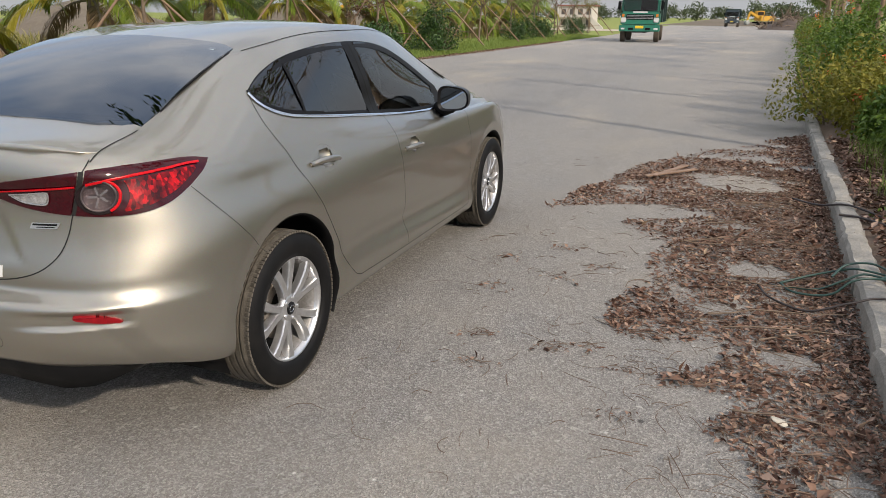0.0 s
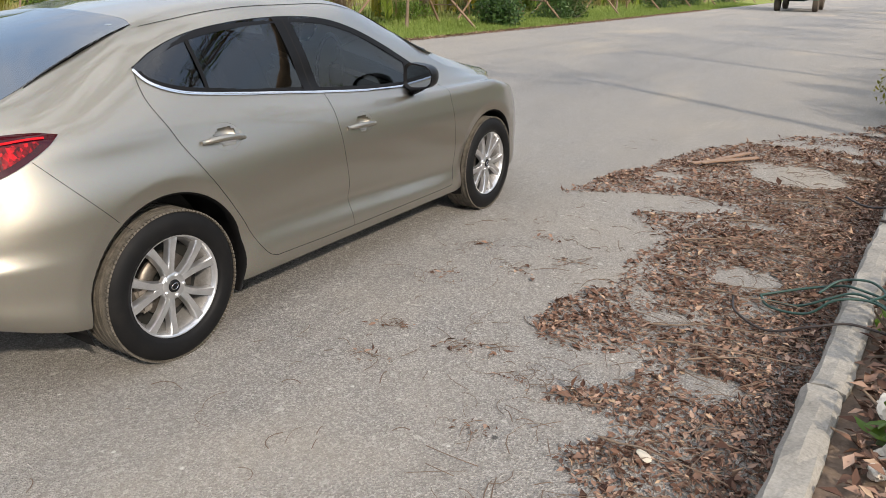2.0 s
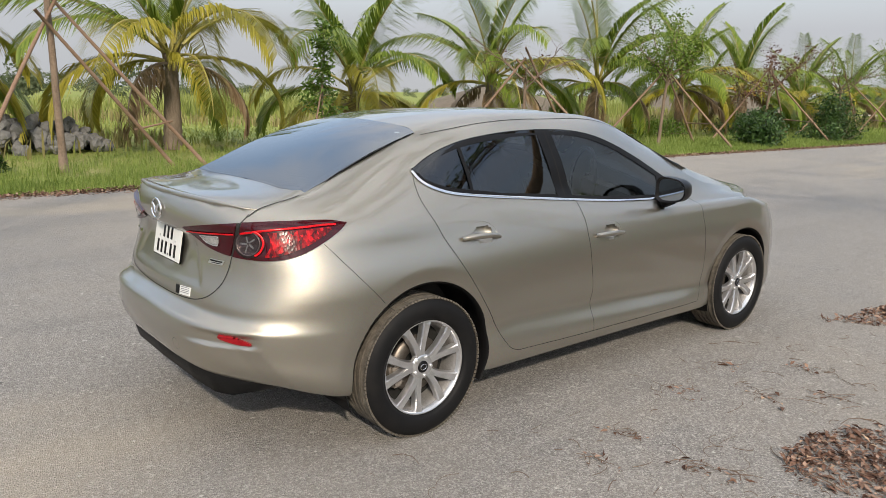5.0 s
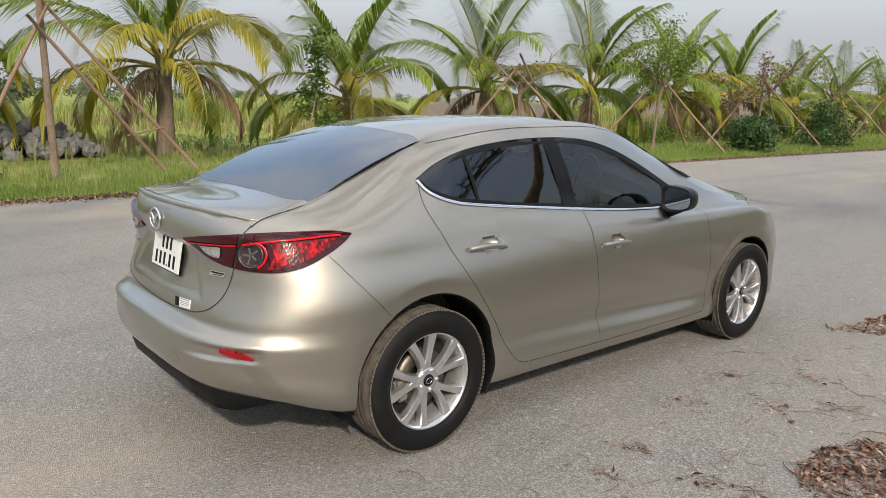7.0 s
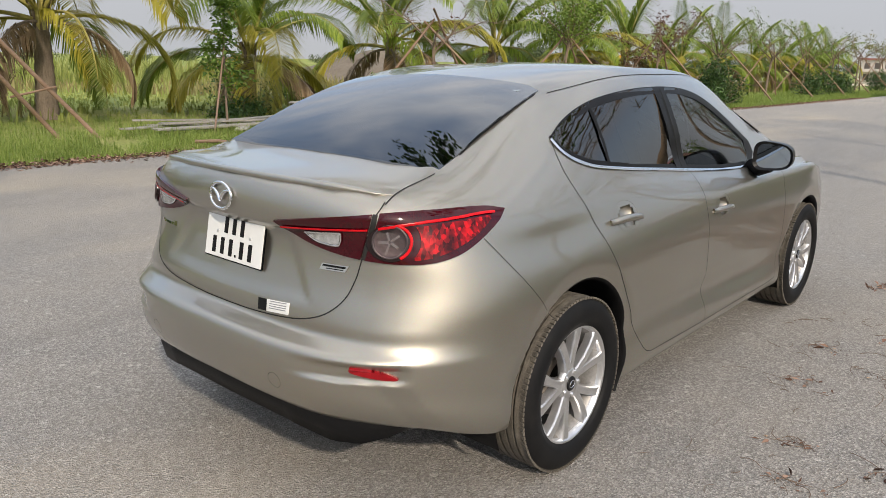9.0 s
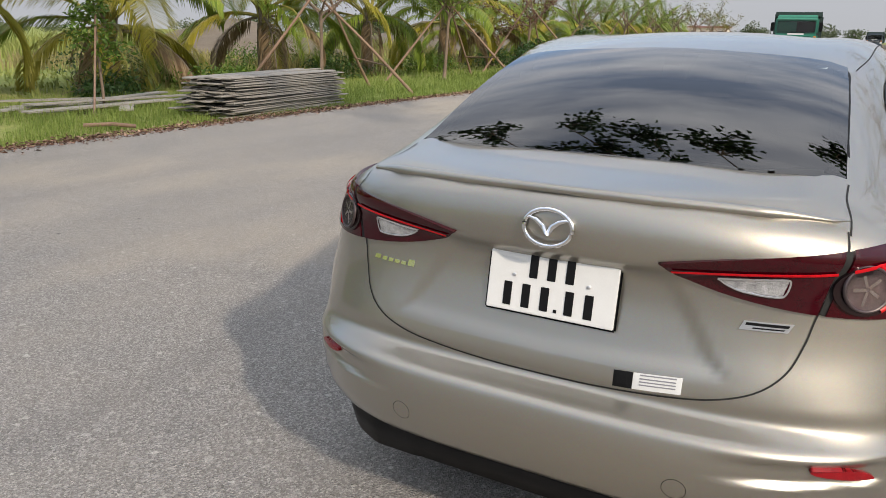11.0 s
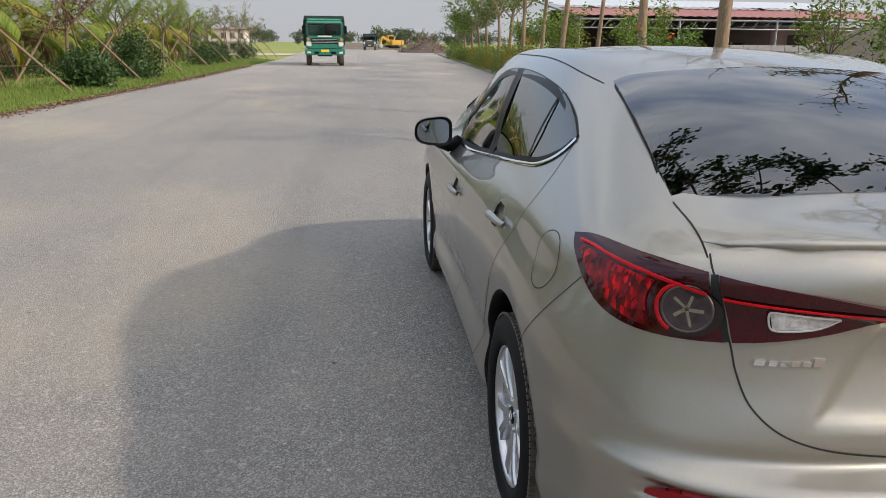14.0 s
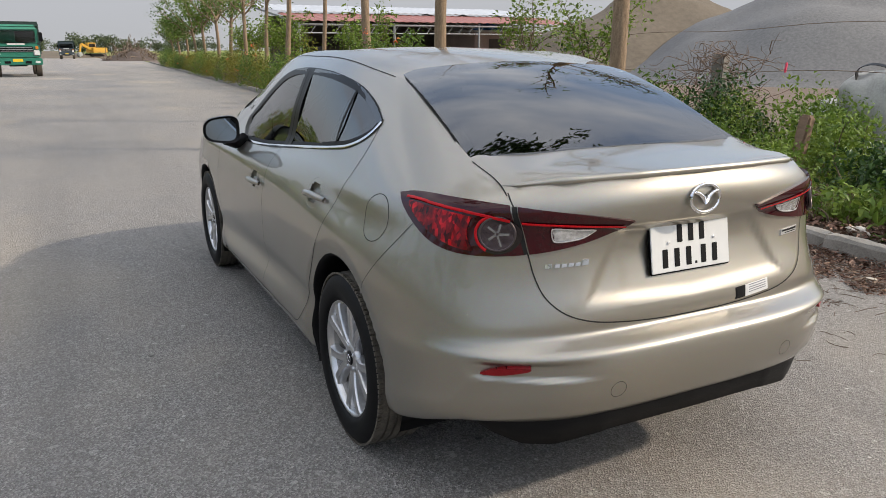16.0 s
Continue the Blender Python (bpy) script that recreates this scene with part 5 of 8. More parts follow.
def build_handles_mirrors():
    for name, ya, yb, z, par in (("door_handle", 0.225, 0.452, 0.883, REAR_DOORS), ("door_handle", 1.142, 1.375, 0.810, FRONT_DOORS)):
        path, rad = [], []
        for s in np.linspace(0, 1, 15):
            y = ya + (yb - ya) * s
            p, n = onto("side", y, z + 0.004 * math.sin(math.pi * s) - 0.006 * s)
            path.append(p + n * (0.006 + 0.022 * math.sin(math.pi * min(1, s * 1.02)) ** 0.6))
            rad.append(0.0150 * (0.70 + 0.25 * math.sin(math.pi * s)))
        v, f = tube(path, rad, 10)
        both(name, (v, f), PAINT, par, "pull handle in body colour")
    for s in (1, -1):
        par = FRONT_DOORS[s]
        n = 20
        v, f = [], []
        for i in range(n + 1):
            u = i / n                         # from the glass side forward
            y = 1.700 + 0.175 * u
            sc = math.sqrt(max(0, 1 - max(0, (u - 0.15) / 0.85) ** 2.4))
            for k in range(28):
                a = 2 * math.pi * k / 28
                c, sn = math.cos(a), math.sin(a)
                x = 0.940 + 0.097 * sc * math.copysign(abs(c) ** 0.6, c) - 0.02 * u
                z = 1.020 + (0.073 if sn > 0 else 0.068) * sc * math.copysign(abs(sn) ** 0.65, sn) - 0.010 * (x - 0.94) / 0.1 * (1 if sn < 0 else -1) * -1
                v.append((s * x, y, z))
        for i in range(n):
            for k in range(28):
                j = (k + 1) % 28
                q = (i * 28 + k, i * 28 + j, (i + 1) * 28 + j, (i + 1) * 28 + k)
                f.append(q if s < 0 else q[::-1])
        mir = link("wing_mirror", v, f, GLOSS_BLACK, par, "black wing mirror", smooth=True)
        rim, gl = [], []
        for k in range(28):
            a = 2 * math.pi * k / 28
            c, sn = math.cos(a), math.sin(a)
            for lst, sc, dy in ((rim, 1.0, 0), (gl, 0.84, 0.012)):
                x = 0.940 + 0.097 * sc * math.copysign(abs(c) ** 0.6, c)
                z = 1.020 + (0.073 if sn > 0 else 0.068) * sc * math.copysign(abs(sn) ** 0.65, sn) + 0.010 * (x - 0.94) / 0.1 * (1 if sn < 0 else -1)
                lst.append((s * x, 1.700 + dy, z))
        fr = [(k, (k + 1) % 28, 28 + (k + 1) % 28, 28 + k) for k in range(28)]
        link("mirror_rim", rim + gl, fr if s > 0 else [q[::-1] for q in fr], GLOSS_BLACK, mir, smooth=False)
        link("mirror_glass", gl, [tuple(range(28)) if s > 0 else tuple(reversed(range(28)))], MIRROR, mir, "mirror glass")
        v, f = tube([(s * 0.79, 1.84, 0.955), (s * 0.85, 1.80, 0.935), (s * 0.905, 1.785, 0.965)], [0.035, 0.03, 0.034], 12)
        link("mirror_arm", v, f, BLACK, mir, smooth=True)


build_handles_mirrors()

# ---- plants, kerb, litter ----
LEAF_GREEN = m_leaf("broad_leaf", (0.055, 0.110, 0.016), (0.160, 0.245, 0.042), 0.38, 0.30)
LEAF_DARK = m_leaf("dark_glossy_leaf", (0.020, 0.052, 0.013), (0.075, 0.135, 0.034), 0.30, 0.18)
LEAF_LIGHT = m_leaf("young_leaf", (0.105, 0.180, 0.026), (0.230, 0.310, 0.055), 0.45, 0.35)
LEAF_RED = m_leaf("withered_leaf", (0.070, 0.030, 0.020), (0.160, 0.075, 0.045), 0.7, 0.2, 0.2)
LEAF_YELLOW = m_leaf("yellow_green_leaf", (0.14, 0.15, 0.020), (0.30, 0.26, 0.045), 0.5, 0.3)
GRASS = m_leaf("grass_blade", (0.125, 0.190, 0.036), (0.280, 0.340, 0.090), 0.6, 0.35, 0.2)
MEADOW = m_leaf("meadow_blade", (0.21, 0.25, 0.060), (0.36, 0.38, 0.13), 0.7, 0.35, 0.15)
STRAW = m_leaf("dry_grass", (0.20, 0.185, 0.070), (0.34, 0.29, 0.13), 0.7, 0.3, 0.2)
FROND_GREEN = m_leaf("palm_leaflet", (0.115, 0.180, 0.024), (0.300, 0.365, 0.060), 0.42, 0.35)
FROND_YELLOW = m_leaf("yellow_palm_leaflet", (0.26, 0.24, 0.030), (0.46, 0.40, 0.065), 0.45, 0.35)
FROND_DRY = m_leaf("dry_palm_leaflet", (0.16, 0.105, 0.060), (0.30, 0.22, 0.135), 0.8, 0.2, 0.2)
FROND_STEM = plain("palm_stem", (0.30, 0.26, 0.07), 0.5, vary=0.3)
BARK = m_bark("grey_brown_bark", (0.090, 0.062, 0.042), (0.25, 0.185, 0.135))
BARK_PALE = m_bark("tan_bark", (0.115, 0.075, 0.045), (0.37, 0.265, 0.17), 11.0)
BARK_PALM = m_bark("fibrous_palm_bark", (0.095, 0.070, 0.052), (0.27, 0.215, 0.165), 9.0)
STAKE = m_wood("weathered_pole", (0.12, 0.070, 0.045), (0.29, 0.190, 0.130))
PLANK = m_wood("weathered_board", (0.085, 0.075, 0.064), (0.36, 0.335, 0.295))
CONCRETE = m_concrete("rough_concrete", (0.155, 0.142, 0.122), (0.36, 0.335, 0.295))
SOIL = m_concrete("brown_soil", (0.075, 0.050, 0.035), (0.20, 0.145, 0.105), 3.0)
LITTER = m_litter()
ROCK = m_concrete("grey_rock", (0.075, 0.075, 0.075), (0.22, 0.216, 0.21), 4.0)
FLOWER = plain("orange_flower", (0.72, 0.15, 0.045), 0.6, 0, 0.25, 40)


def fast_mesh(name, verts, faces, material, parent=None, label="", smooth=False):
    """A mesh from whole arrays; all faces have the same number of corners."""
    verts, faces = np.asarray(verts, np.float32).reshape(-1, 3), np.asarray(faces, np.int32)
    me = bpy.data.meshes.new(name)
    me.vertices.add(len(verts))
    me.vertices.foreach_set("co", verts.ravel())
    me.loops.add(faces.size)
    me.loops.foreach_set("vertex_index", faces.ravel())
    me.polygons.add(len(faces))
    me.polygons.foreach_set("loop_start", np.arange(0, faces.size, faces.shape[1], dtype=np.int32))
    if smooth:
        me.polygons.foreach_set("use_smooth", np.ones(len(faces), bool))
    me.materials.append(material)
    me.update(calc_edges=True)
    me.validate()
    ob = new(name, me)
    if parent is not None:
        ob.parent = parent
    return tagged(ob, label) if label else ob


def unit(v):
    return v / (np.linalg.norm(v, axis=-1, keepdims=True) + 1e-9)


def leaves(r, at, face, length, width, fold=0.25, curl=0.2):
    """Pointed leaves, folded along the midrib: at (n,3), facing (n,3), lengths (n,)."""
    n = len(at)
    face = unit(face + 0.0)
    d = unit(np.cross(face, r.normal(size=(n, 3))))
    s = np.cross(face, d)
    L, W = np.broadcast_to(length, n)[:, None], np.broadcast_to(width, n)[:, None]
    mid = at + d * L * 0.5
    tip = at + d * L - face * L * curl
    a = mid + s * W * 0.5 + face * W * fold - d * L * 0.06
    b = mid - s * W * 0.5 + face * W * fold - d * L * 0.06
    a2 = at + d * L * 0.80 + s * W * 0.30 + face * (W * fold * 0.6 - L * curl * 0.5)
    b2 = at + d * L * 0.80 - s * W * 0.30 + face * (W * fold * 0.6 - L * curl * 0.5)
    m2 = at + d * L * 0.78 - face * L * curl * 0.45
    v = np.stack([at, a, mid, b, a2, m2, b2, tip], 1).reshape(-1, 3)
    k = np.arange(n)[:, None] * 8
    f = np.concatenate([k + np.array(q) for q in ((0, 1, 2), (0, 2, 3), (1, 4, 2), (2, 4, 5), (2, 5, 6), (2, 6, 3), (4, 7, 5), (5, 7, 6))])
    return v, f


def simple_leaves(r, at, face, length, width):
    """Small or far leaves: two triangles each, bent at the midrib."""
    n = len(at)
    face = unit(face + 0.0)
    d = unit(np.cross(face, r.normal(size=(n, 3))))
    s = np.cross(face, d)
    L, W = np.broadcast_to(length, n)[:, None], np.broadcast_to(width, n)[:, None]
    v = np.stack([at, at + d * L * 0.45 + s * W / 2 + face * W * 0.2, at + d * L - face * L * 0.15, at + d * L * 0.45 - s * W / 2 + face * W * 0.2], 1).reshape(-1, 3)
    k = np.arange(n)[:, None] * 4
    return v, np.concatenate([k + np.array((0, 1, 2)), k + np.array((0, 2, 3))])


def blades(r, at, height, width, lean):
    """Grass blades: bent strips that end in a point."""
    n = len(at)
    a = r.uniform(0, 2 * math.pi, n)
    d = np.stack([np.cos(a), np.sin(a), np.zeros(n)], 1)
    s = np.stack([-np.sin(a), np.cos(a), np.zeros(n)], 1) * np.broadcast_to(width, n)[:, None] / 2
    H = np.broadcast_to(height, n)[:, None]
    up = np.array([0, 0, 1.0])
    ln = np.broadcast_to(lean, n)[:, None]
    m = at + up * H * 0.55 + d * H * ln * 0.3
    t = at + up * H * (1 - 0.35 * ln) + d * H * ln
    v = np.stack([at - s, at + s, m - s * 0.8, m + s * 0.8, t], 1).reshape(-1, 3)
    k = np.arange(n)[:, None] * 5
    return v, np.concatenate([k + np.array(q) for q in ((0, 1, 3), (0, 3, 2), (2, 3, 4))])


def limb(r, p0, d, length, r0, r1, bend=0.25, steps=6):
    """A crooked, tapered branch; gives its path too."""
    p, path = Vector(p0), [Vector(p0)]
    d = Vector(d).normalized()
    for k in range(steps):
        d = (d + Vector(r.normal(size=3)) * bend / steps * 2.2).normalized()
        p = p + d * (length / steps)
        path.append(p.copy())
    return path, list(np.linspace(r0, r1, steps + 1)), d


def grow_tree(name, at, height, trunk_r, fork, crown, leaf_mat, bark, count, leaf_size, label, seed, lean=(0, 0), limbs=6, simple=False, group="", spread_up=0.9, aim=(0, 0), stout=0.5):
    """A tapered trunk with limbs and twigs, and leaves along the twigs. crown: radius and height of the crown."""
    r = np.random.default_rng(seed)
    tree = empty(name, at)
    wood = Pile()
    path, rad, d = limb(r, (0, 0, 0), (lean[0], lean[1], 1), fork, trunk_r, trunk_r * 0.72, 0.10, 8)
    rad[0] *= 1.25
    wood.add(*tube(path, rad, 10))
    tips = []
    top = path[-1]
    for k in range(limbs):
        a = 2 * math.pi * (k + r.uniform(-0.3, 0.3)) / limbs
        up = r.uniform(0.5, 1.6) * spread_up
        reach = math.hypot(crown[0], crown[1]) * r.uniform(0.55, 0.95)
        lp, lr, ld = limb(r, top - (path[-1] - path[-2]) * r.uniform(0, 1.4), (math.cos(a) + aim[0], math.sin(a) + aim[1], up), reach, trunk_r * stout, trunk_r * 0.14, 0.45, 7)
        wood.add(*tube(lp, lr, 6))
        for q in range(2, len(lp)):
            for _ in range(2):
                tp, tr, td = limb(r, lp[q], Vector(r.normal(size=3)) * 0.8 + ld + Vector((0, 0, 0.25)), reach * r.uniform(0.18, 0.42), trunk_r * 0.16, trunk_r * 0.04, 0.6, 4)
                wood.add(*tube(tp, tr, 4, False))
                tips += tp[1:]
    wood.link("trunk", bark, tree, smooth=True)
    if count:
        tips = np.array([tuple(t) for t in tips])
        pick = tips[r.integers(0, len(tips), count)] + r.normal(size=(count, 3)) * leaf_size * 0.9
        face = r.normal(size=(count, 3)) * 0.7 + np.array([0, 0, 0.9])
        L = leaf_size * r.uniform(0.6, 1.2, count)
        v, f = (simple_leaves if simple else leaves)(r, pick, face, L, L * 0.52)
        fast_mesh("crown", v, f, leaf_mat, tree)
    return tagged(tree, label, "tree", group)


# ---- kerb and the bed behind it ----
def build_kerb():
    kerb = tagged(new("kerb"), "rough pale concrete kerb stones along the road", "kerb", kind="structure")
    r = np.random.default_rng(11)
    shapes = []
    for k in range(8):
        v, f = [], []
        nl, ring = 13, [(0.0, -0.05), (0.0, 0.045), (0.004, 0.105), (0.022, 0.132), (0.075, 0.138), (0.125, 0.134), (0.143, 0.115), (0.146, -0.05)]
        for i in range(nl):
            y = 0.985 * i / (nl - 1)
            end = 0.010 if i in (0, nl - 1) else 0.0
            for j, (x, z) in enumerate(ring):
                nx = 0.010 * noise.noise((y * 7 + k * 3, j * 1.7, 1.3)) + 0.016 * max(0, noise.noise((y * 9 + k, 5.5, j * 0.3)))
                nz = 0.010 * noise.noise((y * 8 + k * 5, j * 0.9, 7.1))
                sc = -1 if x < 0.07 else 1
                v.append((x + sc * (nx - end) * (1 if z > 0 else 0.3) * (-1 if sc > 0 else 1) * -1, y, z + (nz - end * 0.6 if z > 0.03 else 0)))
        n = len(ring)
        for i in range(nl - 1):
            for j in range(n - 1):
                f.append((i * n + j, i * n + j + 1, (i + 1) * n + j + 1, (i + 1) * n + j))
        f += [tuple(range(n))[::-1], tuple((nl - 1) * n + j for j in range(n))]
        me = bpy.data.meshes.new("kerb_stone")
        me.from_pydata(v, [], f)
        me.materials.append(CONCRETE)
        shapes.append(me)
    y = -14.0
    k = 0
    while y < 95:
        ob = new("kerb_stone", shapes[k % 8])
        ob.parent = kerb
        slope = math.degrees(math.atan2(float(KERB(y + 1) - KERB(y)), 1.0))
        ob.matrix_basis = pose(float(KERB(y)) + r.normal() * 0.004, y, r.normal() * 0.004, 0, 0, -slope)
        y += 1.0
        k += 1


build_kerb()

bed_ys = np.r_[np.arange(-30, -4, 2.0), np.arange(-4, 14, 0.5), np.arange(14, 110, 3.0)]
bv, bf = [], []
for y in bed_ys:
    for k, (dx, z) in enumerate(((0.135, 0.085), (0.35, 0.10), (0.8, 0.11), (1.4, 0.12), (2.4, 0.10), (4.5, 0.02), (9.0, -0.02), (30.0, -0.03))):
        bv.append((float(KERB(y)) + dx, y, z + 0.03 * noise.noise((dx * 1.5, y * 0.9, 2.0)) * (k > 0)))
for j in range(len(bed_ys) - 1):
    for k in range(7):
        bf.append((j * 8 + k, j * 8 + k + 1, (j + 1) * 8 + k + 1, (j + 1) * 8 + k))
side_road = grid_sheet("side_road", np.r_[np.arange(-60, -6, 3.0)], np.r_[86.0, 89.0, 93.0, 97.5], lambda x, y: -0.012, m_concrete("pale_sand_track", (0.36, 0.30, 0.225), (0.50, 0.43, 0.33), 0.6))
tagged(side_road, "pale sandy side track leading off the road", "road", kind="structure")
bed = link("planting_bed", bv, bf, SOIL, smooth=True)
tagged(bed, "brown earth of the planting bed behind the kerb", "ground", kind="structure")

# ---- dead leaves swept against the kerb ----
LITTER_EDGE = [(1.13, 3.38), (1.32, 4.1), (1.5, 4.75), (1.62, 5.5), (2.12, 6.5), (2.76, 7.4), (3.25, 8.4), (3.6, 8.4), (3.6, -2.5), (2.98, -2.5), (2.9, -0.4), (2.62, 0.1), (2.5, 0.28), (2.68, 0.5), (2.4, 0.6),
               (2.58, 0.85), (2.5, 1.02), (2.13, 0.97), (1.97, 1.31), (2.14, 1.89), (2.08, 2.3), (2.11, 2.6), (1.98, 2.9), (1.74, 3.18), (2.1, 3.35), (2.42, 3.6), (2.15, 3.82), (1.7, 3.72)]
BARE = [((2.65, 4.98), (0.43, 0.44)), ((2.74, 2.28), (0.19, 0.20)), ((2.52, 1.52), (0.13, 0.09)), ((3.0, -0.05), (0.10, 0.16)), ((2.86, 0.98), (0.16, 0.10))]

WISP_SPOTS = ((1.82, 0.72), (1.90, 0.77), (1.82, 2.0), (1.63, 1.71), (2.17, 0.59), (2.19, 0.20), (1.31, 1.43), (1.54, 0.45), (1.27, 2.0), (1.54, 2.31), (2.35, 0.58), (1.45, 0.75))


def build_litter():
    r = np.random.default_rng(21)
    p = np.column_stack([r.uniform(1.0, 3.5, 210000), r.uniform(-2.5, 8.4, 210000)])
    n1 = np.array([noise.noise((x * 2.6, y * 2.6, 4.0)) + 0.6 * noise.noise((x * 6.5, y * 6.5, 1.0)) for x, y in p])
    wob = np.column_stack([0.07 * n1, 0.10 * n1[::-1]])
    keep = inside(LITTER_EDGE, *(p + wob * np.array([1, 0])).T) & (n1 > -0.62 + 0.25 * (p[:, 1] > 5))
    keep &= r.uniform(0, 1, len(p)) < np.clip(0.55 + 0.5 * n1 + 0.6 * np.clip(p[:, 0] - 2.4, 0, 1) - 0.5 * (p[:, 1] > 6.2) - 0.5 * (p[:, 1] < -0.4), 0.04, 1)
    for (cx, cy), (ax, ay) in BARE:
        keep &= ((p[:, 0] - cx) / ax) ** 2 + ((p[:, 1] - cy) / ay) ** 2 > 0.8 + 0.5 * n1
    k = KERB(p[:, 1])
    keep &= p[:, 0] < k - 0.01
    p, n1 = p[keep], n1[keep]
    bits = np.repeat(np.array(WISP_SPOTS), 16, 0)
    bits = bits + r.normal(size=bits.shape) * np.array([0.06, 0.035])
    p, n1 = np.vstack([p, bits]), np.r_[n1, np.full(len(bits), -0.3)]
    pile = np.clip(n1 + 0.25, 0, 1) * 0.018 + np.clip(p[:, 0] - KERB(p[:, 1]) + 0.35, 0, 0.35) * 0.10
    n = len(p)
    at = np.column_stack([p, 0.004 + pile * r.uniform(0, 1, n)])
    face = r.normal(size=(n, 3)) * 0.42 + np.array([0, 0, 1.0])
    L = r.gamma(3.0, 0.0068, n) + 0.007
    v, f = simple_leaves(r, at, face, L, L * r.uniform(0.16, 0.62, n))
    v[:, 2] = np.maximum(v[:, 2], 0.003)
    ob = fast_mesh("leaf_litter", v, f, LITTER)
    tagged(ob, "brown dead leaves swept in drifts against the kerb", "leaf litter", kind="stuff")
    # thinner litter on the bed
    n = 9000
    y = r.uniform(-1.5, 7.5, n)
    at = np.column_stack([KERB(y) + 0.16 + r.gamma(1.6, 0.32, n), y, np.full(n, 0.125) + r.uniform(0, 0.02, n)])
    face = r.normal(size=(n, 3)) * 0.4 + np.array([0, 0, 1.0])
    L = r.uniform(0.03, 0.08, n)
    v, f = simple_leaves(r, at, face, L, L * r.uniform(0.3, 0.6, n))
    tagged(fast_mesh("bed_litter", v, f, LITTER), "brown dead leaves on the earth of the planting bed", "leaf litter", kind="stuff")
    # loose wisps and twigs on the road
    pile = Pile()
    for k in range(170):
        x, y = r.uniform(0.95, 2.9), r.normal(1.4, 1.6)
        a = r.uniform(0, 2 * math.pi)
        L, c = r.uniform(0.03, 0.14), r.uniform(-1.6, 1.6)
        path = []
        for s in np.linspace(0, 1, 6):
            path.append((x + L * s * math.cos(a + c * s), y + L * s * math.sin(a + c * s), 0.003 + 0.004 * math.sin(3 * s)))
        pile.add(*tube(path, r.uniform(0.0009, 0.0020), 4, False))
    for x0, y0 in WISP_SPOTS:                                   # small tangles of wisps
        for k in range(5):
            x, y, a = x0 + r.normal() * 0.045, y0 + r.normal() * 0.03, r.uniform(0, 2 * math.pi)
            L, c = r.uniform(0.05, 0.16), r.uniform(-2.2, 2.2)
            path = [(x + L * s * math.cos(a + c * s), y + L * s * math.sin(a + c * s), 0.004 + 0.010 * math.sin(3 * s)) for s in np.linspace(0, 1, 6)]
            pile.add(*tube(path, r.uniform(0.0009, 0.0018), 4, False))
    for k in range(900):                                   # bits of stalk among the dead leaves
        y = r.uniform(-0.3, 5.8)
        x, a, L, c = float(KERB(y)) - r.gamma(2.0, 0.22), r.uniform(0, 2 * math.pi), r.uniform(0.05, 0.22), r.uniform(-0.7, 0.7)
        path = [(x + L * s * math.cos(a + c * s), y + L * s * math.sin(a + c * s), 0.018 + 0.012 * math.sin(3 * s)) for s in np.linspace(0, 1, 4)]
        pile.add(*tube(path, r.uniform(0.0010, 0.0024), 4, False))
    tagged(pile.link("twig_scatter", plain("thin_twig", (0.125, 0.085, 0.060), 0.9)), "thin dry twigs and pine-like wisps strewn on the asphalt", "twigs", kind="stuff")
    # larger twigs in the drift
    for k in range(26):
        x, y = r.uniform(2.5, 3.12), r.uniform(0.2, 4.6)
        a = r.uniform(-0.7, 0.9)
        L = r.uniform(0.2, 0.75)
        path, rad, _ = limb(r, (x - L / 2 * math.cos(a), y - L / 2 * math.sin(a), 0.03), (math.cos(a), math.sin(a), 0.02), L, r.uniform(0.003, 0.006), 0.0015, 0.3, 6)
        path = [Vector((p.x, p.y, max(0.012, min(p.z, 0.06)))) for p in path]
        v, f = tube(path, rad, 5)
        tagged(link("twig", v, f, BARK), "bare dry twig lying on the dead leaves", "twig", "twigs in the drift")
    for (x, y), a, L in (((2.0, 5.1), 55, 0.75), ((1.99, 5.22), 72, 0.8)):
        bm = bmesh.new()
        box(bm, (-L / 2, -0.028, 0.0), (L / 2, 0.028, 0.012), 0.003, pose(x, y, 0.03, 2, 1, a))
        tagged(part("bark_strip", bm, STAKE), "pale split strip of wood on the dead leaves", "wood strip")
    bm = bmesh.new()
    bmesh.ops.create_icosphere(bm, subdivisions=2, radius=1.0)
    for v in bm.verts:
        v.co *= 1 + 0.25 * noise.noise(v.co * 1.6)
        v.co = Vector((v.co.x * 0.038, v.co.y * 0.018, v.co.z * 0.005))
    bm.transform(pose(2.79, 0.34, 0.026, 4, 6, -35))
    tagged(part("pale_chip", bm, plain("pale_chip", (0.50, 0.45, 0.36), 0.8, vary=0.2)), "pale flat chip of wood on the dead leaves", "wood chip")


build_litter()


def rock_mesh(seed, sx, sy, sz, rough=0.35, sub=2):
    bm = bmesh.new()
    bmesh.ops.create_icosphere(bm, subdivisions=sub, radius=1.0)
    off = Vector((seed * 3.1, seed * 1.7, seed * 0.9))
    for v in bm.verts:
        v.co *= 1 + rough * noise.noise(v.co * 1.3 + off) + 0.18 * noise.noise(v.co * 3.4 + off)
        v.co = Vector((v.co.x * sx, v.co.y * sy, v.co.z * sz))
    return bm


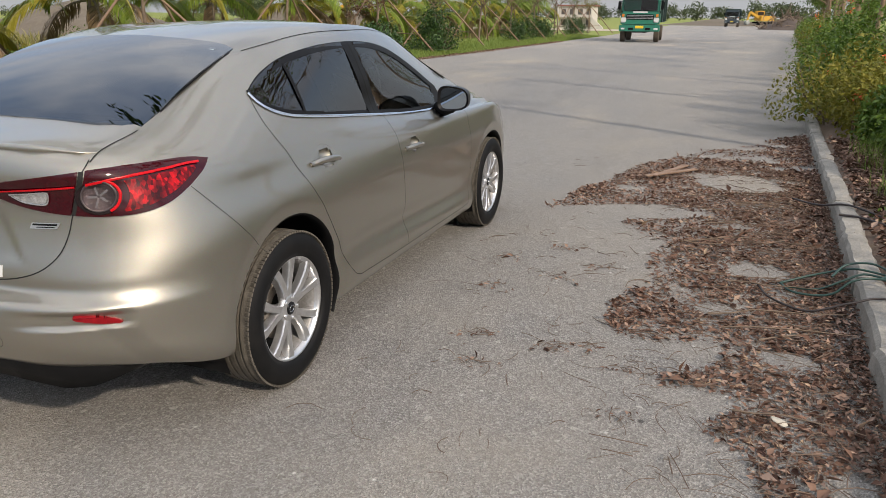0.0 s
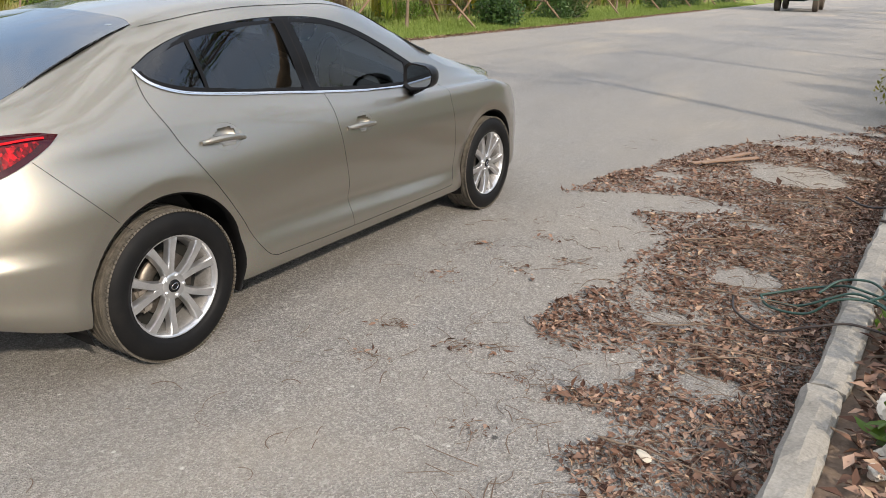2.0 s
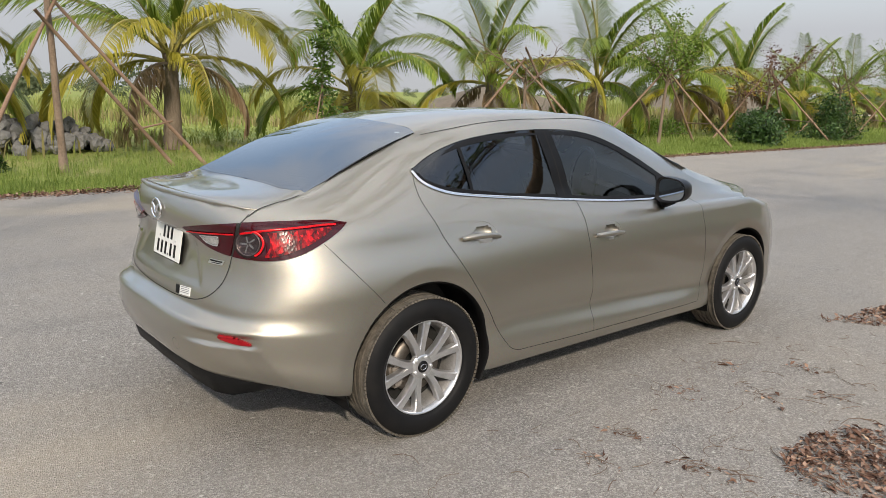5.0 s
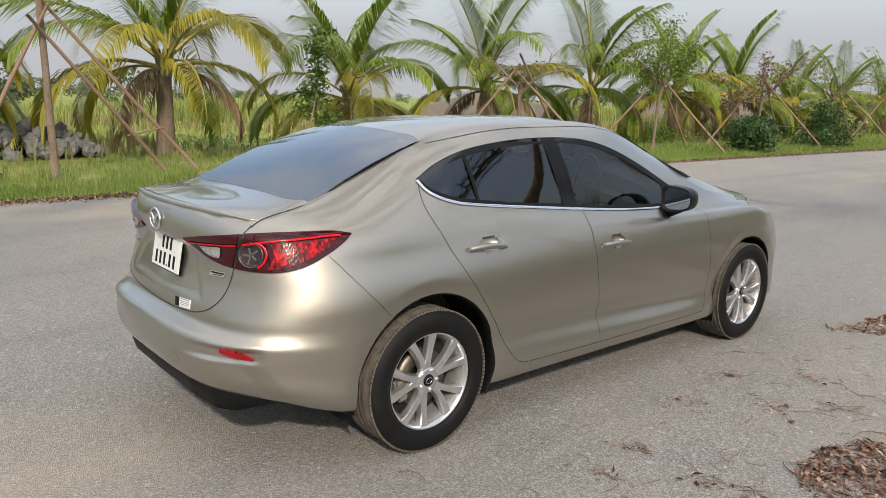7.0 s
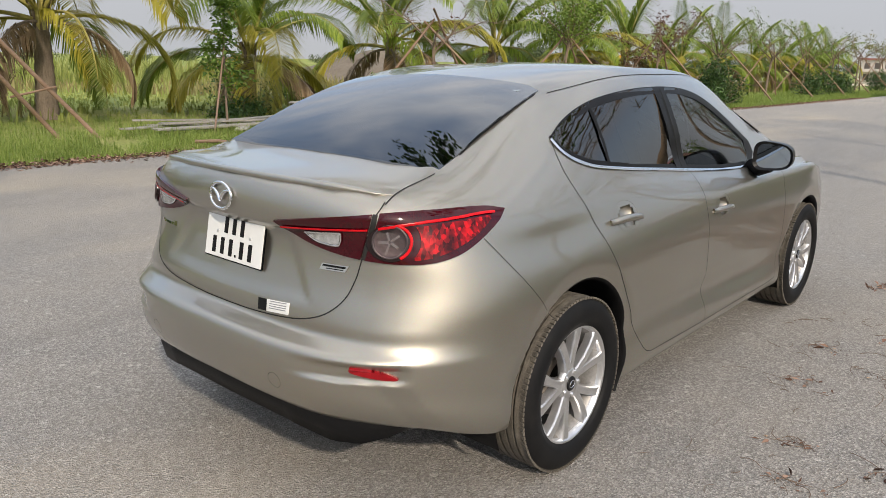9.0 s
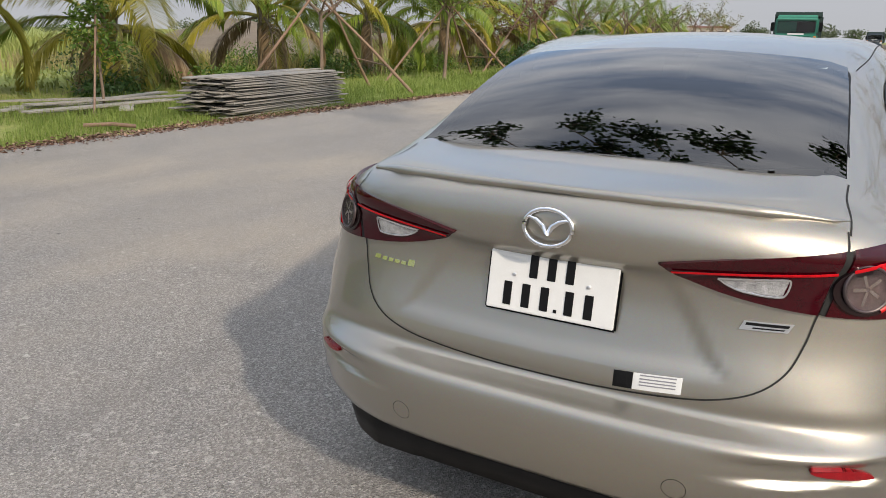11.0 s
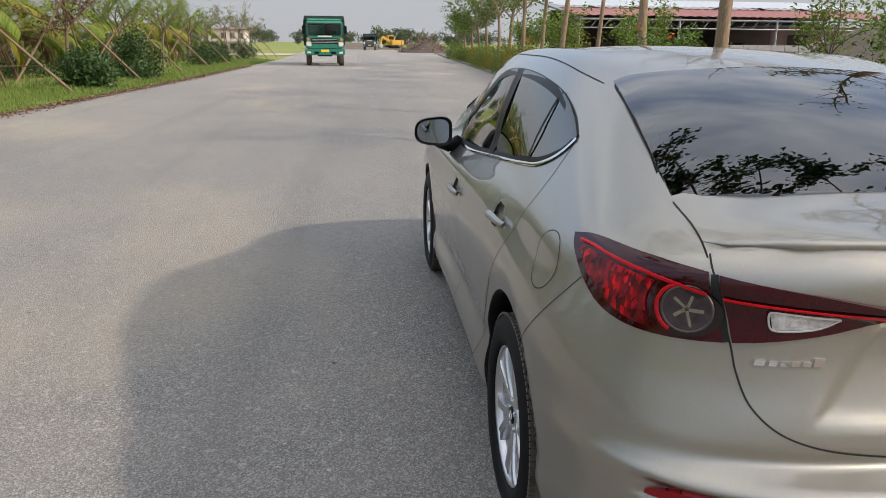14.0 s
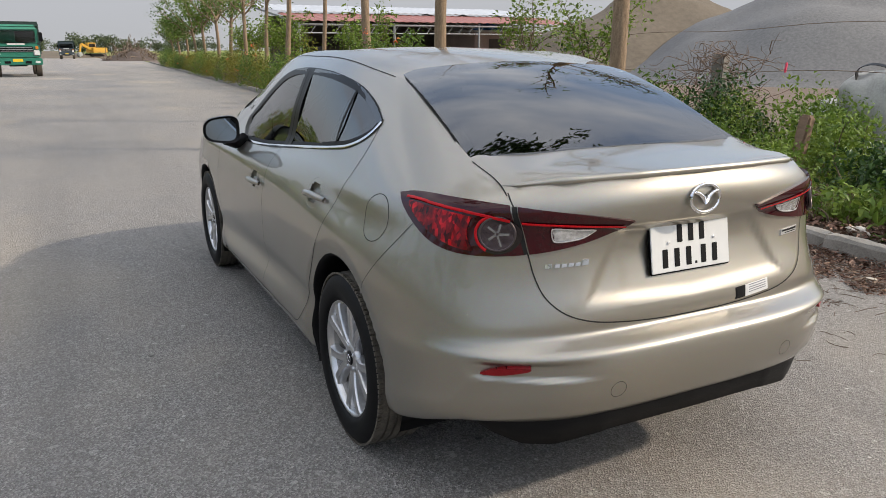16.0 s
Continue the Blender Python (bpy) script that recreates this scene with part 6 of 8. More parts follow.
def build_kerbside_things():
    r = np.random.default_rng(31)
    white = plain("chalky_stone", (0.62, 0.56, 0.48), 0.9, vary=0.2, bump=0.5)
    for k, (x, y, sx, sy, sz) in enumerate(((3.47, 0.92, 0.045, 0.10, 0.05), (3.49, 0.62, 0.05, 0.07, 0.045), (3.46, 0.50, 0.03, 0.04, 0.03), (4.02, 2.62, 0.10, 0.06, 0.05), (3.72, 0.28, 0.05, 0.03, 0.02), (3.56, 0.72, 0.03, 0.03, 0.025))):
        bm = rock_mesh(k, sx * 0.8, sy * 0.8, sz * 0.8, 0.6, 3)
        bm.transform(Matrix.Translation((x, y, 0.115 + sz * 0.4)))
        tagged(part("rubble_stone", bm, white), "chalky pale lump of rubble in the bed", "stone", "rubble in the bed")
    hose = plain("green_hose", (0.018, 0.052, 0.042), 0.45, vary=0.3)
    wire = plain("dark_cable", (0.030, 0.022, 0.020), 0.6, vary=0.3)
    loops = [
        [(2.86, 2.02, 0.035), (3.02, 2.10, 0.075), (3.17, 2.12, 0.12), (3.26, 2.06, 0.155), (3.42, 1.98, 0.15), (3.62, 1.80, 0.13), (3.78, 1.60, 0.13)],
        [(2.90, 1.98, 0.03), (3.05, 1.94, 0.05), (3.17, 1.96, 0.11), (3.28, 1.98, 0.155), (3.45, 1.84, 0.15), (3.66, 1.60, 0.13), (3.70, 1.36, 0.13)],
        [(2.86, 2.02, 0.035), (2.92, 1.90, 0.03), (3.10, 1.84, 0.06), (3.20, 1.86, 0.145), (3.34, 1.90, 0.16), (3.55, 1.74, 0.14), (3.86, 1.78, 0.13)],
        [(3.12, 2.04, 0.10), (3.20, 2.14, 0.15), (3.32, 2.15, 0.17), (3.40, 2.04, 0.16), (3.34, 1.90, 0.16)]]
    for path in loops:
        v, f = tube(along(path, 40), 0.0065, 8)
        tagged(link("garden_hose", v, f, hose, smooth=True), "dark green garden hose looped over the kerb", "hose", "hose loops over the kerb")
    for path, rad in (([(2.74, 1.95, 0.03), (2.80, 1.72, 0.04), (2.98, 1.56, 0.05), (3.16, 1.56, 0.12), (3.30, 1.60, 0.15), (3.6, 1.52, 0.14)], 0.006),
                      ([(3.05, 4.3, 0.05), (3.22, 3.9, 0.10), (3.40, 3.75, 0.15), (3.75, 3.2, 0.14), (4.2, 2.9, 0.14)], 0.008),
                      ([(3.30, 3.45, 0.14), (3.45, 3.35, 0.15), (3.9, 2.7, 0.14), (4.3, 2.2, 0.14)], 0.009)):
        v, f = tube(along(path, 40), rad, 7)
        tagged(link("dark_cable", v, f, wire, smooth=True), "dark cable trailing over the kerb into the bed", "cable", "cables over the kerb")


build_kerbside_things()


# ---- hedge of shrubs behind the kerb ----
def shrub(name, at, size, count, leaf, mat, seed, label, simple=True, stems=7, flowers=0, group=""):
    """A shrub: stems from the ground and leaves over an uneven, gappy outline."""
    r = np.random.default_rng(seed)
    ob = empty(name, at)
    wood = Pile()
    tips = []
    for k in range(stems):
        a = 2 * math.pi * k / stems + r.uniform(-0.4, 0.4)
        path, rad, d = limb(r, (0.12 * math.cos(a), 0.12 * math.sin(a), -0.04), (math.cos(a) * size[0], math.sin(a) * size[1], size[2] * r.uniform(0.8, 1.6)), max(size) * r.uniform(0.6, 0.95), 0.014, 0.004, 0.4, 6)
        wood.add(*tube(path, rad, 5))
        tips += path[1:]
    tagged(wood.link("stem", BARK, ob, smooth=True), kind="stuff")
    lumps = r.normal(size=(14, 3))
    lumps = unit(lumps) * r.uniform(0.35, 0.8, (14, 1))
    lumps[:, 2] = np.abs(lumps[:, 2])
    pick = lumps[r.integers(0, 14, count)] + unit(r.normal(size=(count, 3))) * (r.uniform(0.05, 1, (count, 1)) ** 0.4) * 0.42
    face = pick * 0.5 + r.normal(size=(count, 3)) * 0.75 + np.array([0, 0, 0.5])
    at3 = pick * np.array(size) + np.array([0, 0, size[2] * 0.12])
    at3[:, 2] = np.abs(at3[:, 2]) + 0.02
    L = leaf * r.uniform(0.55, 1.25, count)
    v, f = (simple_leaves if simple else leaves)(r, at3, face, L, L * 0.48)
    fast_mesh("leaves", v, f, mat, ob)
    for k in range(flowers):
        q = at3[r.integers(0, count)] * 1.04
        n, big = 20, 1.0 if at[1] < 14 else 1.4
        fl = q + r.normal(size=(n, 3)) * 0.026 * big
        v, f = simple_leaves(r, fl, r.normal(size=(n, 3)) + np.array([0, 0, 1]), 0.036 * big, 0.028 * big)
        tagged(fast_mesh("flower", v, f, FLOWER, ob, "orange-red flower head"), kind="stuff")
    return tagged(ob, label, "shrub", group)


def build_hedge():
    r = np.random.default_rng(41)
    y, k = 4.1, 0
    while y < 75:
        near = y < 14
        low = y < 7.6
        size = (r.uniform(0.40, 0.60), r.uniform(0.5, 0.75), r.uniform(0.50, 0.75)) if low else (r.uniform(0.55, 0.9), r.uniform(0.65, 1.0), r.uniform(0.95, 1.60))
        mat = (LEAF_GREEN, LEAF_LIGHT, LEAF_YELLOW, LEAF_YELLOW, LEAF_GREEN)[r.integers(0, 5)] if k > 1 else LEAF_GREEN
        x = float(KERB(y)) + (r.uniform(0.85, 1.15) if low else r.uniform(0.15, 0.65))
        bloom = k % 2 == 0 and not low
        shrub("hedge_shrub", (x, y, 0.1), size, 3000 if near else 1500, 0.075 if near else 0.085, mat, 100 + k, "dense green shrub with orange-red flowers behind the kerb" if bloom else "dense green shrub in the row behind the kerb", not near, 7, (4 if near else 2) if bloom else 0, "hedge shrubs behind the kerb")
        if y < 46:
            shrub("hedge_shrub", (x + r.uniform(0.8, 1.4), y + 0.4, 0.08), (0.8, 0.9, r.uniform(0.8, 1.45)), 1900 if near else 1100, 0.075, (LEAF_DARK, LEAF_GREEN, LEAF_YELLOW)[k % 3], 300 + k, "dense green shrub in the row behind the kerb", True, 6, 0, "hedge shrubs behind the kerb")
        y += r.uniform(0.9, 1.2) if near else r.uniform(1.4, 2.0)
        k += 1
    # low weeds and ferny plants by the bare stretch of kerb
    for k, (x, y, s, c, L, m) in enumerate(((3.62, 1.62, 0.26, 90, 0.10, LEAF_GREEN), (3.58, 0.72, 0.22, 60, 0.12, LEAF_GREEN), (3.72, 1.25, 0.30, 110, 0.10, LEAF_LIGHT), (4.05, 1.0, 0.4, 200, 0.09, LEAF_GREEN), (3.9, 2.0, 0.36, 170, 0.09, LEAF_LIGHT), (4.3, 2.6, 0.5, 420, 0.09, LEAF_GREEN), (4.7, 1.6, 0.6, 600, 0.10, LEAF_GREEN), (4.6, 0.4, 0.5, 420, 0.09, LEAF_LIGHT), (4.4, 3.4, 0.55, 700, 0.08, LEAF_GREEN), (5.4, 2.6, 0.8, 900, 0.10, LEAF_LIGHT), (5.3, 0.9, 0.7, 700, 0.10, LEAF_GREEN), (5.6, 4.2, 0.8, 1000, 0.09, LEAF_LIGHT), (3.95, 3.5, 0.42, 420, 0.075, LEAF_GREEN), (6.3, 3.4, 0.9, 1000, 0.11, LEAF_GREEN), (6.4, 1.6, 0.9, 900, 0.11, LEAF_GREEN))):
        far = x > 4.2
        shrub("weed_plant", (x, y, 0.1), (s, s, s * (0.95 if far else 1.15)), int(c * 3.2) if far else int(c * 1.3), L * (0.62 if far else 0.85), (LEAF_GREEN, LEAF_LIGHT, LEAF_DARK, m)[k % 4] if far else m, 500 + k, "leafy green weed growing behind the kerb", False, 6, 0, "weeds behind the kerb")
    # grass along the bed
    n = 15000
    y = np.r_[r.uniform(-0.8, 1.3, n // 2), r.uniform(0.0, 7.0, n - n // 2)]
    at = np.column_stack([KERB(y) + 0.30 + r.gamma(2.0, 0.45, n), y, np.full(n, 0.09)])
    nn = np.array([noise.noise((a * 1.3, b * 1.3, 9.0)) for a, b in at[:, :2]])
    at = at[nn > -0.05]
    v, f = blades(r, at, r.uniform(0.10, 0.34, len(at)), 0.006, r.uniform(0.1, 0.8, len(at)))
    tagged(fast_mesh("bed_grass", v, f, GRASS), "uneven green grass tufts in the planting bed", "grass", kind="stuff")


build_hedge()

# ---- street trees on the right, stripped trunks with high crowns ----
for k, (x, y, rr, h) in enumerate(((5.25, 5.95, 0.125, 5.2), (5.2, 11.3, 0.13, 5.6), (5.45, 15.75, 0.115, 5.2), (5.7, 20.3, 0.07, 4.0), (5.6, 24.0, 0.10, 4.2), (6.0, 28.6, 0.09, 3.6), (6.2, 33.0, 0.10, 3.4), (6.6, 38.2, 0.10, 3.2), (7.0, 43.5, 0.11, 3.2), (7.4, 50.0, 0.11, 3.0), (8.0, 57.0, 0.11, 2.8), (8.6, 65.0, 0.12, 2.6), (9.2, 74.0, 0.12, 2.5), (10.2, 85.0, 0.12, 2.5))):
    grow_tree("street_tree", (x, y, 0.05), 8, rr, h, (1.6 if y < 8 else 3.3 if y < 17 else 1.7, 2.4), LEAF_GREEN if k % 3 else LEAF_LIGHT, BARK_PALE, 1100 if y < 8 else 420 if y < 22 else 700 if y < 45 else 1700, 0.095 if y < 22 else 0.17 if y < 45 else 0.20, "roadside tree with a bare tan trunk and high crown", 700 + k, (0.02, 0.0), 10 if y < 17 else 6, True, "street trees behind the hedge", 0.55 if y < 17 else 0.9, (-0.25, -0.1) if y < 17 else (0, 0), 0.16 if y < 17 else 0.4)
for k, (x, y, aim, reach) in enumerate(((6.4, -26.0, (0.0, 0.0), 5.0), (6.2, -34.0, (0.0, 0.0), 5.0))):
    grow_tree("street_tree", (x, y, 0.05), 9, 0.15, 4.9, (reach, 2.6), LEAF_DARK, BARK_PALE, 1200, 0.20, "roadside tree with a tan trunk and wide crown", 761 + k, (-0.04, 0.02), 9, False, "street trees behind the hedge", 0.50, aim)


def spreading_tree():
    """A tall old tree whose long limbs reach over the road; its leaves stand in tufts at the ends."""
    r = np.random.default_rng(765)
    tree = empty("spreading_tree", (6.9, -11.4, 0.05))
    wood = Pile()
    path, rad, _ = limb(r, (0, 0, 0), (-0.10, 0.14, 1), 6.2, 0.27, 0.19, 0.10, 8)
    wood.add(*tube(path, rad, 12))
    top, P, F = path[-1], [], []
    for k in range(13):
        goal = Vector((-15.2 + 14.6 * (k + r.uniform(0.25, 0.75)) / 13, 14.35 + r.uniform(-0.45, 0.55) + (1.5 if k in (4, 7, 10) else 0.5 if k % 2 else 0.0), r.uniform(8.8, 9.8)))
        mid = top.lerp(goal, 0.5) + Vector((r.normal() * 0.6, r.normal() * 0.6, 0.9))
        lp = [Vector(q) for q in along([top, mid, goal], 12)]
        wood.add(*tube(lp, list(np.linspace(0.055, 0.012, 12)), 6))
        for q in range(9, 12):
            for _ in range(5):
                tp, tr, td = limb(r, lp[q], Vector(r.normal(size=3)) * 0.8 + (goal - top).normalized() * 0.5 + Vector((0, 0.5, 0.1)), r.uniform(0.4, 1.0), 0.016, 0.004, 0.5, 5)
                wood.add(*tube(tp, tr, 4, False))
                for s in tp[2:]:
                    n = int(r.integers(12, 20))
                    P.append(np.array(s) + r.normal(size=(n, 3)) * 0.11)
    wood.link("trunk", BARK_PALE, tree, smooth=True)
    P = np.concatenate(P)
    n = len(P)
    L = r.uniform(0.10, 0.17, n)
    fast_mesh("crown", *leaves(r, P, r.normal(size=(n, 3)) * 0.7 + np.array([0, 0, 0.9]), L, L * 0.55), LEAF_DARK, tree)
    tagged(tree, "tall spreading tree with long limbs reaching over the road", "tree", "street trees behind the hedge")


spreading_tree()


for k, (x, y, h) in enumerate(((7.0, 8.6, 1.1), (8.2, 12.6, 1.3), (6.4, 18.0, 1.2), (7.4, 22.0, 1.4), (6.6, 26.5, 1.4), (7.0, 31.0, 1.4), (7.6, 36.0, 1.5), (7.9, 41.0, 1.5))):
    grow_tree("young_tree", (x, y, 0.0), 3, 0.035, h, (0.8, 1.4), LEAF_LIGHT, BARK, 900, 0.085 + 0.002 * y, "slim young tree with light green leaves", 790 + k, (0, 0), 6, True, "young trees behind the hedge", 1.6)


# ---- the left verge: grass, palms, staked trees, bushes ----
def build_verge():
    r = np.random.default_rng(51)
    n = 120000
    y = -4 + 66 * r.uniform(0, 1, n) ** 1.5
    w = r.gamma(1.5, 1.3, n)
    x = EDGE(y) - 0.05 - np.minimum(w, 6.5)
    keep = np.array([noise.noise((a * 0.9, b * 0.9, 3.0)) for a, b in zip(x, y)]) > -0.28 + 0.5 * (w < 0.25)
    at = np.column_stack([x, y, np.full(n, -0.05)])[keep]
    v, f = blades(r, at, r.uniform(0.05, 0.23, len(at)) * np.clip(0.45 + w[keep] / 2.2, 0.4, 1.25), np.where(y[keep] > 20, 0.018, 0.008), r.uniform(0.1, 0.9, len(at)))
    tagged(fast_mesh("verge_grass", v, f, GRASS), "uneven green grass on the verge along the road", "grass", kind="stuff")
    n = 26000
    y = r.uniform(-8, 70, n)
    x = -14 - r.gamma(2.0, 8.0, n)
    nn = np.array([noise.noise((a * 0.16, b * 0.16, 5.0)) for a, b in zip(x, y)])
    tall = np.clip(0.35 + 0.9 * nn, 0.12, 1.0)
    at = np.column_stack([x, y, np.full(n, -0.06)])
    v, f = blades(r, at, tall * r.uniform(0.6, 1.3, n), 0.035 + 0.0012 * np.abs(x), r.uniform(0.1, 0.6, n))
    pick = nn > 0.10
    k = len(at)
    tri = f.reshape(3, k, 3)
    fast = lambda m: tri[:, m].reshape(-1, 3)
    tagged(fast_mesh("meadow_grass", v, fast(~pick), MEADOW), "tall green meadow grass behind the palms", "grass", kind="stuff")
    tagged(fast_mesh("dry_meadow_grass", v, fast(pick), STRAW), "tall straw-coloured meadow grass behind the palms", "grass", kind="stuff")
    # a belt of reeds and thicket that closes the meadow
    n = 15000
    y = r.uniform(-25, 110, n)
    x = -34 - r.gamma(2.0, 3.5, n)
    nn = np.array([noise.noise((a * 0.11, b * 0.11, 8.0)) for a, b in zip(x, y)])
    at = np.column_stack([x, y, np.full(n, -0.06)])
    v, f = blades(r, at, np.clip(1.0 + 1.3 * nn, 0.35, 2.1) * r.uniform(0.6, 1.15, n), 0.09, r.uniform(0.1, 0.5, n))
    tagged(fast_mesh("reed_belt", v, f, MEADOW), "belt of tall green reeds far behind the palms", "reeds", kind="stuff")
    # a seam of dead leaves and grit at the road's edge
    n = 16000
    y = -3 + 48 * r.uniform(0, 1, n) ** 1.4
    at = np.column_stack([EDGE(y) + r.normal(-0.02, 0.15, n), y, np.full(n, 0.008)])
    L = r.uniform(0.03, 0.08, n)
    v, f = simple_leaves(r, at, r.normal(size=(n, 3)) * 0.4 + np.array([0, 0, 1.0]), L, L * 0.5)
    tagged(fast_mesh("edge_litter", v, f, LITTER), "thin line of dead leaves at the road's far edge", "leaf litter", kind="stuff")


build_verge()


def frond_mesh(seed, length, rise, sag, mat, dry=False, pairs=92):
    """One palm frond: a bowed midrib with hanging leaflets. It starts at the origin and grows along +x."""
    r = np.random.default_rng(seed)
    steps = 24
    path, p, ang = [], Vector((0, 0, 0)), rise
    for k in range(steps + 1):
        path.append(p.copy())
        ang -= sag / steps * (0.5 + 1.2 * k / steps)
        p = p + Vector((math.cos(ang), 0.04 * math.sin(k * 0.3 + seed), math.sin(ang))) * (length / steps)
    sv, sf = tube(path, list(np.linspace(0.030, 0.005, steps + 1)), 5, False)
    P = np.array([tuple(q) for q in path])
    v, f = [], []
    for k in range(pairs):
        s = 0.16 + 0.84 * (k + 0.5) / pairs
        i = s * steps
        a = np.array([np.interp(i, np.arange(steps + 1), P[:, c]) for c in range(3)])
        d = P[min(int(i) + 1, steps)] - P[int(i)]
        d = d / (np.linalg.norm(d) + 1e-9)
        L = length * 0.26 * (0.45 + 0.75 * math.sin(math.pi * min(1, 0.18 + 0.78 * s))) * r.uniform(0.85, 1.12)
        for side in (1, -1):
            if r.uniform() < (0.25 if dry else 0.04):
                continue
            out = np.array([0, side, 0.0])
            hang = r.uniform(0.35, 0.75) if not dry else r.uniform(1.2, 2.2)
            d1 = d * 0.75 + out * 0.8 + np.array([0, 0, 0.18 - 0.3 * hang])
            d2 = d * 0.65 + out * 0.45 - np.array([0, 0, hang * 1.25])
            d1, d2 = d1 / np.linalg.norm(d1), d2 / np.linalg.norm(d2)
            wv = np.cross(d1, [0, 0, 1.0])
            wv = wv / (np.linalg.norm(wv) + 1e-9) * 0.0125
            b = a + d1 * L * 0.5
            c = b + d2 * L * 0.5
            n = len(v)
            v += [a - wv * 0.5, a + wv * 0.5, b - wv, b + wv, c]
            f += [(n, n + 1, n + 3), (n, n + 3, n + 2), (n + 2, n + 3, n + 4)]
    nb = len(v)
    me = bpy.data.meshes.new("frond")
    me.from_pydata([tuple(q) for q in v] + [tuple(q) for q in sv], [], f + [tuple(nb + i for i in q) for q in sf])
    me.materials.append(mat)
    me.materials.append(FROND_STEM if not dry else BARK_PALM)
    me.polygons.foreach_set("material_index", [0] * len(f) + [1] * len(sf))
    me.update()
    return me


FRONDS = {
    "up": [frond_mesh(1, 2.7, radians(82), 0.75, FROND_GREEN), frond_mesh(2, 2.5, radians(70), 0.9, FROND_GREEN)],
    "out": [frond_mesh(3, 2.9, radians(52), 1.5, FROND_GREEN), frond_mesh(4, 2.7, radians(40), 1.5, FROND_GREEN), frond_mesh(5, 2.6, radians(45), 1.8, FROND_YELLOW)],
    "low": [frond_mesh(6, 2.4, radians(20), 1.7, FROND_GREEN), frond_mesh(7, 2.2, radians(15), 1.9, FROND_YELLOW)],
    "dry": [frond_mesh(8, 1.9, radians(-5), 1.5, FROND_DRY, True), frond_mesh(9, 1.8, radians(5), 1.7, FROND_DRY, True)],
}


def palm(at, crown, size, seed, yellow=0.3):
    r = np.random.default_rng(seed)
    ob = tagged(empty("coconut_palm", at), "young coconut palm with arching green and yellowing fronds", "palm", "palms beyond the verge")
    path = [(0, 0, -0.1), (0.02, 0, 0.25 * crown), (0.04 * r.normal(), 0.03, 0.6 * crown), (0.08 * r.normal(), 0.05, crown)]
    p = along(path, 22)
    rad = [0.25 * size * (1 - 0.42 * k / 21) * (1.0 + 0.07 * (k % 2)) for k in range(22)]
    v, f = tube(p, rad, 14)
    link("trunk", v, f, BARK_PALM, ob, smooth=True)
    top = p[-1]
    kinds = ["up"] * 5 + ["out"] * 6 + ["low"] * 5 + ["dry"] * 3
    for k, kind in enumerate(kinds):
        opts = FRONDS[kind]
        me = opts[int(r.integers(0, len(opts)))]
        if kind == "out" and r.uniform() > yellow + 0.2:
            me = opts[int(r.integers(0, 2))]
        fr = new("frond", me)
        fr.parent = ob
        a = k * 137.5 + r.uniform(-20, 20)
        sc = 1.80 * size * r.uniform(0.85, 1.1)
        fr.matrix_basis = Matrix.Translation((top[0], top[1], top[2] - 0.05 - (0.12 if kind in ("low", "dry") else 0))) @ Matrix.Rotation(radians(a), 4, "Z") @ Matrix.Rotation(radians(r.uniform(-8, 8)), 4, "Y") @ Matrix.Scale(sc, 4)
    for k in range(9):                     # old leaf bases round the head
        a = 2 * math.pi * k / 9
        v, f = tube([(top[0] + 0.10 * math.cos(a), top[1] + 0.10 * math.sin(a), top[2] - 0.35), (top[0] + 0.17 * size * math.cos(a), top[1] + 0.17 * size * math.sin(a), top[2] + 0.05), (top[0] + 0.30 * size * math.cos(a), top[1] + 0.30 * size * math.sin(a), top[2] + 0.32)], [0.07, 0.05, 0.025], 6)
        link("leaf_base", v, f, BARK_PALM if k % 2 else FROND_STEM, ob, smooth=True)


for k, (x, y, c, s) in enumerate(((-16.4, -1.2, 2.2, 1.0), (-16.2, -7.0, 2.1, 1.0), (-16.3, 5.1, 2.35, 1.0), (-16.4, 10.7, 1.6, 0.95), (-16.2, 16.2, 2.05, 0.92), (-16.2, 21.9, 2.05, 1.0), (-16.0, 27.4, 2.1, 0.85), (-16.2, 33.0, 1.9, 0.88),
                                  (-16.0, 38.9, 1.5, 0.75), (-16.1, 44.6, 1.7, 0.75), (-16.0, 50.6, 1.6, 0.75), (-16.0, 56.5, 1.6, 0.8), (-16.2, 62.5, 1.7, 0.8), (-16.3, 69.0, 1.7, 0.85), (-23.0, 41.0, 1.7, 0.7), (-24.0, 54.0, 1.8, 0.8))):
    palm((x, y, -0.05), c, s, 900 + k, 0.75 if 20 < y < 35 else 0.6)


def tripod(at, top_z, seed, feet):
    """Props of rough poles tied round a young tree."""
    r = np.random.default_rng(seed)
    ob = tagged(empty("tree_props", at), "rough wooden poles propping up a young tree", "tree props", "props round the verge trees")
    tops = []
    for k, (fx, fy) in enumerate(feet):
        top = Vector((0.12 * r.normal(), 0.10 * r.normal(), top_z + r.uniform(-0.1, 0.35)))
        foot = Vector((fx, fy, -0.03))
        mid = (top + foot) / 2 + Vector(r.normal(size=3)) * 0.03
        v, f = tube(along([foot, mid, top + (top - foot).normalized() * 0.25], 8), list(np.linspace(0.043, 0.030, 8)), 7)
        link("pole", v, f, STAKE, ob, smooth=True)
        tops.append((foot, top))
    for a, b, s in ((0, 1, 0.30), (1, 2, 0.36)):
        if b < len(tops) and (tops[a][0] - tops[b][0]).length < 3.6:
            p, q = tops[a][0].lerp(tops[a][1], s), tops[b][0].lerp(tops[b][1], s)
            e = (q - p).normalized() * 0.12
            v, f = tube([p - e, q + e], 0.022, 6)
            link("cross_bar", v, f, STAKE, ob, smooth=True)
    return ob


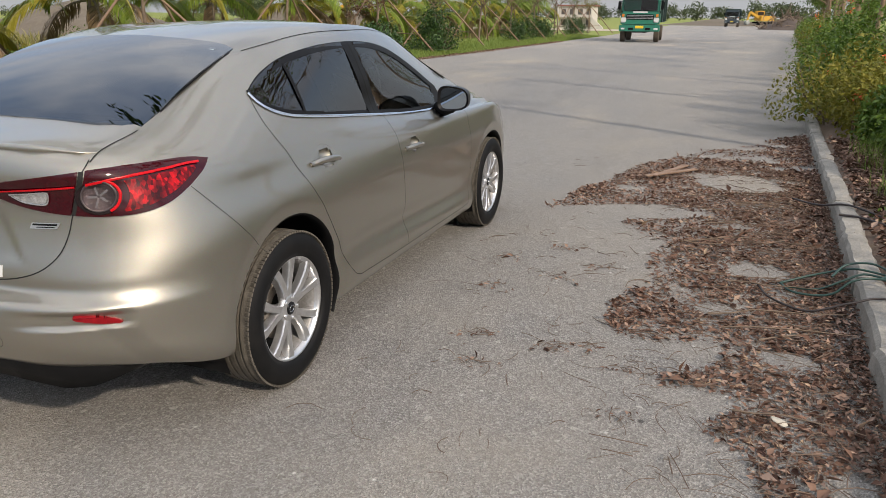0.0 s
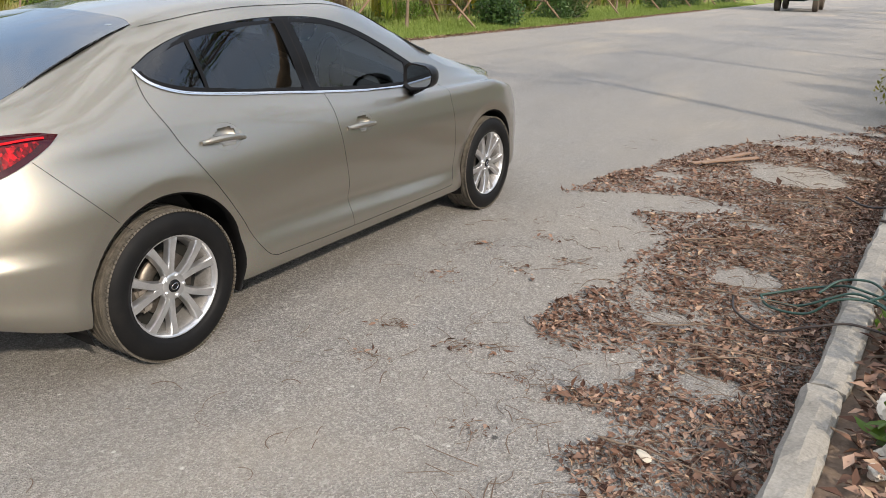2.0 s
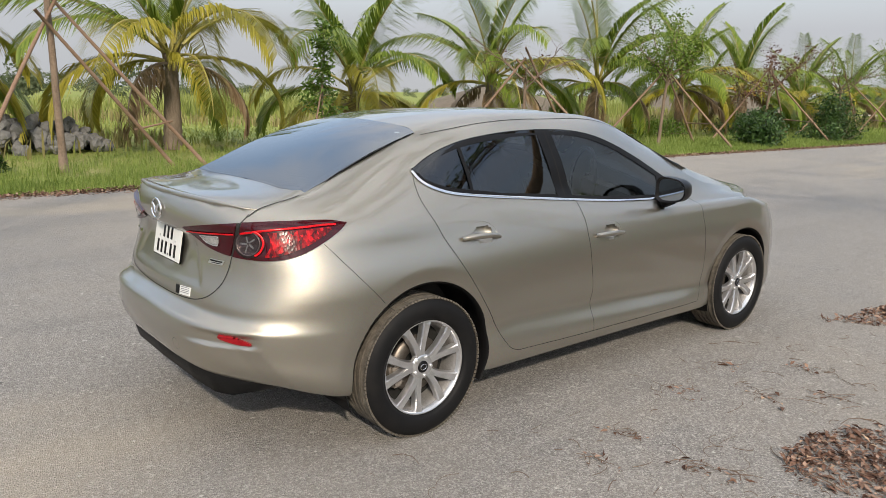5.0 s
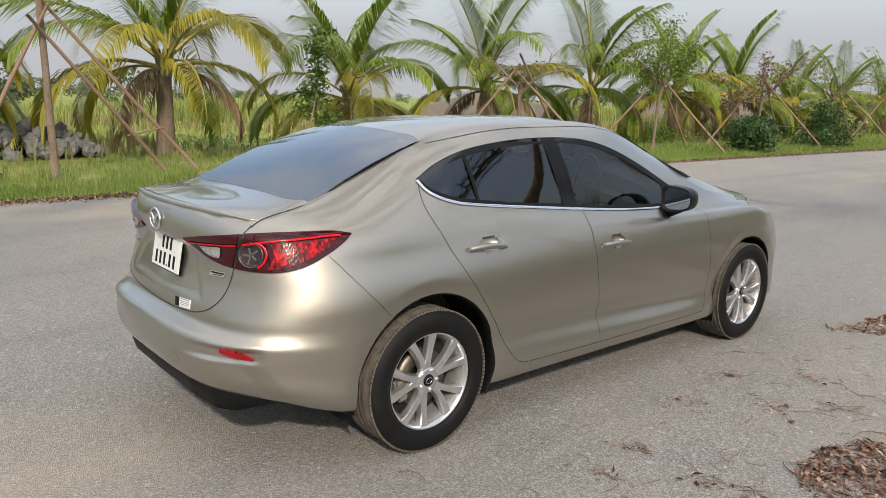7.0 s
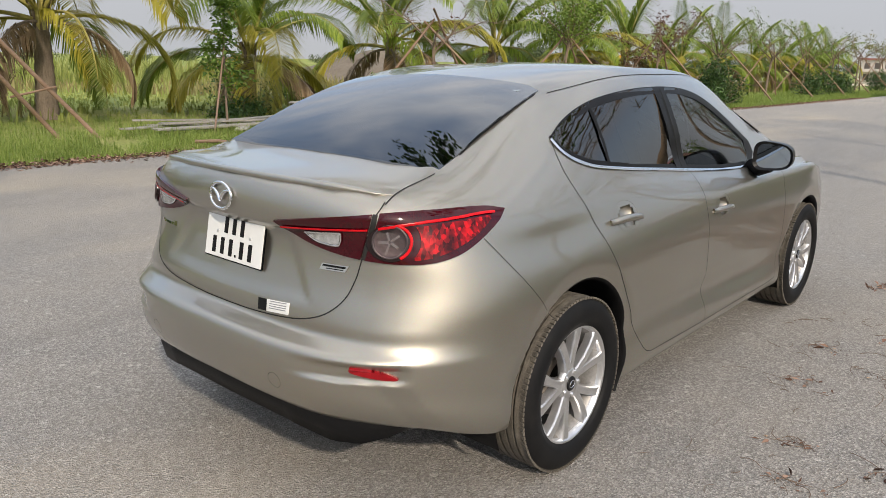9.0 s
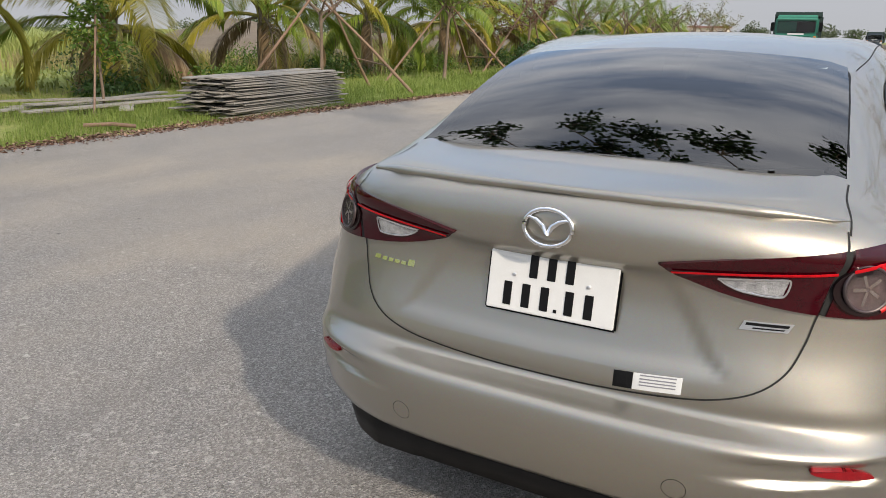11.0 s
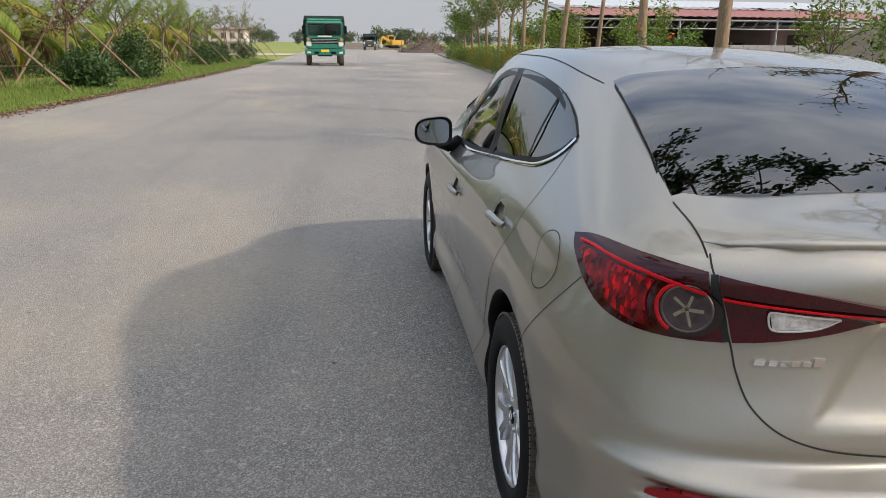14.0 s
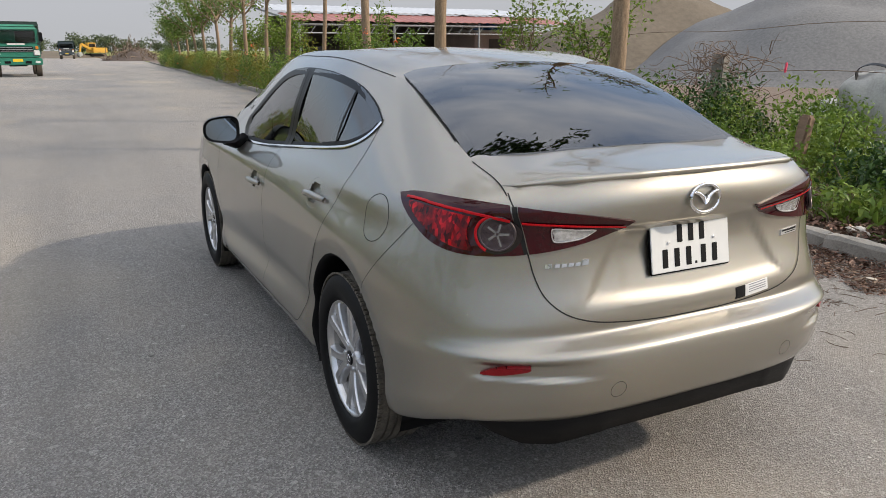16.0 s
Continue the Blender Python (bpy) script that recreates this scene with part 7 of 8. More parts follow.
VERGE_TREES = [  # y, fork, crown, leaf, count, size, limbs, trunk radius
    (1.4, 3.7, (1.0, 1.4), LEAF_GREEN, 300, 0.10, 5, 0.072), (13.35, 2.0, (1.3, 2.2), LEAF_RED, 90, 0.09, 5, 0.055), (19.9, 2.3, (1.25, 2.0), LEAF_LIGHT, 3000, 0.115, 9, 0.06),
    (26.9, 1.9, (1.5, 2.4), LEAF_RED, 1100, 0.11, 6, 0.065), (33.8, 2.2, (1.3, 2.3), LEAF_LIGHT, 1500, 0.10, 8, 0.06), (40.5, 2.2, (1.2, 2.2), LEAF_LIGHT, 1100, 0.11, 7, 0.06),
    (47.0, 2.2, (1.2, 2.2), LEAF_LIGHT, 600, 0.12, 6, 0.06), (53.5, 2.3, (1.2, 2.2), LEAF_GREEN, 500, 0.12, 6, 0.06), (60.0, 2.4, (1.3, 2.2), LEAF_YELLOW, 700, 0.13, 6, 0.06), (67.0, 2.4, (1.3, 2.2), LEAF_GREEN, 500, 0.13, 6, 0.06), (75.0, 2.4, (1.3, 2.2), LEAF_YELLOW, 700, 0.13, 6, 0.06)]
for k, (y, fork, crown, leaf, count, size, limbs_n, tr) in enumerate(VERGE_TREES):
    label = "thin young tree with withered brown leaves, propped by poles" if leaf is LEAF_RED else "thin young tree with sparse light green leaves, propped by poles"
    grow_tree("verge_tree", (-11.7, y, -0.05), 5, tr, fork, crown, leaf, BARK, count, size, label, 820 + k, (0.0, 0.01 * (k % 3)), limbs_n, True, "young trees on the verge")
    feet = [(2.3, 0.7), (-0.3, 2.5), (-1.3, -1.7)] if k else [(-0.1, 2.75), (-0.5, 2.2), (0.9, -1.6)]
    tripod((-11.7 + 0.08, y, -0.05), 2.45 if k else 2.75, 860 + k, feet)
# a leafy sapling with one prop
def sapling():
    r = np.random.default_rng(77)
    ob = tagged(empty("sapling", (-11.9, 7.0, -0.05)), "leafy dark green sapling on a thin stem", "sapling")
    wood = Pile()
    path, rad, _ = limb(r, (0, 0, 0), (0, 0, 1), 2.9, 0.030, 0.010, 0.15, 10)
    wood.add(*tube(path, rad, 7))
    tips = []
    for q in range(3, 11):
        for _ in range(4):
            a = r.uniform(0, 2 * math.pi)
            tp, trd, _ = limb(r, path[q], (math.cos(a), math.sin(a), 0.6), r.uniform(0.25, 0.62) * (1.15 - q / 16), 0.008, 0.003, 0.5, 4)
            wood.add(*tube(tp, trd, 4, False))
            tips += tp[2:]
    wood.link("trunk", BARK, ob, smooth=True)
    t = np.array([tuple(q) for q in tips])
    n = 1100
    at = t[r.integers(0, len(t), n)] + r.normal(size=(n, 3)) * 0.09
    L = r.uniform(0.08, 0.16, n)
    fast_mesh("crown", *simple_leaves(r, at, r.normal(size=(n, 3)) * 0.6 + np.array([0, 0, 0.8]), L, L * 0.5), LEAF_GREEN, ob)
    v, f = tube([(0.9, -0.9, 0.0), (0.05, -0.03, 1.7)], 0.02, 6)
    link("pole", v, f, STAKE, ob, smooth=True)


sapling()
for k, (x, y, s) in enumerate(((-9.75, 22.9, (0.95, 1.0, 1.15)), (-9.7, 28.7, (1.0, 1.15, 1.25)), (-10.4, 44.5, (1.0, 1.1, 1.1)), (-10.6, 51.0, (0.9, 1.0, 1.25)), (-10.3, 61.5, (1.0, 1.1, 1.2)), (-9.9, -3.0, (0.7, 0.8, 0.8)), (-12.2, 0.1, (0.5, 0.5, 0.45)))):
    shrub("round_bush", (x, y, -0.05), tuple(q * 1.25 for q in s), 3800 if y < 40 else 2000, 0.14, LEAF_DARK, 600 + k, "rounded dark green glossy bush on the verge", True, 8, 0, "bushes on the verge")
for k, (x, y, s) in enumerate(((-14.2, 8.8, (1.0, 1.3, 0.5)), (-14.5, 12.5, (1.2, 1.6, 0.6)), (-15.0, 18.6, (1.3, 1.5, 0.8)), (-15.0, 24.6, (1.3, 1.6, 0.8)), (-20, 14, (2.0, 2.5, 0.9)), (-21, 22, (2.0, 2.5, 1.0)), (-14.8, 30.5, (1.3, 1.6, 0.8)), (-15.0, 36.0, (1.4, 1.6, 0.9)))):
    shrub("wild_shrub", (x, y, -0.05), s, 1300, 0.13, LEAF_GREEN if k % 2 else LEAF_DARK, 640 + k, "low wild shrub among the meadow grass", True, 6, 0, "wild shrubs in the meadow")


def build_left_clutter():
    r = np.random.default_rng(61)
    heap = tagged(empty("rock_heap", (-16.6, 1.75, -0.05)), "heap of grey broken rocks in the meadow", "rock heap")
    shapes = []
    for k in range(6):
        bm = rock_mesh(k + 9, 0.17, 0.14, 0.12, 0.45, 2)
        me = bpy.data.meshes.new("rock")
        bm.to_mesh(me)
        bm.free()
        me.materials.append(ROCK)
        shapes.append(me)
    for k in range(190):
        a, q = r.uniform(0, 2 * math.pi), math.sqrt(r.uniform(0, 1))
        x, y = 0.85 * q * math.cos(a), 1.85 * q * math.sin(a)
        ob = new("rock", shapes[k % 6])
        ob.parent = heap
        s = r.uniform(0.6, 1.15)
        ob.matrix_basis = Matrix.Translation((x, y, 0.06 + max(0, 0.80 * (1 - q * q)) * r.uniform(0.5, 1))) @ Euler(r.uniform(0, 6, 3)).to_matrix().to_4x4() @ Matrix.Scale(s, 4)
    # stack of old boards at the road's edge
    stack = tagged(empty("board_stack", (-9.45, 8.8, -0.04), 5), "stack of weathered grey boards at the road's edge", "board stack")
    z = 0.0
    for layer in range(24):
        off = r.normal() * 0.07
        for k in range(6):
            L = 3.55 + r.normal() * 0.16
            bm = bmesh.new()
            box(bm, (-0.085, -L / 2, 0), (0.085, L / 2, 0.019), 0.003)
            ob = part("board", bm, PLANK, stack)
            ob.matrix_basis = pose(-0.47 + 0.19 * k + off * 0.5 + r.normal() * 0.014, off + r.normal() * 0.10, z + r.uniform(0, 0.007), r.normal() * 0.3, r.normal() * 1.0, r.normal() * 0.8)
        z += 0.029
    for k in range(9):
        L = r.uniform(2.0, 3.4)
        bm = bmesh.new()
        box(bm, (-0.12, -L / 2, 0), (0.12, L / 2, 0.028), 0.004, pose(-12.0 + r.uniform(-0.8, 0.9), 7.0 + r.uniform(-0.9, 0.9), 0.02 + 0.03 * (k % 4), 0, r.normal() * 1.0, r.normal() * 14 + (20 if k % 2 else -10)))
        tagged(part("loose_board", bm, PLANK), "loose weathered grey board lying in the grass", "board", "loose boards in the grass")
    v, f = tube([(-8.85, 5.2, 0.02), (-9.05, 4.95, 0.06), (-9.3, 4.65, 0.05)], 0.03, 7)
    tagged(link("loose_pole", v, f, STAKE, smooth=True), "loose wooden pole lying in the verge grass", "pole")


build_left_clutter()

# ---- far things ----
GREEN_CAB = plain("green_cab_paint", (0.018, 0.170, 0.112), 0.35, 0, 0.15, 4, Coat_Weight=0.5)
VISOR_GREEN = plain("pale_green_visor", (0.075, 0.30, 0.215), 0.4, 0, 0.15, 4)
AMBER = plain("amber_lens", (0.65, 0.22, 0.03), 0.3)
DUSTY_WHEEL = plain("dusty_truck_tyre", (0.085, 0.068, 0.052), 0.9, 0, 0.4, 6)
DARK_STEEL = plain("dark_green_steel", (0.020, 0.040, 0.034), 0.6, 0.2, 0.3, 4)
YELLOW = plain("yellow_machine_paint", (0.55, 0.30, 0.03), 0.5, 0, 0.2, 4)
RUST_ROOF = plain("rust_red_sheet", (0.30, 0.115, 0.095), 0.6, 0.1, 0.25, 1.0)
GREY_ROOF = plain("pale_sheet_roof", (0.52, 0.53, 0.54), 0.5, 0.2, 0.15, 1.0)
STEEL = plain("grey_steel", (0.34, 0.35, 0.35), 0.5, 0.4, 0.15, 3)
# shade inside the shed and behind windows, put into the base colour
INSIDE_SHADE = plain("shaded_inside", (0.095, 0.082, 0.074), 0.9, 0, 0.3, 2)
BLOCK = m_concrete("grey_block", (0.24, 0.23, 0.22), (0.42, 0.41, 0.39), 2.0)
WALL_BEIGE = m_concrete("pale_plaster", (0.46, 0.42, 0.37), (0.60, 0.56, 0.50), 1.0)
TARP = plain("blue_tarp", (0.02, 0.13, 0.42), 0.45, 0, 0.2, 3)
GRAVEL = m_concrete("grey_gravel", (0.088, 0.087, 0.085), (0.20, 0.196, 0.19), 8.0)
SAND = m_concrete("brown_sand", (0.092, 0.072, 0.050), (0.175, 0.142, 0.102), 3.0)
BAG = plain("woven_bag", (0.38, 0.37, 0.34), 0.8, 0, 0.3, 6, 0.6)


def dump_truck(at, turn, paint, plate_col, label, s=1.0):
    ob = tagged(empty("dump_truck", at, turn), label, "truck")
    ob.scale = (s, s, s)

    def piece(name, material, *boxes, label="", parent=None, bevel=0.04):
        bm = bmesh.new()
        for lo, hi in boxes:
            box(bm, lo, hi, bevel)
        return part(name, bm, material, parent or ob, label)

    # the truck looks along -y
    cab = piece("cab", paint, ((-1.12, -3.2, 0.95), (1.12, -1.55, 1.75)), ((-1.10, -3.12, 1.70), (1.10, -1.6, 2.62)), label="green cab", bevel=0.09)
    piece("windscreen", TINT_FRONT, ((-0.98, -3.165, 1.80), (0.98, -3.11, 2.42)), parent=cab, label="wide windscreen")
    piece("windscreen_back", CABIN, ((-0.95, -3.12, 1.82), (0.95, -3.09, 2.40)), parent=cab, bevel=0.01)
    piece("sun_visor", VISOR_GREEN if paint is GREEN_CAB else paint, ((-1.05, -3.32, 2.46), (1.05, -3.08, 2.60)), parent=cab)
    piece("grille", BLACK, ((-0.80, -3.235, 1.30), (0.80, -3.18, 1.60)), parent=cab, bevel=0.02)
    for k in range(3):
        piece("grille_bar", STEEL, ((-0.76, -3.255, 1.34 + 0.09 * k), (0.76, -3.23, 1.37 + 0.09 * k)), parent=cab, bevel=0.006)
    piece("roof_cap", VISOR_GREEN if paint is GREEN_CAB else paint, ((-1.02, -3.05, 2.60), (1.02, -1.75, 2.74)), parent=cab, bevel=0.05)
    for x in (-0.55, 0.15):
        piece("wiper", BLACK, ((x, -3.19, 1.80), (x + 0.50, -3.165, 1.825)), parent=cab, bevel=0.004)
    for x in (-0.98, 0.98):
        piece("indicator", AMBER, ((x - 0.07, -3.275, 1.45), (x + 0.07, -3.19, 1.62)), parent=cab, label="amber indicator", bevel=0.02)
        piece("mirror_bracket", BLACK, ((x * 1.22 - 0.10, -3.12, 2.30), (x * 1.22 + 0.10, -3.09, 2.33)), parent=cab, bevel=0.005)
    piece("name_strip", PLATE, ((-0.42, -3.225, 1.68), (0.42, -3.19, 1.76)), parent=cab, bevel=0.01)
    bumper = piece("bumper", paint, ((-1.18, -3.32, 0.62), (1.18, -3.05, 1.00)), label="green bumper")
    for x in (-0.95, 0.95):
        piece("headlight", PLATE, ((x - 0.16, -3.26, 1.12), (x + 0.16, -3.18, 1.42)), parent=cab, label="pale headlight")
        # shade of a bumper recess, drawn as a flat black block
        piece("bumper_recess", BLACK, ((x * 0.52 - 0.15, -3.33, 0.70), (x * 0.52 + 0.15, -3.31, 0.84)), parent=bumper, bevel=0.01)
        piece("fog_light", PLATE, ((x - 0.12, -3.335, 0.72), (x + 0.12, -3.30, 0.84)), parent=bumper, bevel=0.02)
        piece("side_mirror", BLACK, ((x * 1.30 - 0.09, -3.15, 1.85), (x * 1.30 + 0.09, -3.06, 2.35)), parent=cab)
    piece("number_plate", plate_col, ((-0.24, -3.335, 0.80), (0.24, -3.31, 0.95)), parent=bumper, bevel=0.005, label="yellow number plate")
    piece("chassis", BLACK, ((-0.45, -3.0, 0.55), (0.45, 3.0, 0.95)))
    tub = piece("tipper_body", DARK_STEEL, ((-1.22, -1.40, 1.15), (1.22, 3.2, 1.30)), ((-1.22, -1.40, 1.2), (-1.14, 3.2, 2.75)), ((1.14, -1.40, 1.2), (1.22, 3.2, 2.75)), ((-1.22, -1.45, 1.2), (1.22, -1.36, 2.95)), ((-1.22, 3.12, 1.2), (1.22, 3.2, 2.7)), ((-1.24, -1.75, 2.68), (1.24, -1.36, 2.82)), label="dark green steel tipper body", bevel=0.015)
    for y in (-0.6, 0.5, 1.6, 2.7):
        for x in (-1.25, 1.25):
            piece("body_rib", DARK_STEEL, ((x - 0.04, y - 0.05, 1.2), (x + 0.04, y + 0.05, 2.7)), parent=tub, bevel=0.01)
    for y in (-2.35, 2.0):
        for x in (-0.98, 0.98):
            v, f = lathe([(-0.15, 0.30), (-0.15, 0.44), (-0.12, 0.49), (0.12, 0.49), (0.15, 0.44), (0.15, 0.30), (0.06, 0.28), (0.06, 0.001)], 28)
            w = link("wheel", [(q[0] * (1 if x > 0 else -1) + x, q[1] + y, q[2] + 0.49) for q in v], f if x > 0 else [q[::-1] for q in f], DUSTY_WHEEL, ob, "dusty brown-grey wheel", smooth=False)
    return ob


PLATE_YELLOW = plain("yellow_plate", (0.75, 0.52, 0.03), 0.5, 0, 0.05)
dump_truck((-3.57, 50.2, 0), 3, GREEN_CAB, PLATE_YELLOW, "green dump truck facing the camera on the road", 1.04)
dump_truck((0.9, 150.0, 0), -2, plain("dull_blue_cab", (0.05, 0.07, 0.085), 0.5), PLATE_YELLOW, "dark blue-grey dump truck far down the road", 1.04)


def digger(at, turn):
    ob = tagged(empty("excavator", at, turn), "yellow excavator standing on far open ground", "excavator")

    def piece(name, material, lo, hi, bevel=0.05, m=None, label=""):
        bm = bmesh.new()
        box(bm, lo, hi, bevel, m)
        return part(name, bm, material, ob, label)

    for x in (-1.1, 1.1):
        piece("track", BLACK, (x - 0.28, -1.9, 0), (x + 0.28, 1.9, 0.85), 0.25)
    piece("house", YELLOW, (-1.3, -1.2, 0.95), (1.3, 2.0, 2.0), 0.1, label="yellow engine house")
    cab = piece("cab", YELLOW, (-1.3, -1.3, 1.9), (-0.2, 0.4, 3.0), 0.1, label="yellow cab")
    piece("cab_window", TINT, (-1.33, -1.1, 2.1), (-0.17, 0.2, 2.8), 0.02)
    piece("boom", YELLOW, (-0.2, -0.25, 0), (0.2, 0.25, 2.6), 0.08, pose(0.5, -1.0, 1.5, 62, 0, 0))
    piece("stick", YELLOW, (-0.15, -0.18, 0), (0.15, 0.18, 1.9), 0.06, pose(0.5, -3.3, 2.7, 165, 0, 0))
    piece("bucket", STEEL, (-0.5, -0.5, -0.5), (0.5, 0.4, 0.3), 0.15, pose(0.5, -3.8, 0.8, 20, 0, 0))


digger((6.5, 172.0, 0), -60)
digger((-52.0, 93.0, 0), 115)


def mound(name, at, radius, height, material, label, seed, n=44):
    """A tipped heap with straight flanks, furrowed by slides."""
    v, f = [], []
    for i in range(n + 1):
        for j in range(n + 1):
            x, y = (2 * i / n - 1) * 1.05, (2 * j / n - 1) * 1.05
            d = math.hypot(x, y)
            h = max(0.0, 1 - d) ** 0.95
            h = min(h, 0.93 - 0.3 * max(0, 0.2 - d))
            k = noise.noise((x * 3 + seed, y * 3, 0.5)) * 0.10 + noise.noise((x * 9 + seed, y * 9, 2.5)) * 0.03
            v.append((x * radius[0], y * radius[1], (h + k * min(1, h * 4)) * height - 0.1))
    for i in range(n):
        for j in range(n):
            f.append((i * (n + 1) + j, (i + 1) * (n + 1) + j, (i + 1) * (n + 1) + j + 1, i * (n + 1) + j + 1))
    ob = link(name, v, f, material, smooth=True)
    ob.matrix_world = Matrix.Translation(at)
    return tagged(ob, label, "heap")


mound("gravel_mound", (39, 24, -0.05), (17, 12, 0), 7.6, GRAVEL, "large heap of grey gravel behind the hedge", 1.0)
mound("sand_mound", (31, 33, -0.05), (12, 8, 0), 5.8, SAND, "heap of brown sand beside the gravel", 4.0)
mound("spoil_mound", (8.9, 118, -0.05), (4.6, 7, 0), 2.0, m_concrete("dark_spoil", (0.045, 0.033, 0.026), (0.125, 0.090, 0.068), 1.0), "heap of dark brown spoil beside the road", 8.0)
r_root, roots = np.random.default_rng(87), Pile()
for k in range(150):
    a, q = r_root.uniform(0, 6.28), r_root.uniform(0, 1) ** 0.6
    at = Vector((8.9 + 4.2 * q * math.cos(a), 118 + 6.0 * q * math.sin(a), 0.1 + 1.9 * (1 - q)))
    path, rad, _ = limb(r_root, at, r_root.normal(size=3) * np.array([1, 1, 0.6]) + np.array([0, 0, 0.3]), r_root.uniform(0.8, 2.4), 0.09, 0.03, 0.9, 6)
    roots.add(*tube([Vector((v.x, v.y, max(0.05, v.z))) for v in path], rad, 5))
tagged(roots.link("root_tangle", BARK), "tangle of dug-up roots and branches on the spoil heap", "roots", kind="stuff")
mound("dirt_mound", (-1.0, 175, -0.05), (14, 8, 0), 1.6, SAND, "low heap of pale dirt at the road's end", 6.0)
mound("earth_mound", (-34, 33, -0.05), (9, 7, 0), 2.4, SAND, "low pale brown heap beyond the palms", 5.0)
mound("earth_mound", (-36, 62, -0.05), (12, 8, 0), 3.0, SAND, "low pale brown heap beyond the palms", 15.0)


def shed():
    ob = tagged(empty("open_shed", (0, 0, 0)), "long open steel shed with a rusty red sheet roof", "shed")

    def bar(name, a, b, rad, mat=STEEL):
        v, f = tube([a, b], rad, 6)
        link(name, v, f, mat, ob)

    def sheet(name, x0, x1, y0, z0, y1, z1, mat, label):
        v, f = [], []
        n = int((x1 - x0) / 0.28)
        for i in range(n + 1):
            x = x0 + (x1 - x0) * i / n
            dz = 0.045 * (i % 2)
            v += [(x, y0, z0 + dz), (x, y1, z1 + dz), (x, y1, z1 + dz - 0.02), (x, y0, z0 + dz - 0.02)]
        for i in range(n):
            for k in range(4):
                f.append((4 * i + k, 4 * i + 4 + k, 4 * i + 4 + (k + 1) % 4, 4 * i + (k + 1) % 4))
        link(name, v, f, mat, ob, label)

    sheet("roof_sheet", 11.5, 31.5, 43.0, 3.15, 47.0, 3.75, RUST_ROOF, "rust-red corrugated roof sheet")
    sheet("roof_sheet", 11.5, 33.0, 46.6, 3.85, 56.0, 4.75, GREY_ROOF, "pale corrugated roof sheet")
    bm = bmesh.new()
    box(bm, (13.0, 55.0, 0), (33.0, 55.3, 3.9), 0.01)
    part("back_wall", bm, INSIDE_SHADE, ob)
    bm = bmesh.new()
    for k in range(6):
        box(bm, (12.5 + 3.2 * k, 50.5, 0), (14.3 + 3.2 * k, 52.5, 1.2 + 0.5 * (k % 3)), 0.05)
    tagged(part("stored_goods", bm, INSIDE_SHADE), "stacked goods inside the shed, toned dark for the shade there", "stacks", kind="stuff")
    for k in range(7):
        x = 11.8 + 3.1 * k
        bar("post", (x, 43.2, 0), (x, 43.2, 3.1), 0.07)
        bar("rafter", (x, 43.2, 3.0), (x, 55.0, 4.5), 0.06)
        bar("truss", (x, 43.2, 2.5), (x, 47.0, 3.4), 0.04)
    bar("eaves_beam", (11.5, 43.2, 2.95), (31.5, 43.2, 2.95), 0.07)
    bar("eaves_beam", (11.5, 43.2, 2.45), (31.5, 43.2, 2.45), 0.04)
    for k in range(25):
        x = 11.7 + 0.78 * k
        bar("lattice", (x, 43.2, 2.45), (x + 0.39, 43.2, 2.95), 0.02)
    wall = tagged(new("block_wall"), "grey concrete block wall in front of the sheds", "wall", kind="structure")
    bm = bmesh.new()
    box(bm, (0, 0, 0), (0.78, 0.2, 0.38), 0.012)
    me = bpy.data.meshes.new("block")
    bm.to_mesh(me)
    bm.free()
    me.materials.append(BLOCK)
    for row in range(4):
        for k in range(16):
            b = new("block", me)
            b.parent = wall
            b.matrix_basis = Matrix.Translation((17.5 + 0.8 * k + 0.4 * (row % 2), 38.0, 0.39 * row - 0.03))
    house = tagged(empty("low_house", (0, 0, 0)), "low pale house with a sheet roof and blue tarp", "house")
    bm = bmesh.new()
    box(bm, (26.0, 47.0, 0), (38.0, 53.0, 2.7), 0.02)
    part("wall", bm, plain("pinkish_wall", (0.45, 0.36, 0.33), 0.9, 0, 0.15, 1), house)
    for k in range(4):
        bm = bmesh.new()
        box(bm, (27.2 + 2.8 * k, 46.95, 0.9), (28.6 + 2.8 * k, 47.05, 2.2), 0.01)
        part("window", bm, INSIDE_SHADE, house)
    bm = bmesh.new()
    box(bm, (25.5, 46.5, 0), (38.5, 53.5, 0.10), 0.01, pose(0, 0, 2.7, 0, 0, 0))
    part("roof", bm, GREY_ROOF, house)
    bm = rock_mesh(3, 1.6, 1.4, 0.45)
    bm.transform(Matrix.Translation((28.5, 48.5, 2.95)))
    tagged(part("blue_tarp", bm, TARP), "crumpled blue tarpaulin on the house roof", "tarp")


shed()


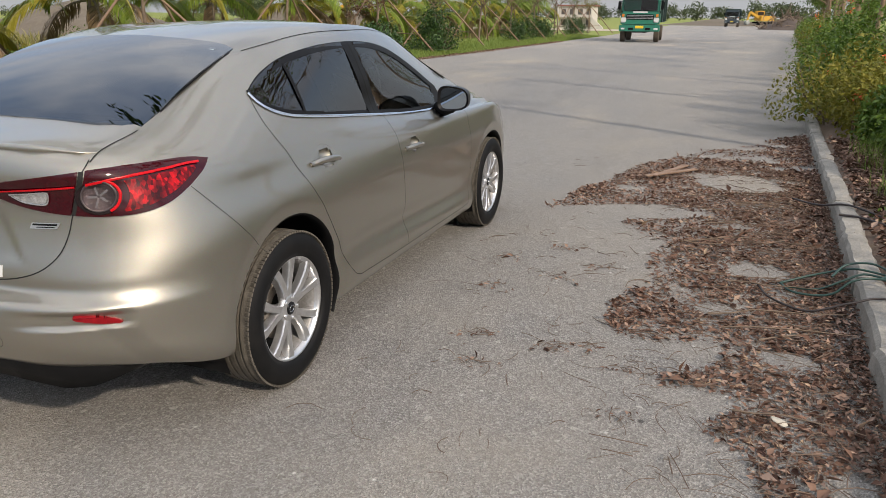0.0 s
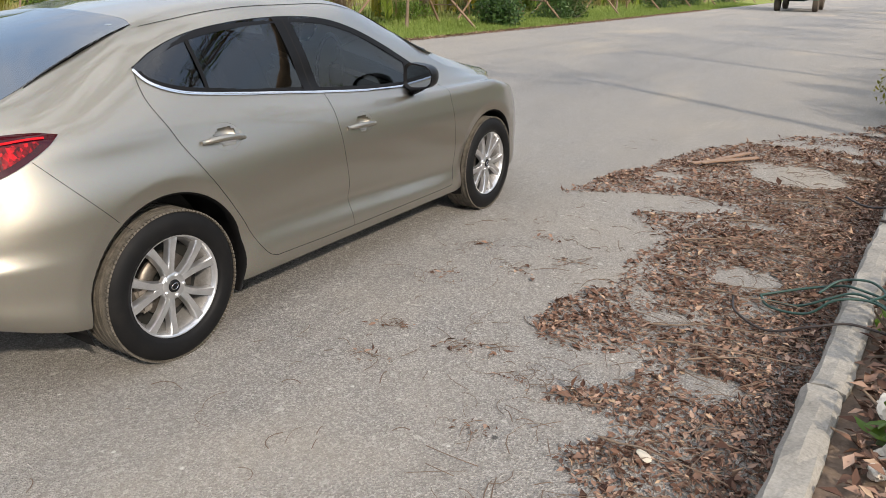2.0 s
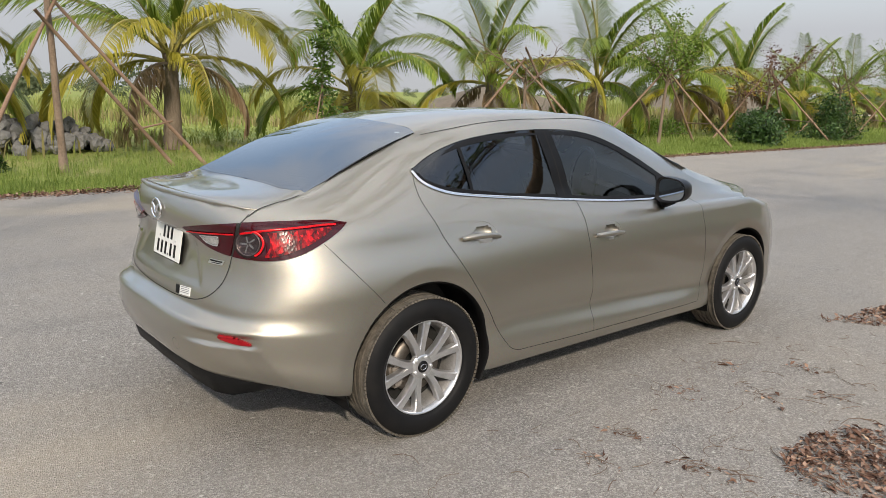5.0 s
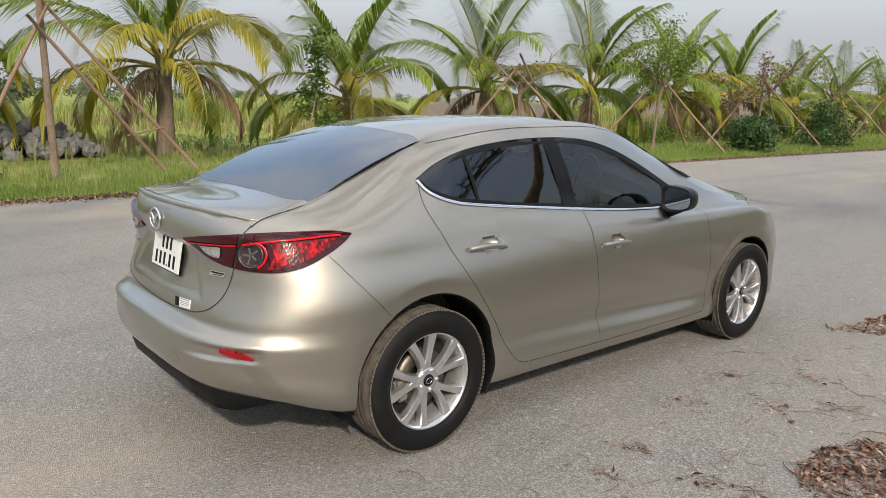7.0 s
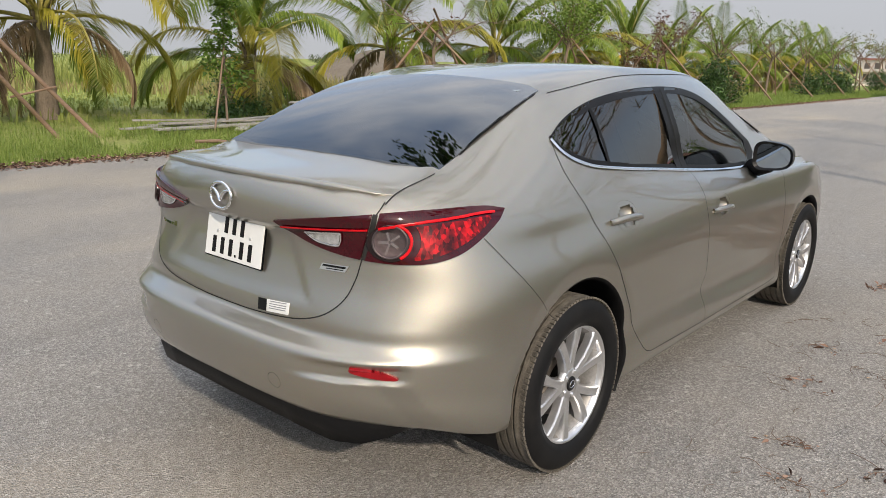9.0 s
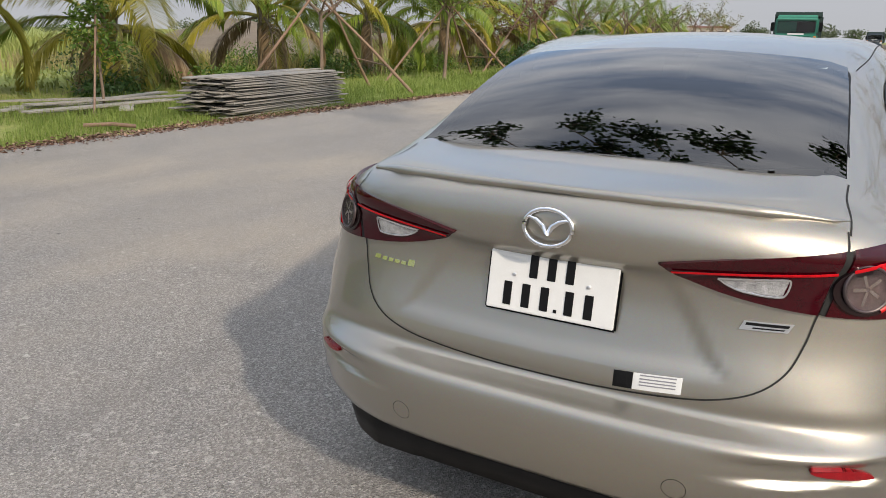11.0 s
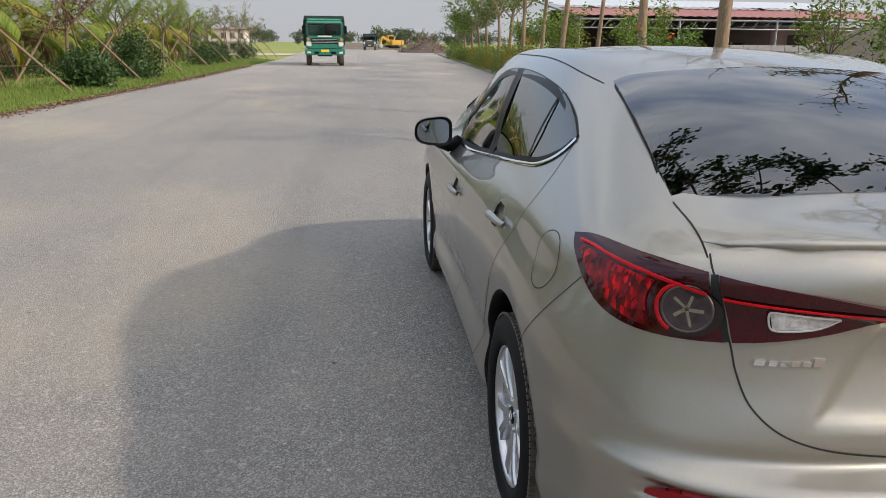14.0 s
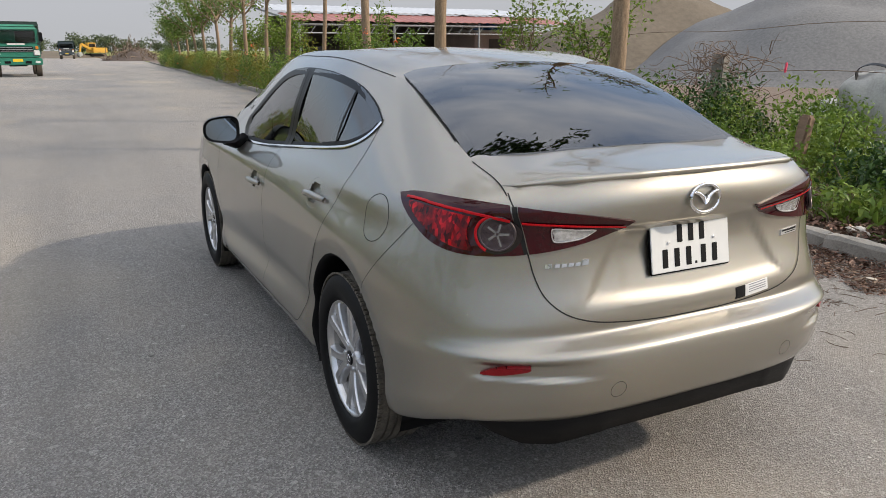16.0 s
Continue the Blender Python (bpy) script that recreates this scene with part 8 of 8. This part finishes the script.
def left_house():
    ob = tagged(empty("roadside_house", (-17.5, 100.0, -0.05), 0), "small pale two-storey house with outside stairs", "house")

    def piece(name, material, lo, hi, label="", bevel=0.02):
        bm = bmesh.new()
        box(bm, lo, hi, bevel)
        return part(name, bm, material, ob, label)

    piece("wall", WALL_BEIGE, (-5, 0, 0), (3, 7, 4.6))
    piece("roof", RUST_ROOF, (-5.4, -0.5, 4.6), (3.4, 7.4, 4.85), "red-brown roof slab")
    piece("balcony", WALL_BEIGE, (-5.2, -1.2, 2.3), (3.2, 0, 2.5))
    for k in range(4):
        piece("window", INSIDE_SHADE, (-4.4 + 2.0 * k, -0.05, 2.9), (-3.3 + 2.0 * k, 0.05, 4.0))
        piece("window", INSIDE_SHADE, (-4.4 + 2.0 * k, -0.05, 0.7), (-3.3 + 2.0 * k, 0.05, 1.9))
    for k in range(10):
        piece("stair_step", WALL_BEIGE, (3.0 + 0.28 * k, -1.2, 0), (3.28 + 0.28 * k, -0.1, 2.4 - 0.22 * k), bevel=0.005)
    ob.scale = (0.55, 0.6, 0.62)
    for x in (-5.0, -1.0, 3.0):
        piece("column", WALL_BEIGE, (x - 0.12, -1.15, 0), (x + 0.12, -0.9, 4.6))


left_house()


def near_right_clutter():
    r = np.random.default_rng(71)
    bm = bmesh.new()
    box(bm, (-0.09, -0.09, 0), (0.09, 0.09, 1.38), 0.015, pose(6.6, 5.35, 0, 2, -2, 10))
    tagged(part("concrete_post", bm, CONCRETE), "weathered concrete fence post wrapped in dead vines", "post")
    pile = Pile()
    for k in range(60):
        a = r.uniform(0, 6.28)
        p0 = Vector((6.6 + r.normal() * 0.35, 5.35 + r.normal() * 0.7, r.uniform(0.5, 1.3)))
        path, rad, _ = limb(r, p0, r.normal(size=3) * np.array([1, 1, 0.5]), r.uniform(0.5, 1.3), 0.007, 0.003, 1.2, 8)
        pile.add(*tube([Vector((q.x, q.y, max(0.1, q.z))) for q in path], rad, 4, False))
    for k in range(150):                                   # wound thickly round the post
        p0 = Vector((6.6 + r.normal() * 0.16, 5.35 + r.normal() * 0.30, r.uniform(0.55, 1.42)))
        path, rad, _ = limb(r, p0, r.normal(size=3) * np.array([1, 1, 0.4]), r.uniform(0.3, 0.8), 0.006, 0.003, 1.6, 8)
        pile.add(*tube([Vector((q.x, q.y, min(1.55, max(0.1, q.z)))) for q in path], rad, 4, False))
    tagged(pile.link("dead_vine", plain("dead_vine", (0.19, 0.130, 0.095), 0.9)), "tangle of dead brown vines on the fence", "vines", kind="stuff")
    bm = bmesh.new()
    box(bm, (-0.06, -0.06, 0), (0.06, 0.06, 0.75), 0.02, pose(5.0, 2.75, 0.05, 5, 6, 10))
    tagged(part("wooden_post", bm, STAKE), "short leaning wooden post in the weeds", "post")
    for z, sag in ((1.70, 0.05), (1.15, 0.04)):
        path = [(6.62, y, z - sag * math.sin(math.pi * (y - 5.35) / 8) + 0.02 * math.sin(y * 2.1)) for y in np.linspace(-3, 9, 30)]
        v, f = tube(path, 0.0045, 5, False)
        tagged(link("fence_wire", v, f, BARK), "thin sagging fence wire", "wire", "fence wires")
    for k, (x, y, sx, sy, sz) in enumerate(((7.1, 3.05, 0.55, 0.60, 0.62), (7.3, 1.75, 0.55, 0.6, 0.5), (7.9, 4.2, 0.5, 0.55, 0.4))):
        bm = bmesh.new()
        bmesh.ops.create_icosphere(bm, subdivisions=4, radius=1.0)
        for q in bm.verts:
            c = q.co.copy()
            q.co = Vector([math.copysign(abs(t) ** 0.62, t) for t in c])
            q.co *= 1 + 0.10 * noise.noise(c * 2.6 + Vector((k, 0, 0))) + 0.05 * noise.noise(c * 7)
            q.co = Vector((q.co.x * sx, q.co.y * sy, q.co.z * sz))
        bm.transform(Matrix.Translation((x, y, sz * 0.92)))
        bag = tagged(part("bulk_bag", bm, BAG, smooth=True), "grubby pale bulk bag slumped behind the fence", "bag", "bulk bags behind the fence")
    path = along([(6.75, 3.35, 1.0), (6.72, 3.38, 1.18), (6.8, 3.25, 1.26), (6.85, 3.0, 1.22), (6.9, 2.7, 1.28), (7.0, 2.3, 1.34)], 24)
    v, f = [], []
    for q in path:
        v += [(q[0], q[1], q[2]), (q[0] + 0.09, q[1] + 0.03, q[2] + 0.02)]
    for i in range(len(path) - 1):
        f.append((2 * i, 2 * i + 1, 2 * i + 3, 2 * i + 2))
    ob = link("bag_strap", v, f, BLACK)
    so = ob.modifiers.new("thick", "SOLIDIFY")
    so.thickness = 0.006
    tagged(ob, "black webbing strap curling over the bulk bag", "strap")
    bm = bmesh.new()
    box(bm, (-0.018, -0.012, 0), (0.018, 0.012, 0.13), 0.008, pose(6.62, 4.28, 1.15, 0, 8, 0))
    tagged(part("pink_tag", bm, plain("pink_plastic", (0.75, 0.08, 0.14), 0.6)), "small pink plastic tag tied to the wire", "tag")


near_right_clutter()


# ---- far woods ----
def far_woods():
    r = np.random.default_rng(81)
    P, S = [], []
    rows = [(-75, y, 4.2) for y in range(-20, 22, 4)] + [(-130 + 20 * math.sin(y * 0.05), y, 3.2 if y < 120 else 6.0) for y in range(-60, 330, 5)] + [(x, 330 + 6 * (x % 3), 7.5) for x in range(-140, 150, 3)] + [(60 + 0.1 * y, y, 7.0) for y in range(60, 330, 8)] + [(x, -120, 7.0) for x in range(-130, 100, 9)]
    for x, y, h in rows:
        if r.uniform() < 0.15:
            continue
        n = 420
        hh = h * r.uniform(0.55, 1.15)
        lumps = unit(r.normal(size=(9, 3))) * r.uniform(0.3, 0.8, (9, 1))
        q = lumps[r.integers(0, 9, n)] + unit(r.normal(size=(n, 3))) * r.uniform(0.1, 1, (n, 1)) ** 0.5 * 0.38
        P.append(q * np.array([hh * 0.9, hh * 0.7, hh * 0.5]) + np.array([x + r.normal() * 2, y + r.normal() * 2, hh * 0.5]))
        S.append(np.full(n, hh * 0.062))
    P, S = np.concatenate(P), np.concatenate(S)
    P[:, 2] = np.maximum(P[:, 2], 0.0)
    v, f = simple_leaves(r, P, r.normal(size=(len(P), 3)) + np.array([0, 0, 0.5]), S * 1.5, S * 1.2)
    # distance haze is put into the leaf colour: paler and greyer green
    mat = m_leaf("haze_lightened_foliage", (0.085, 0.112, 0.062), (0.170, 0.195, 0.115), 0.8, 0.25, 0.1)
    tagged(fast_mesh("far_woods", v, f, mat), "line of distant trees beyond the fields, colour lightened for haze", "woods", kind="stuff")


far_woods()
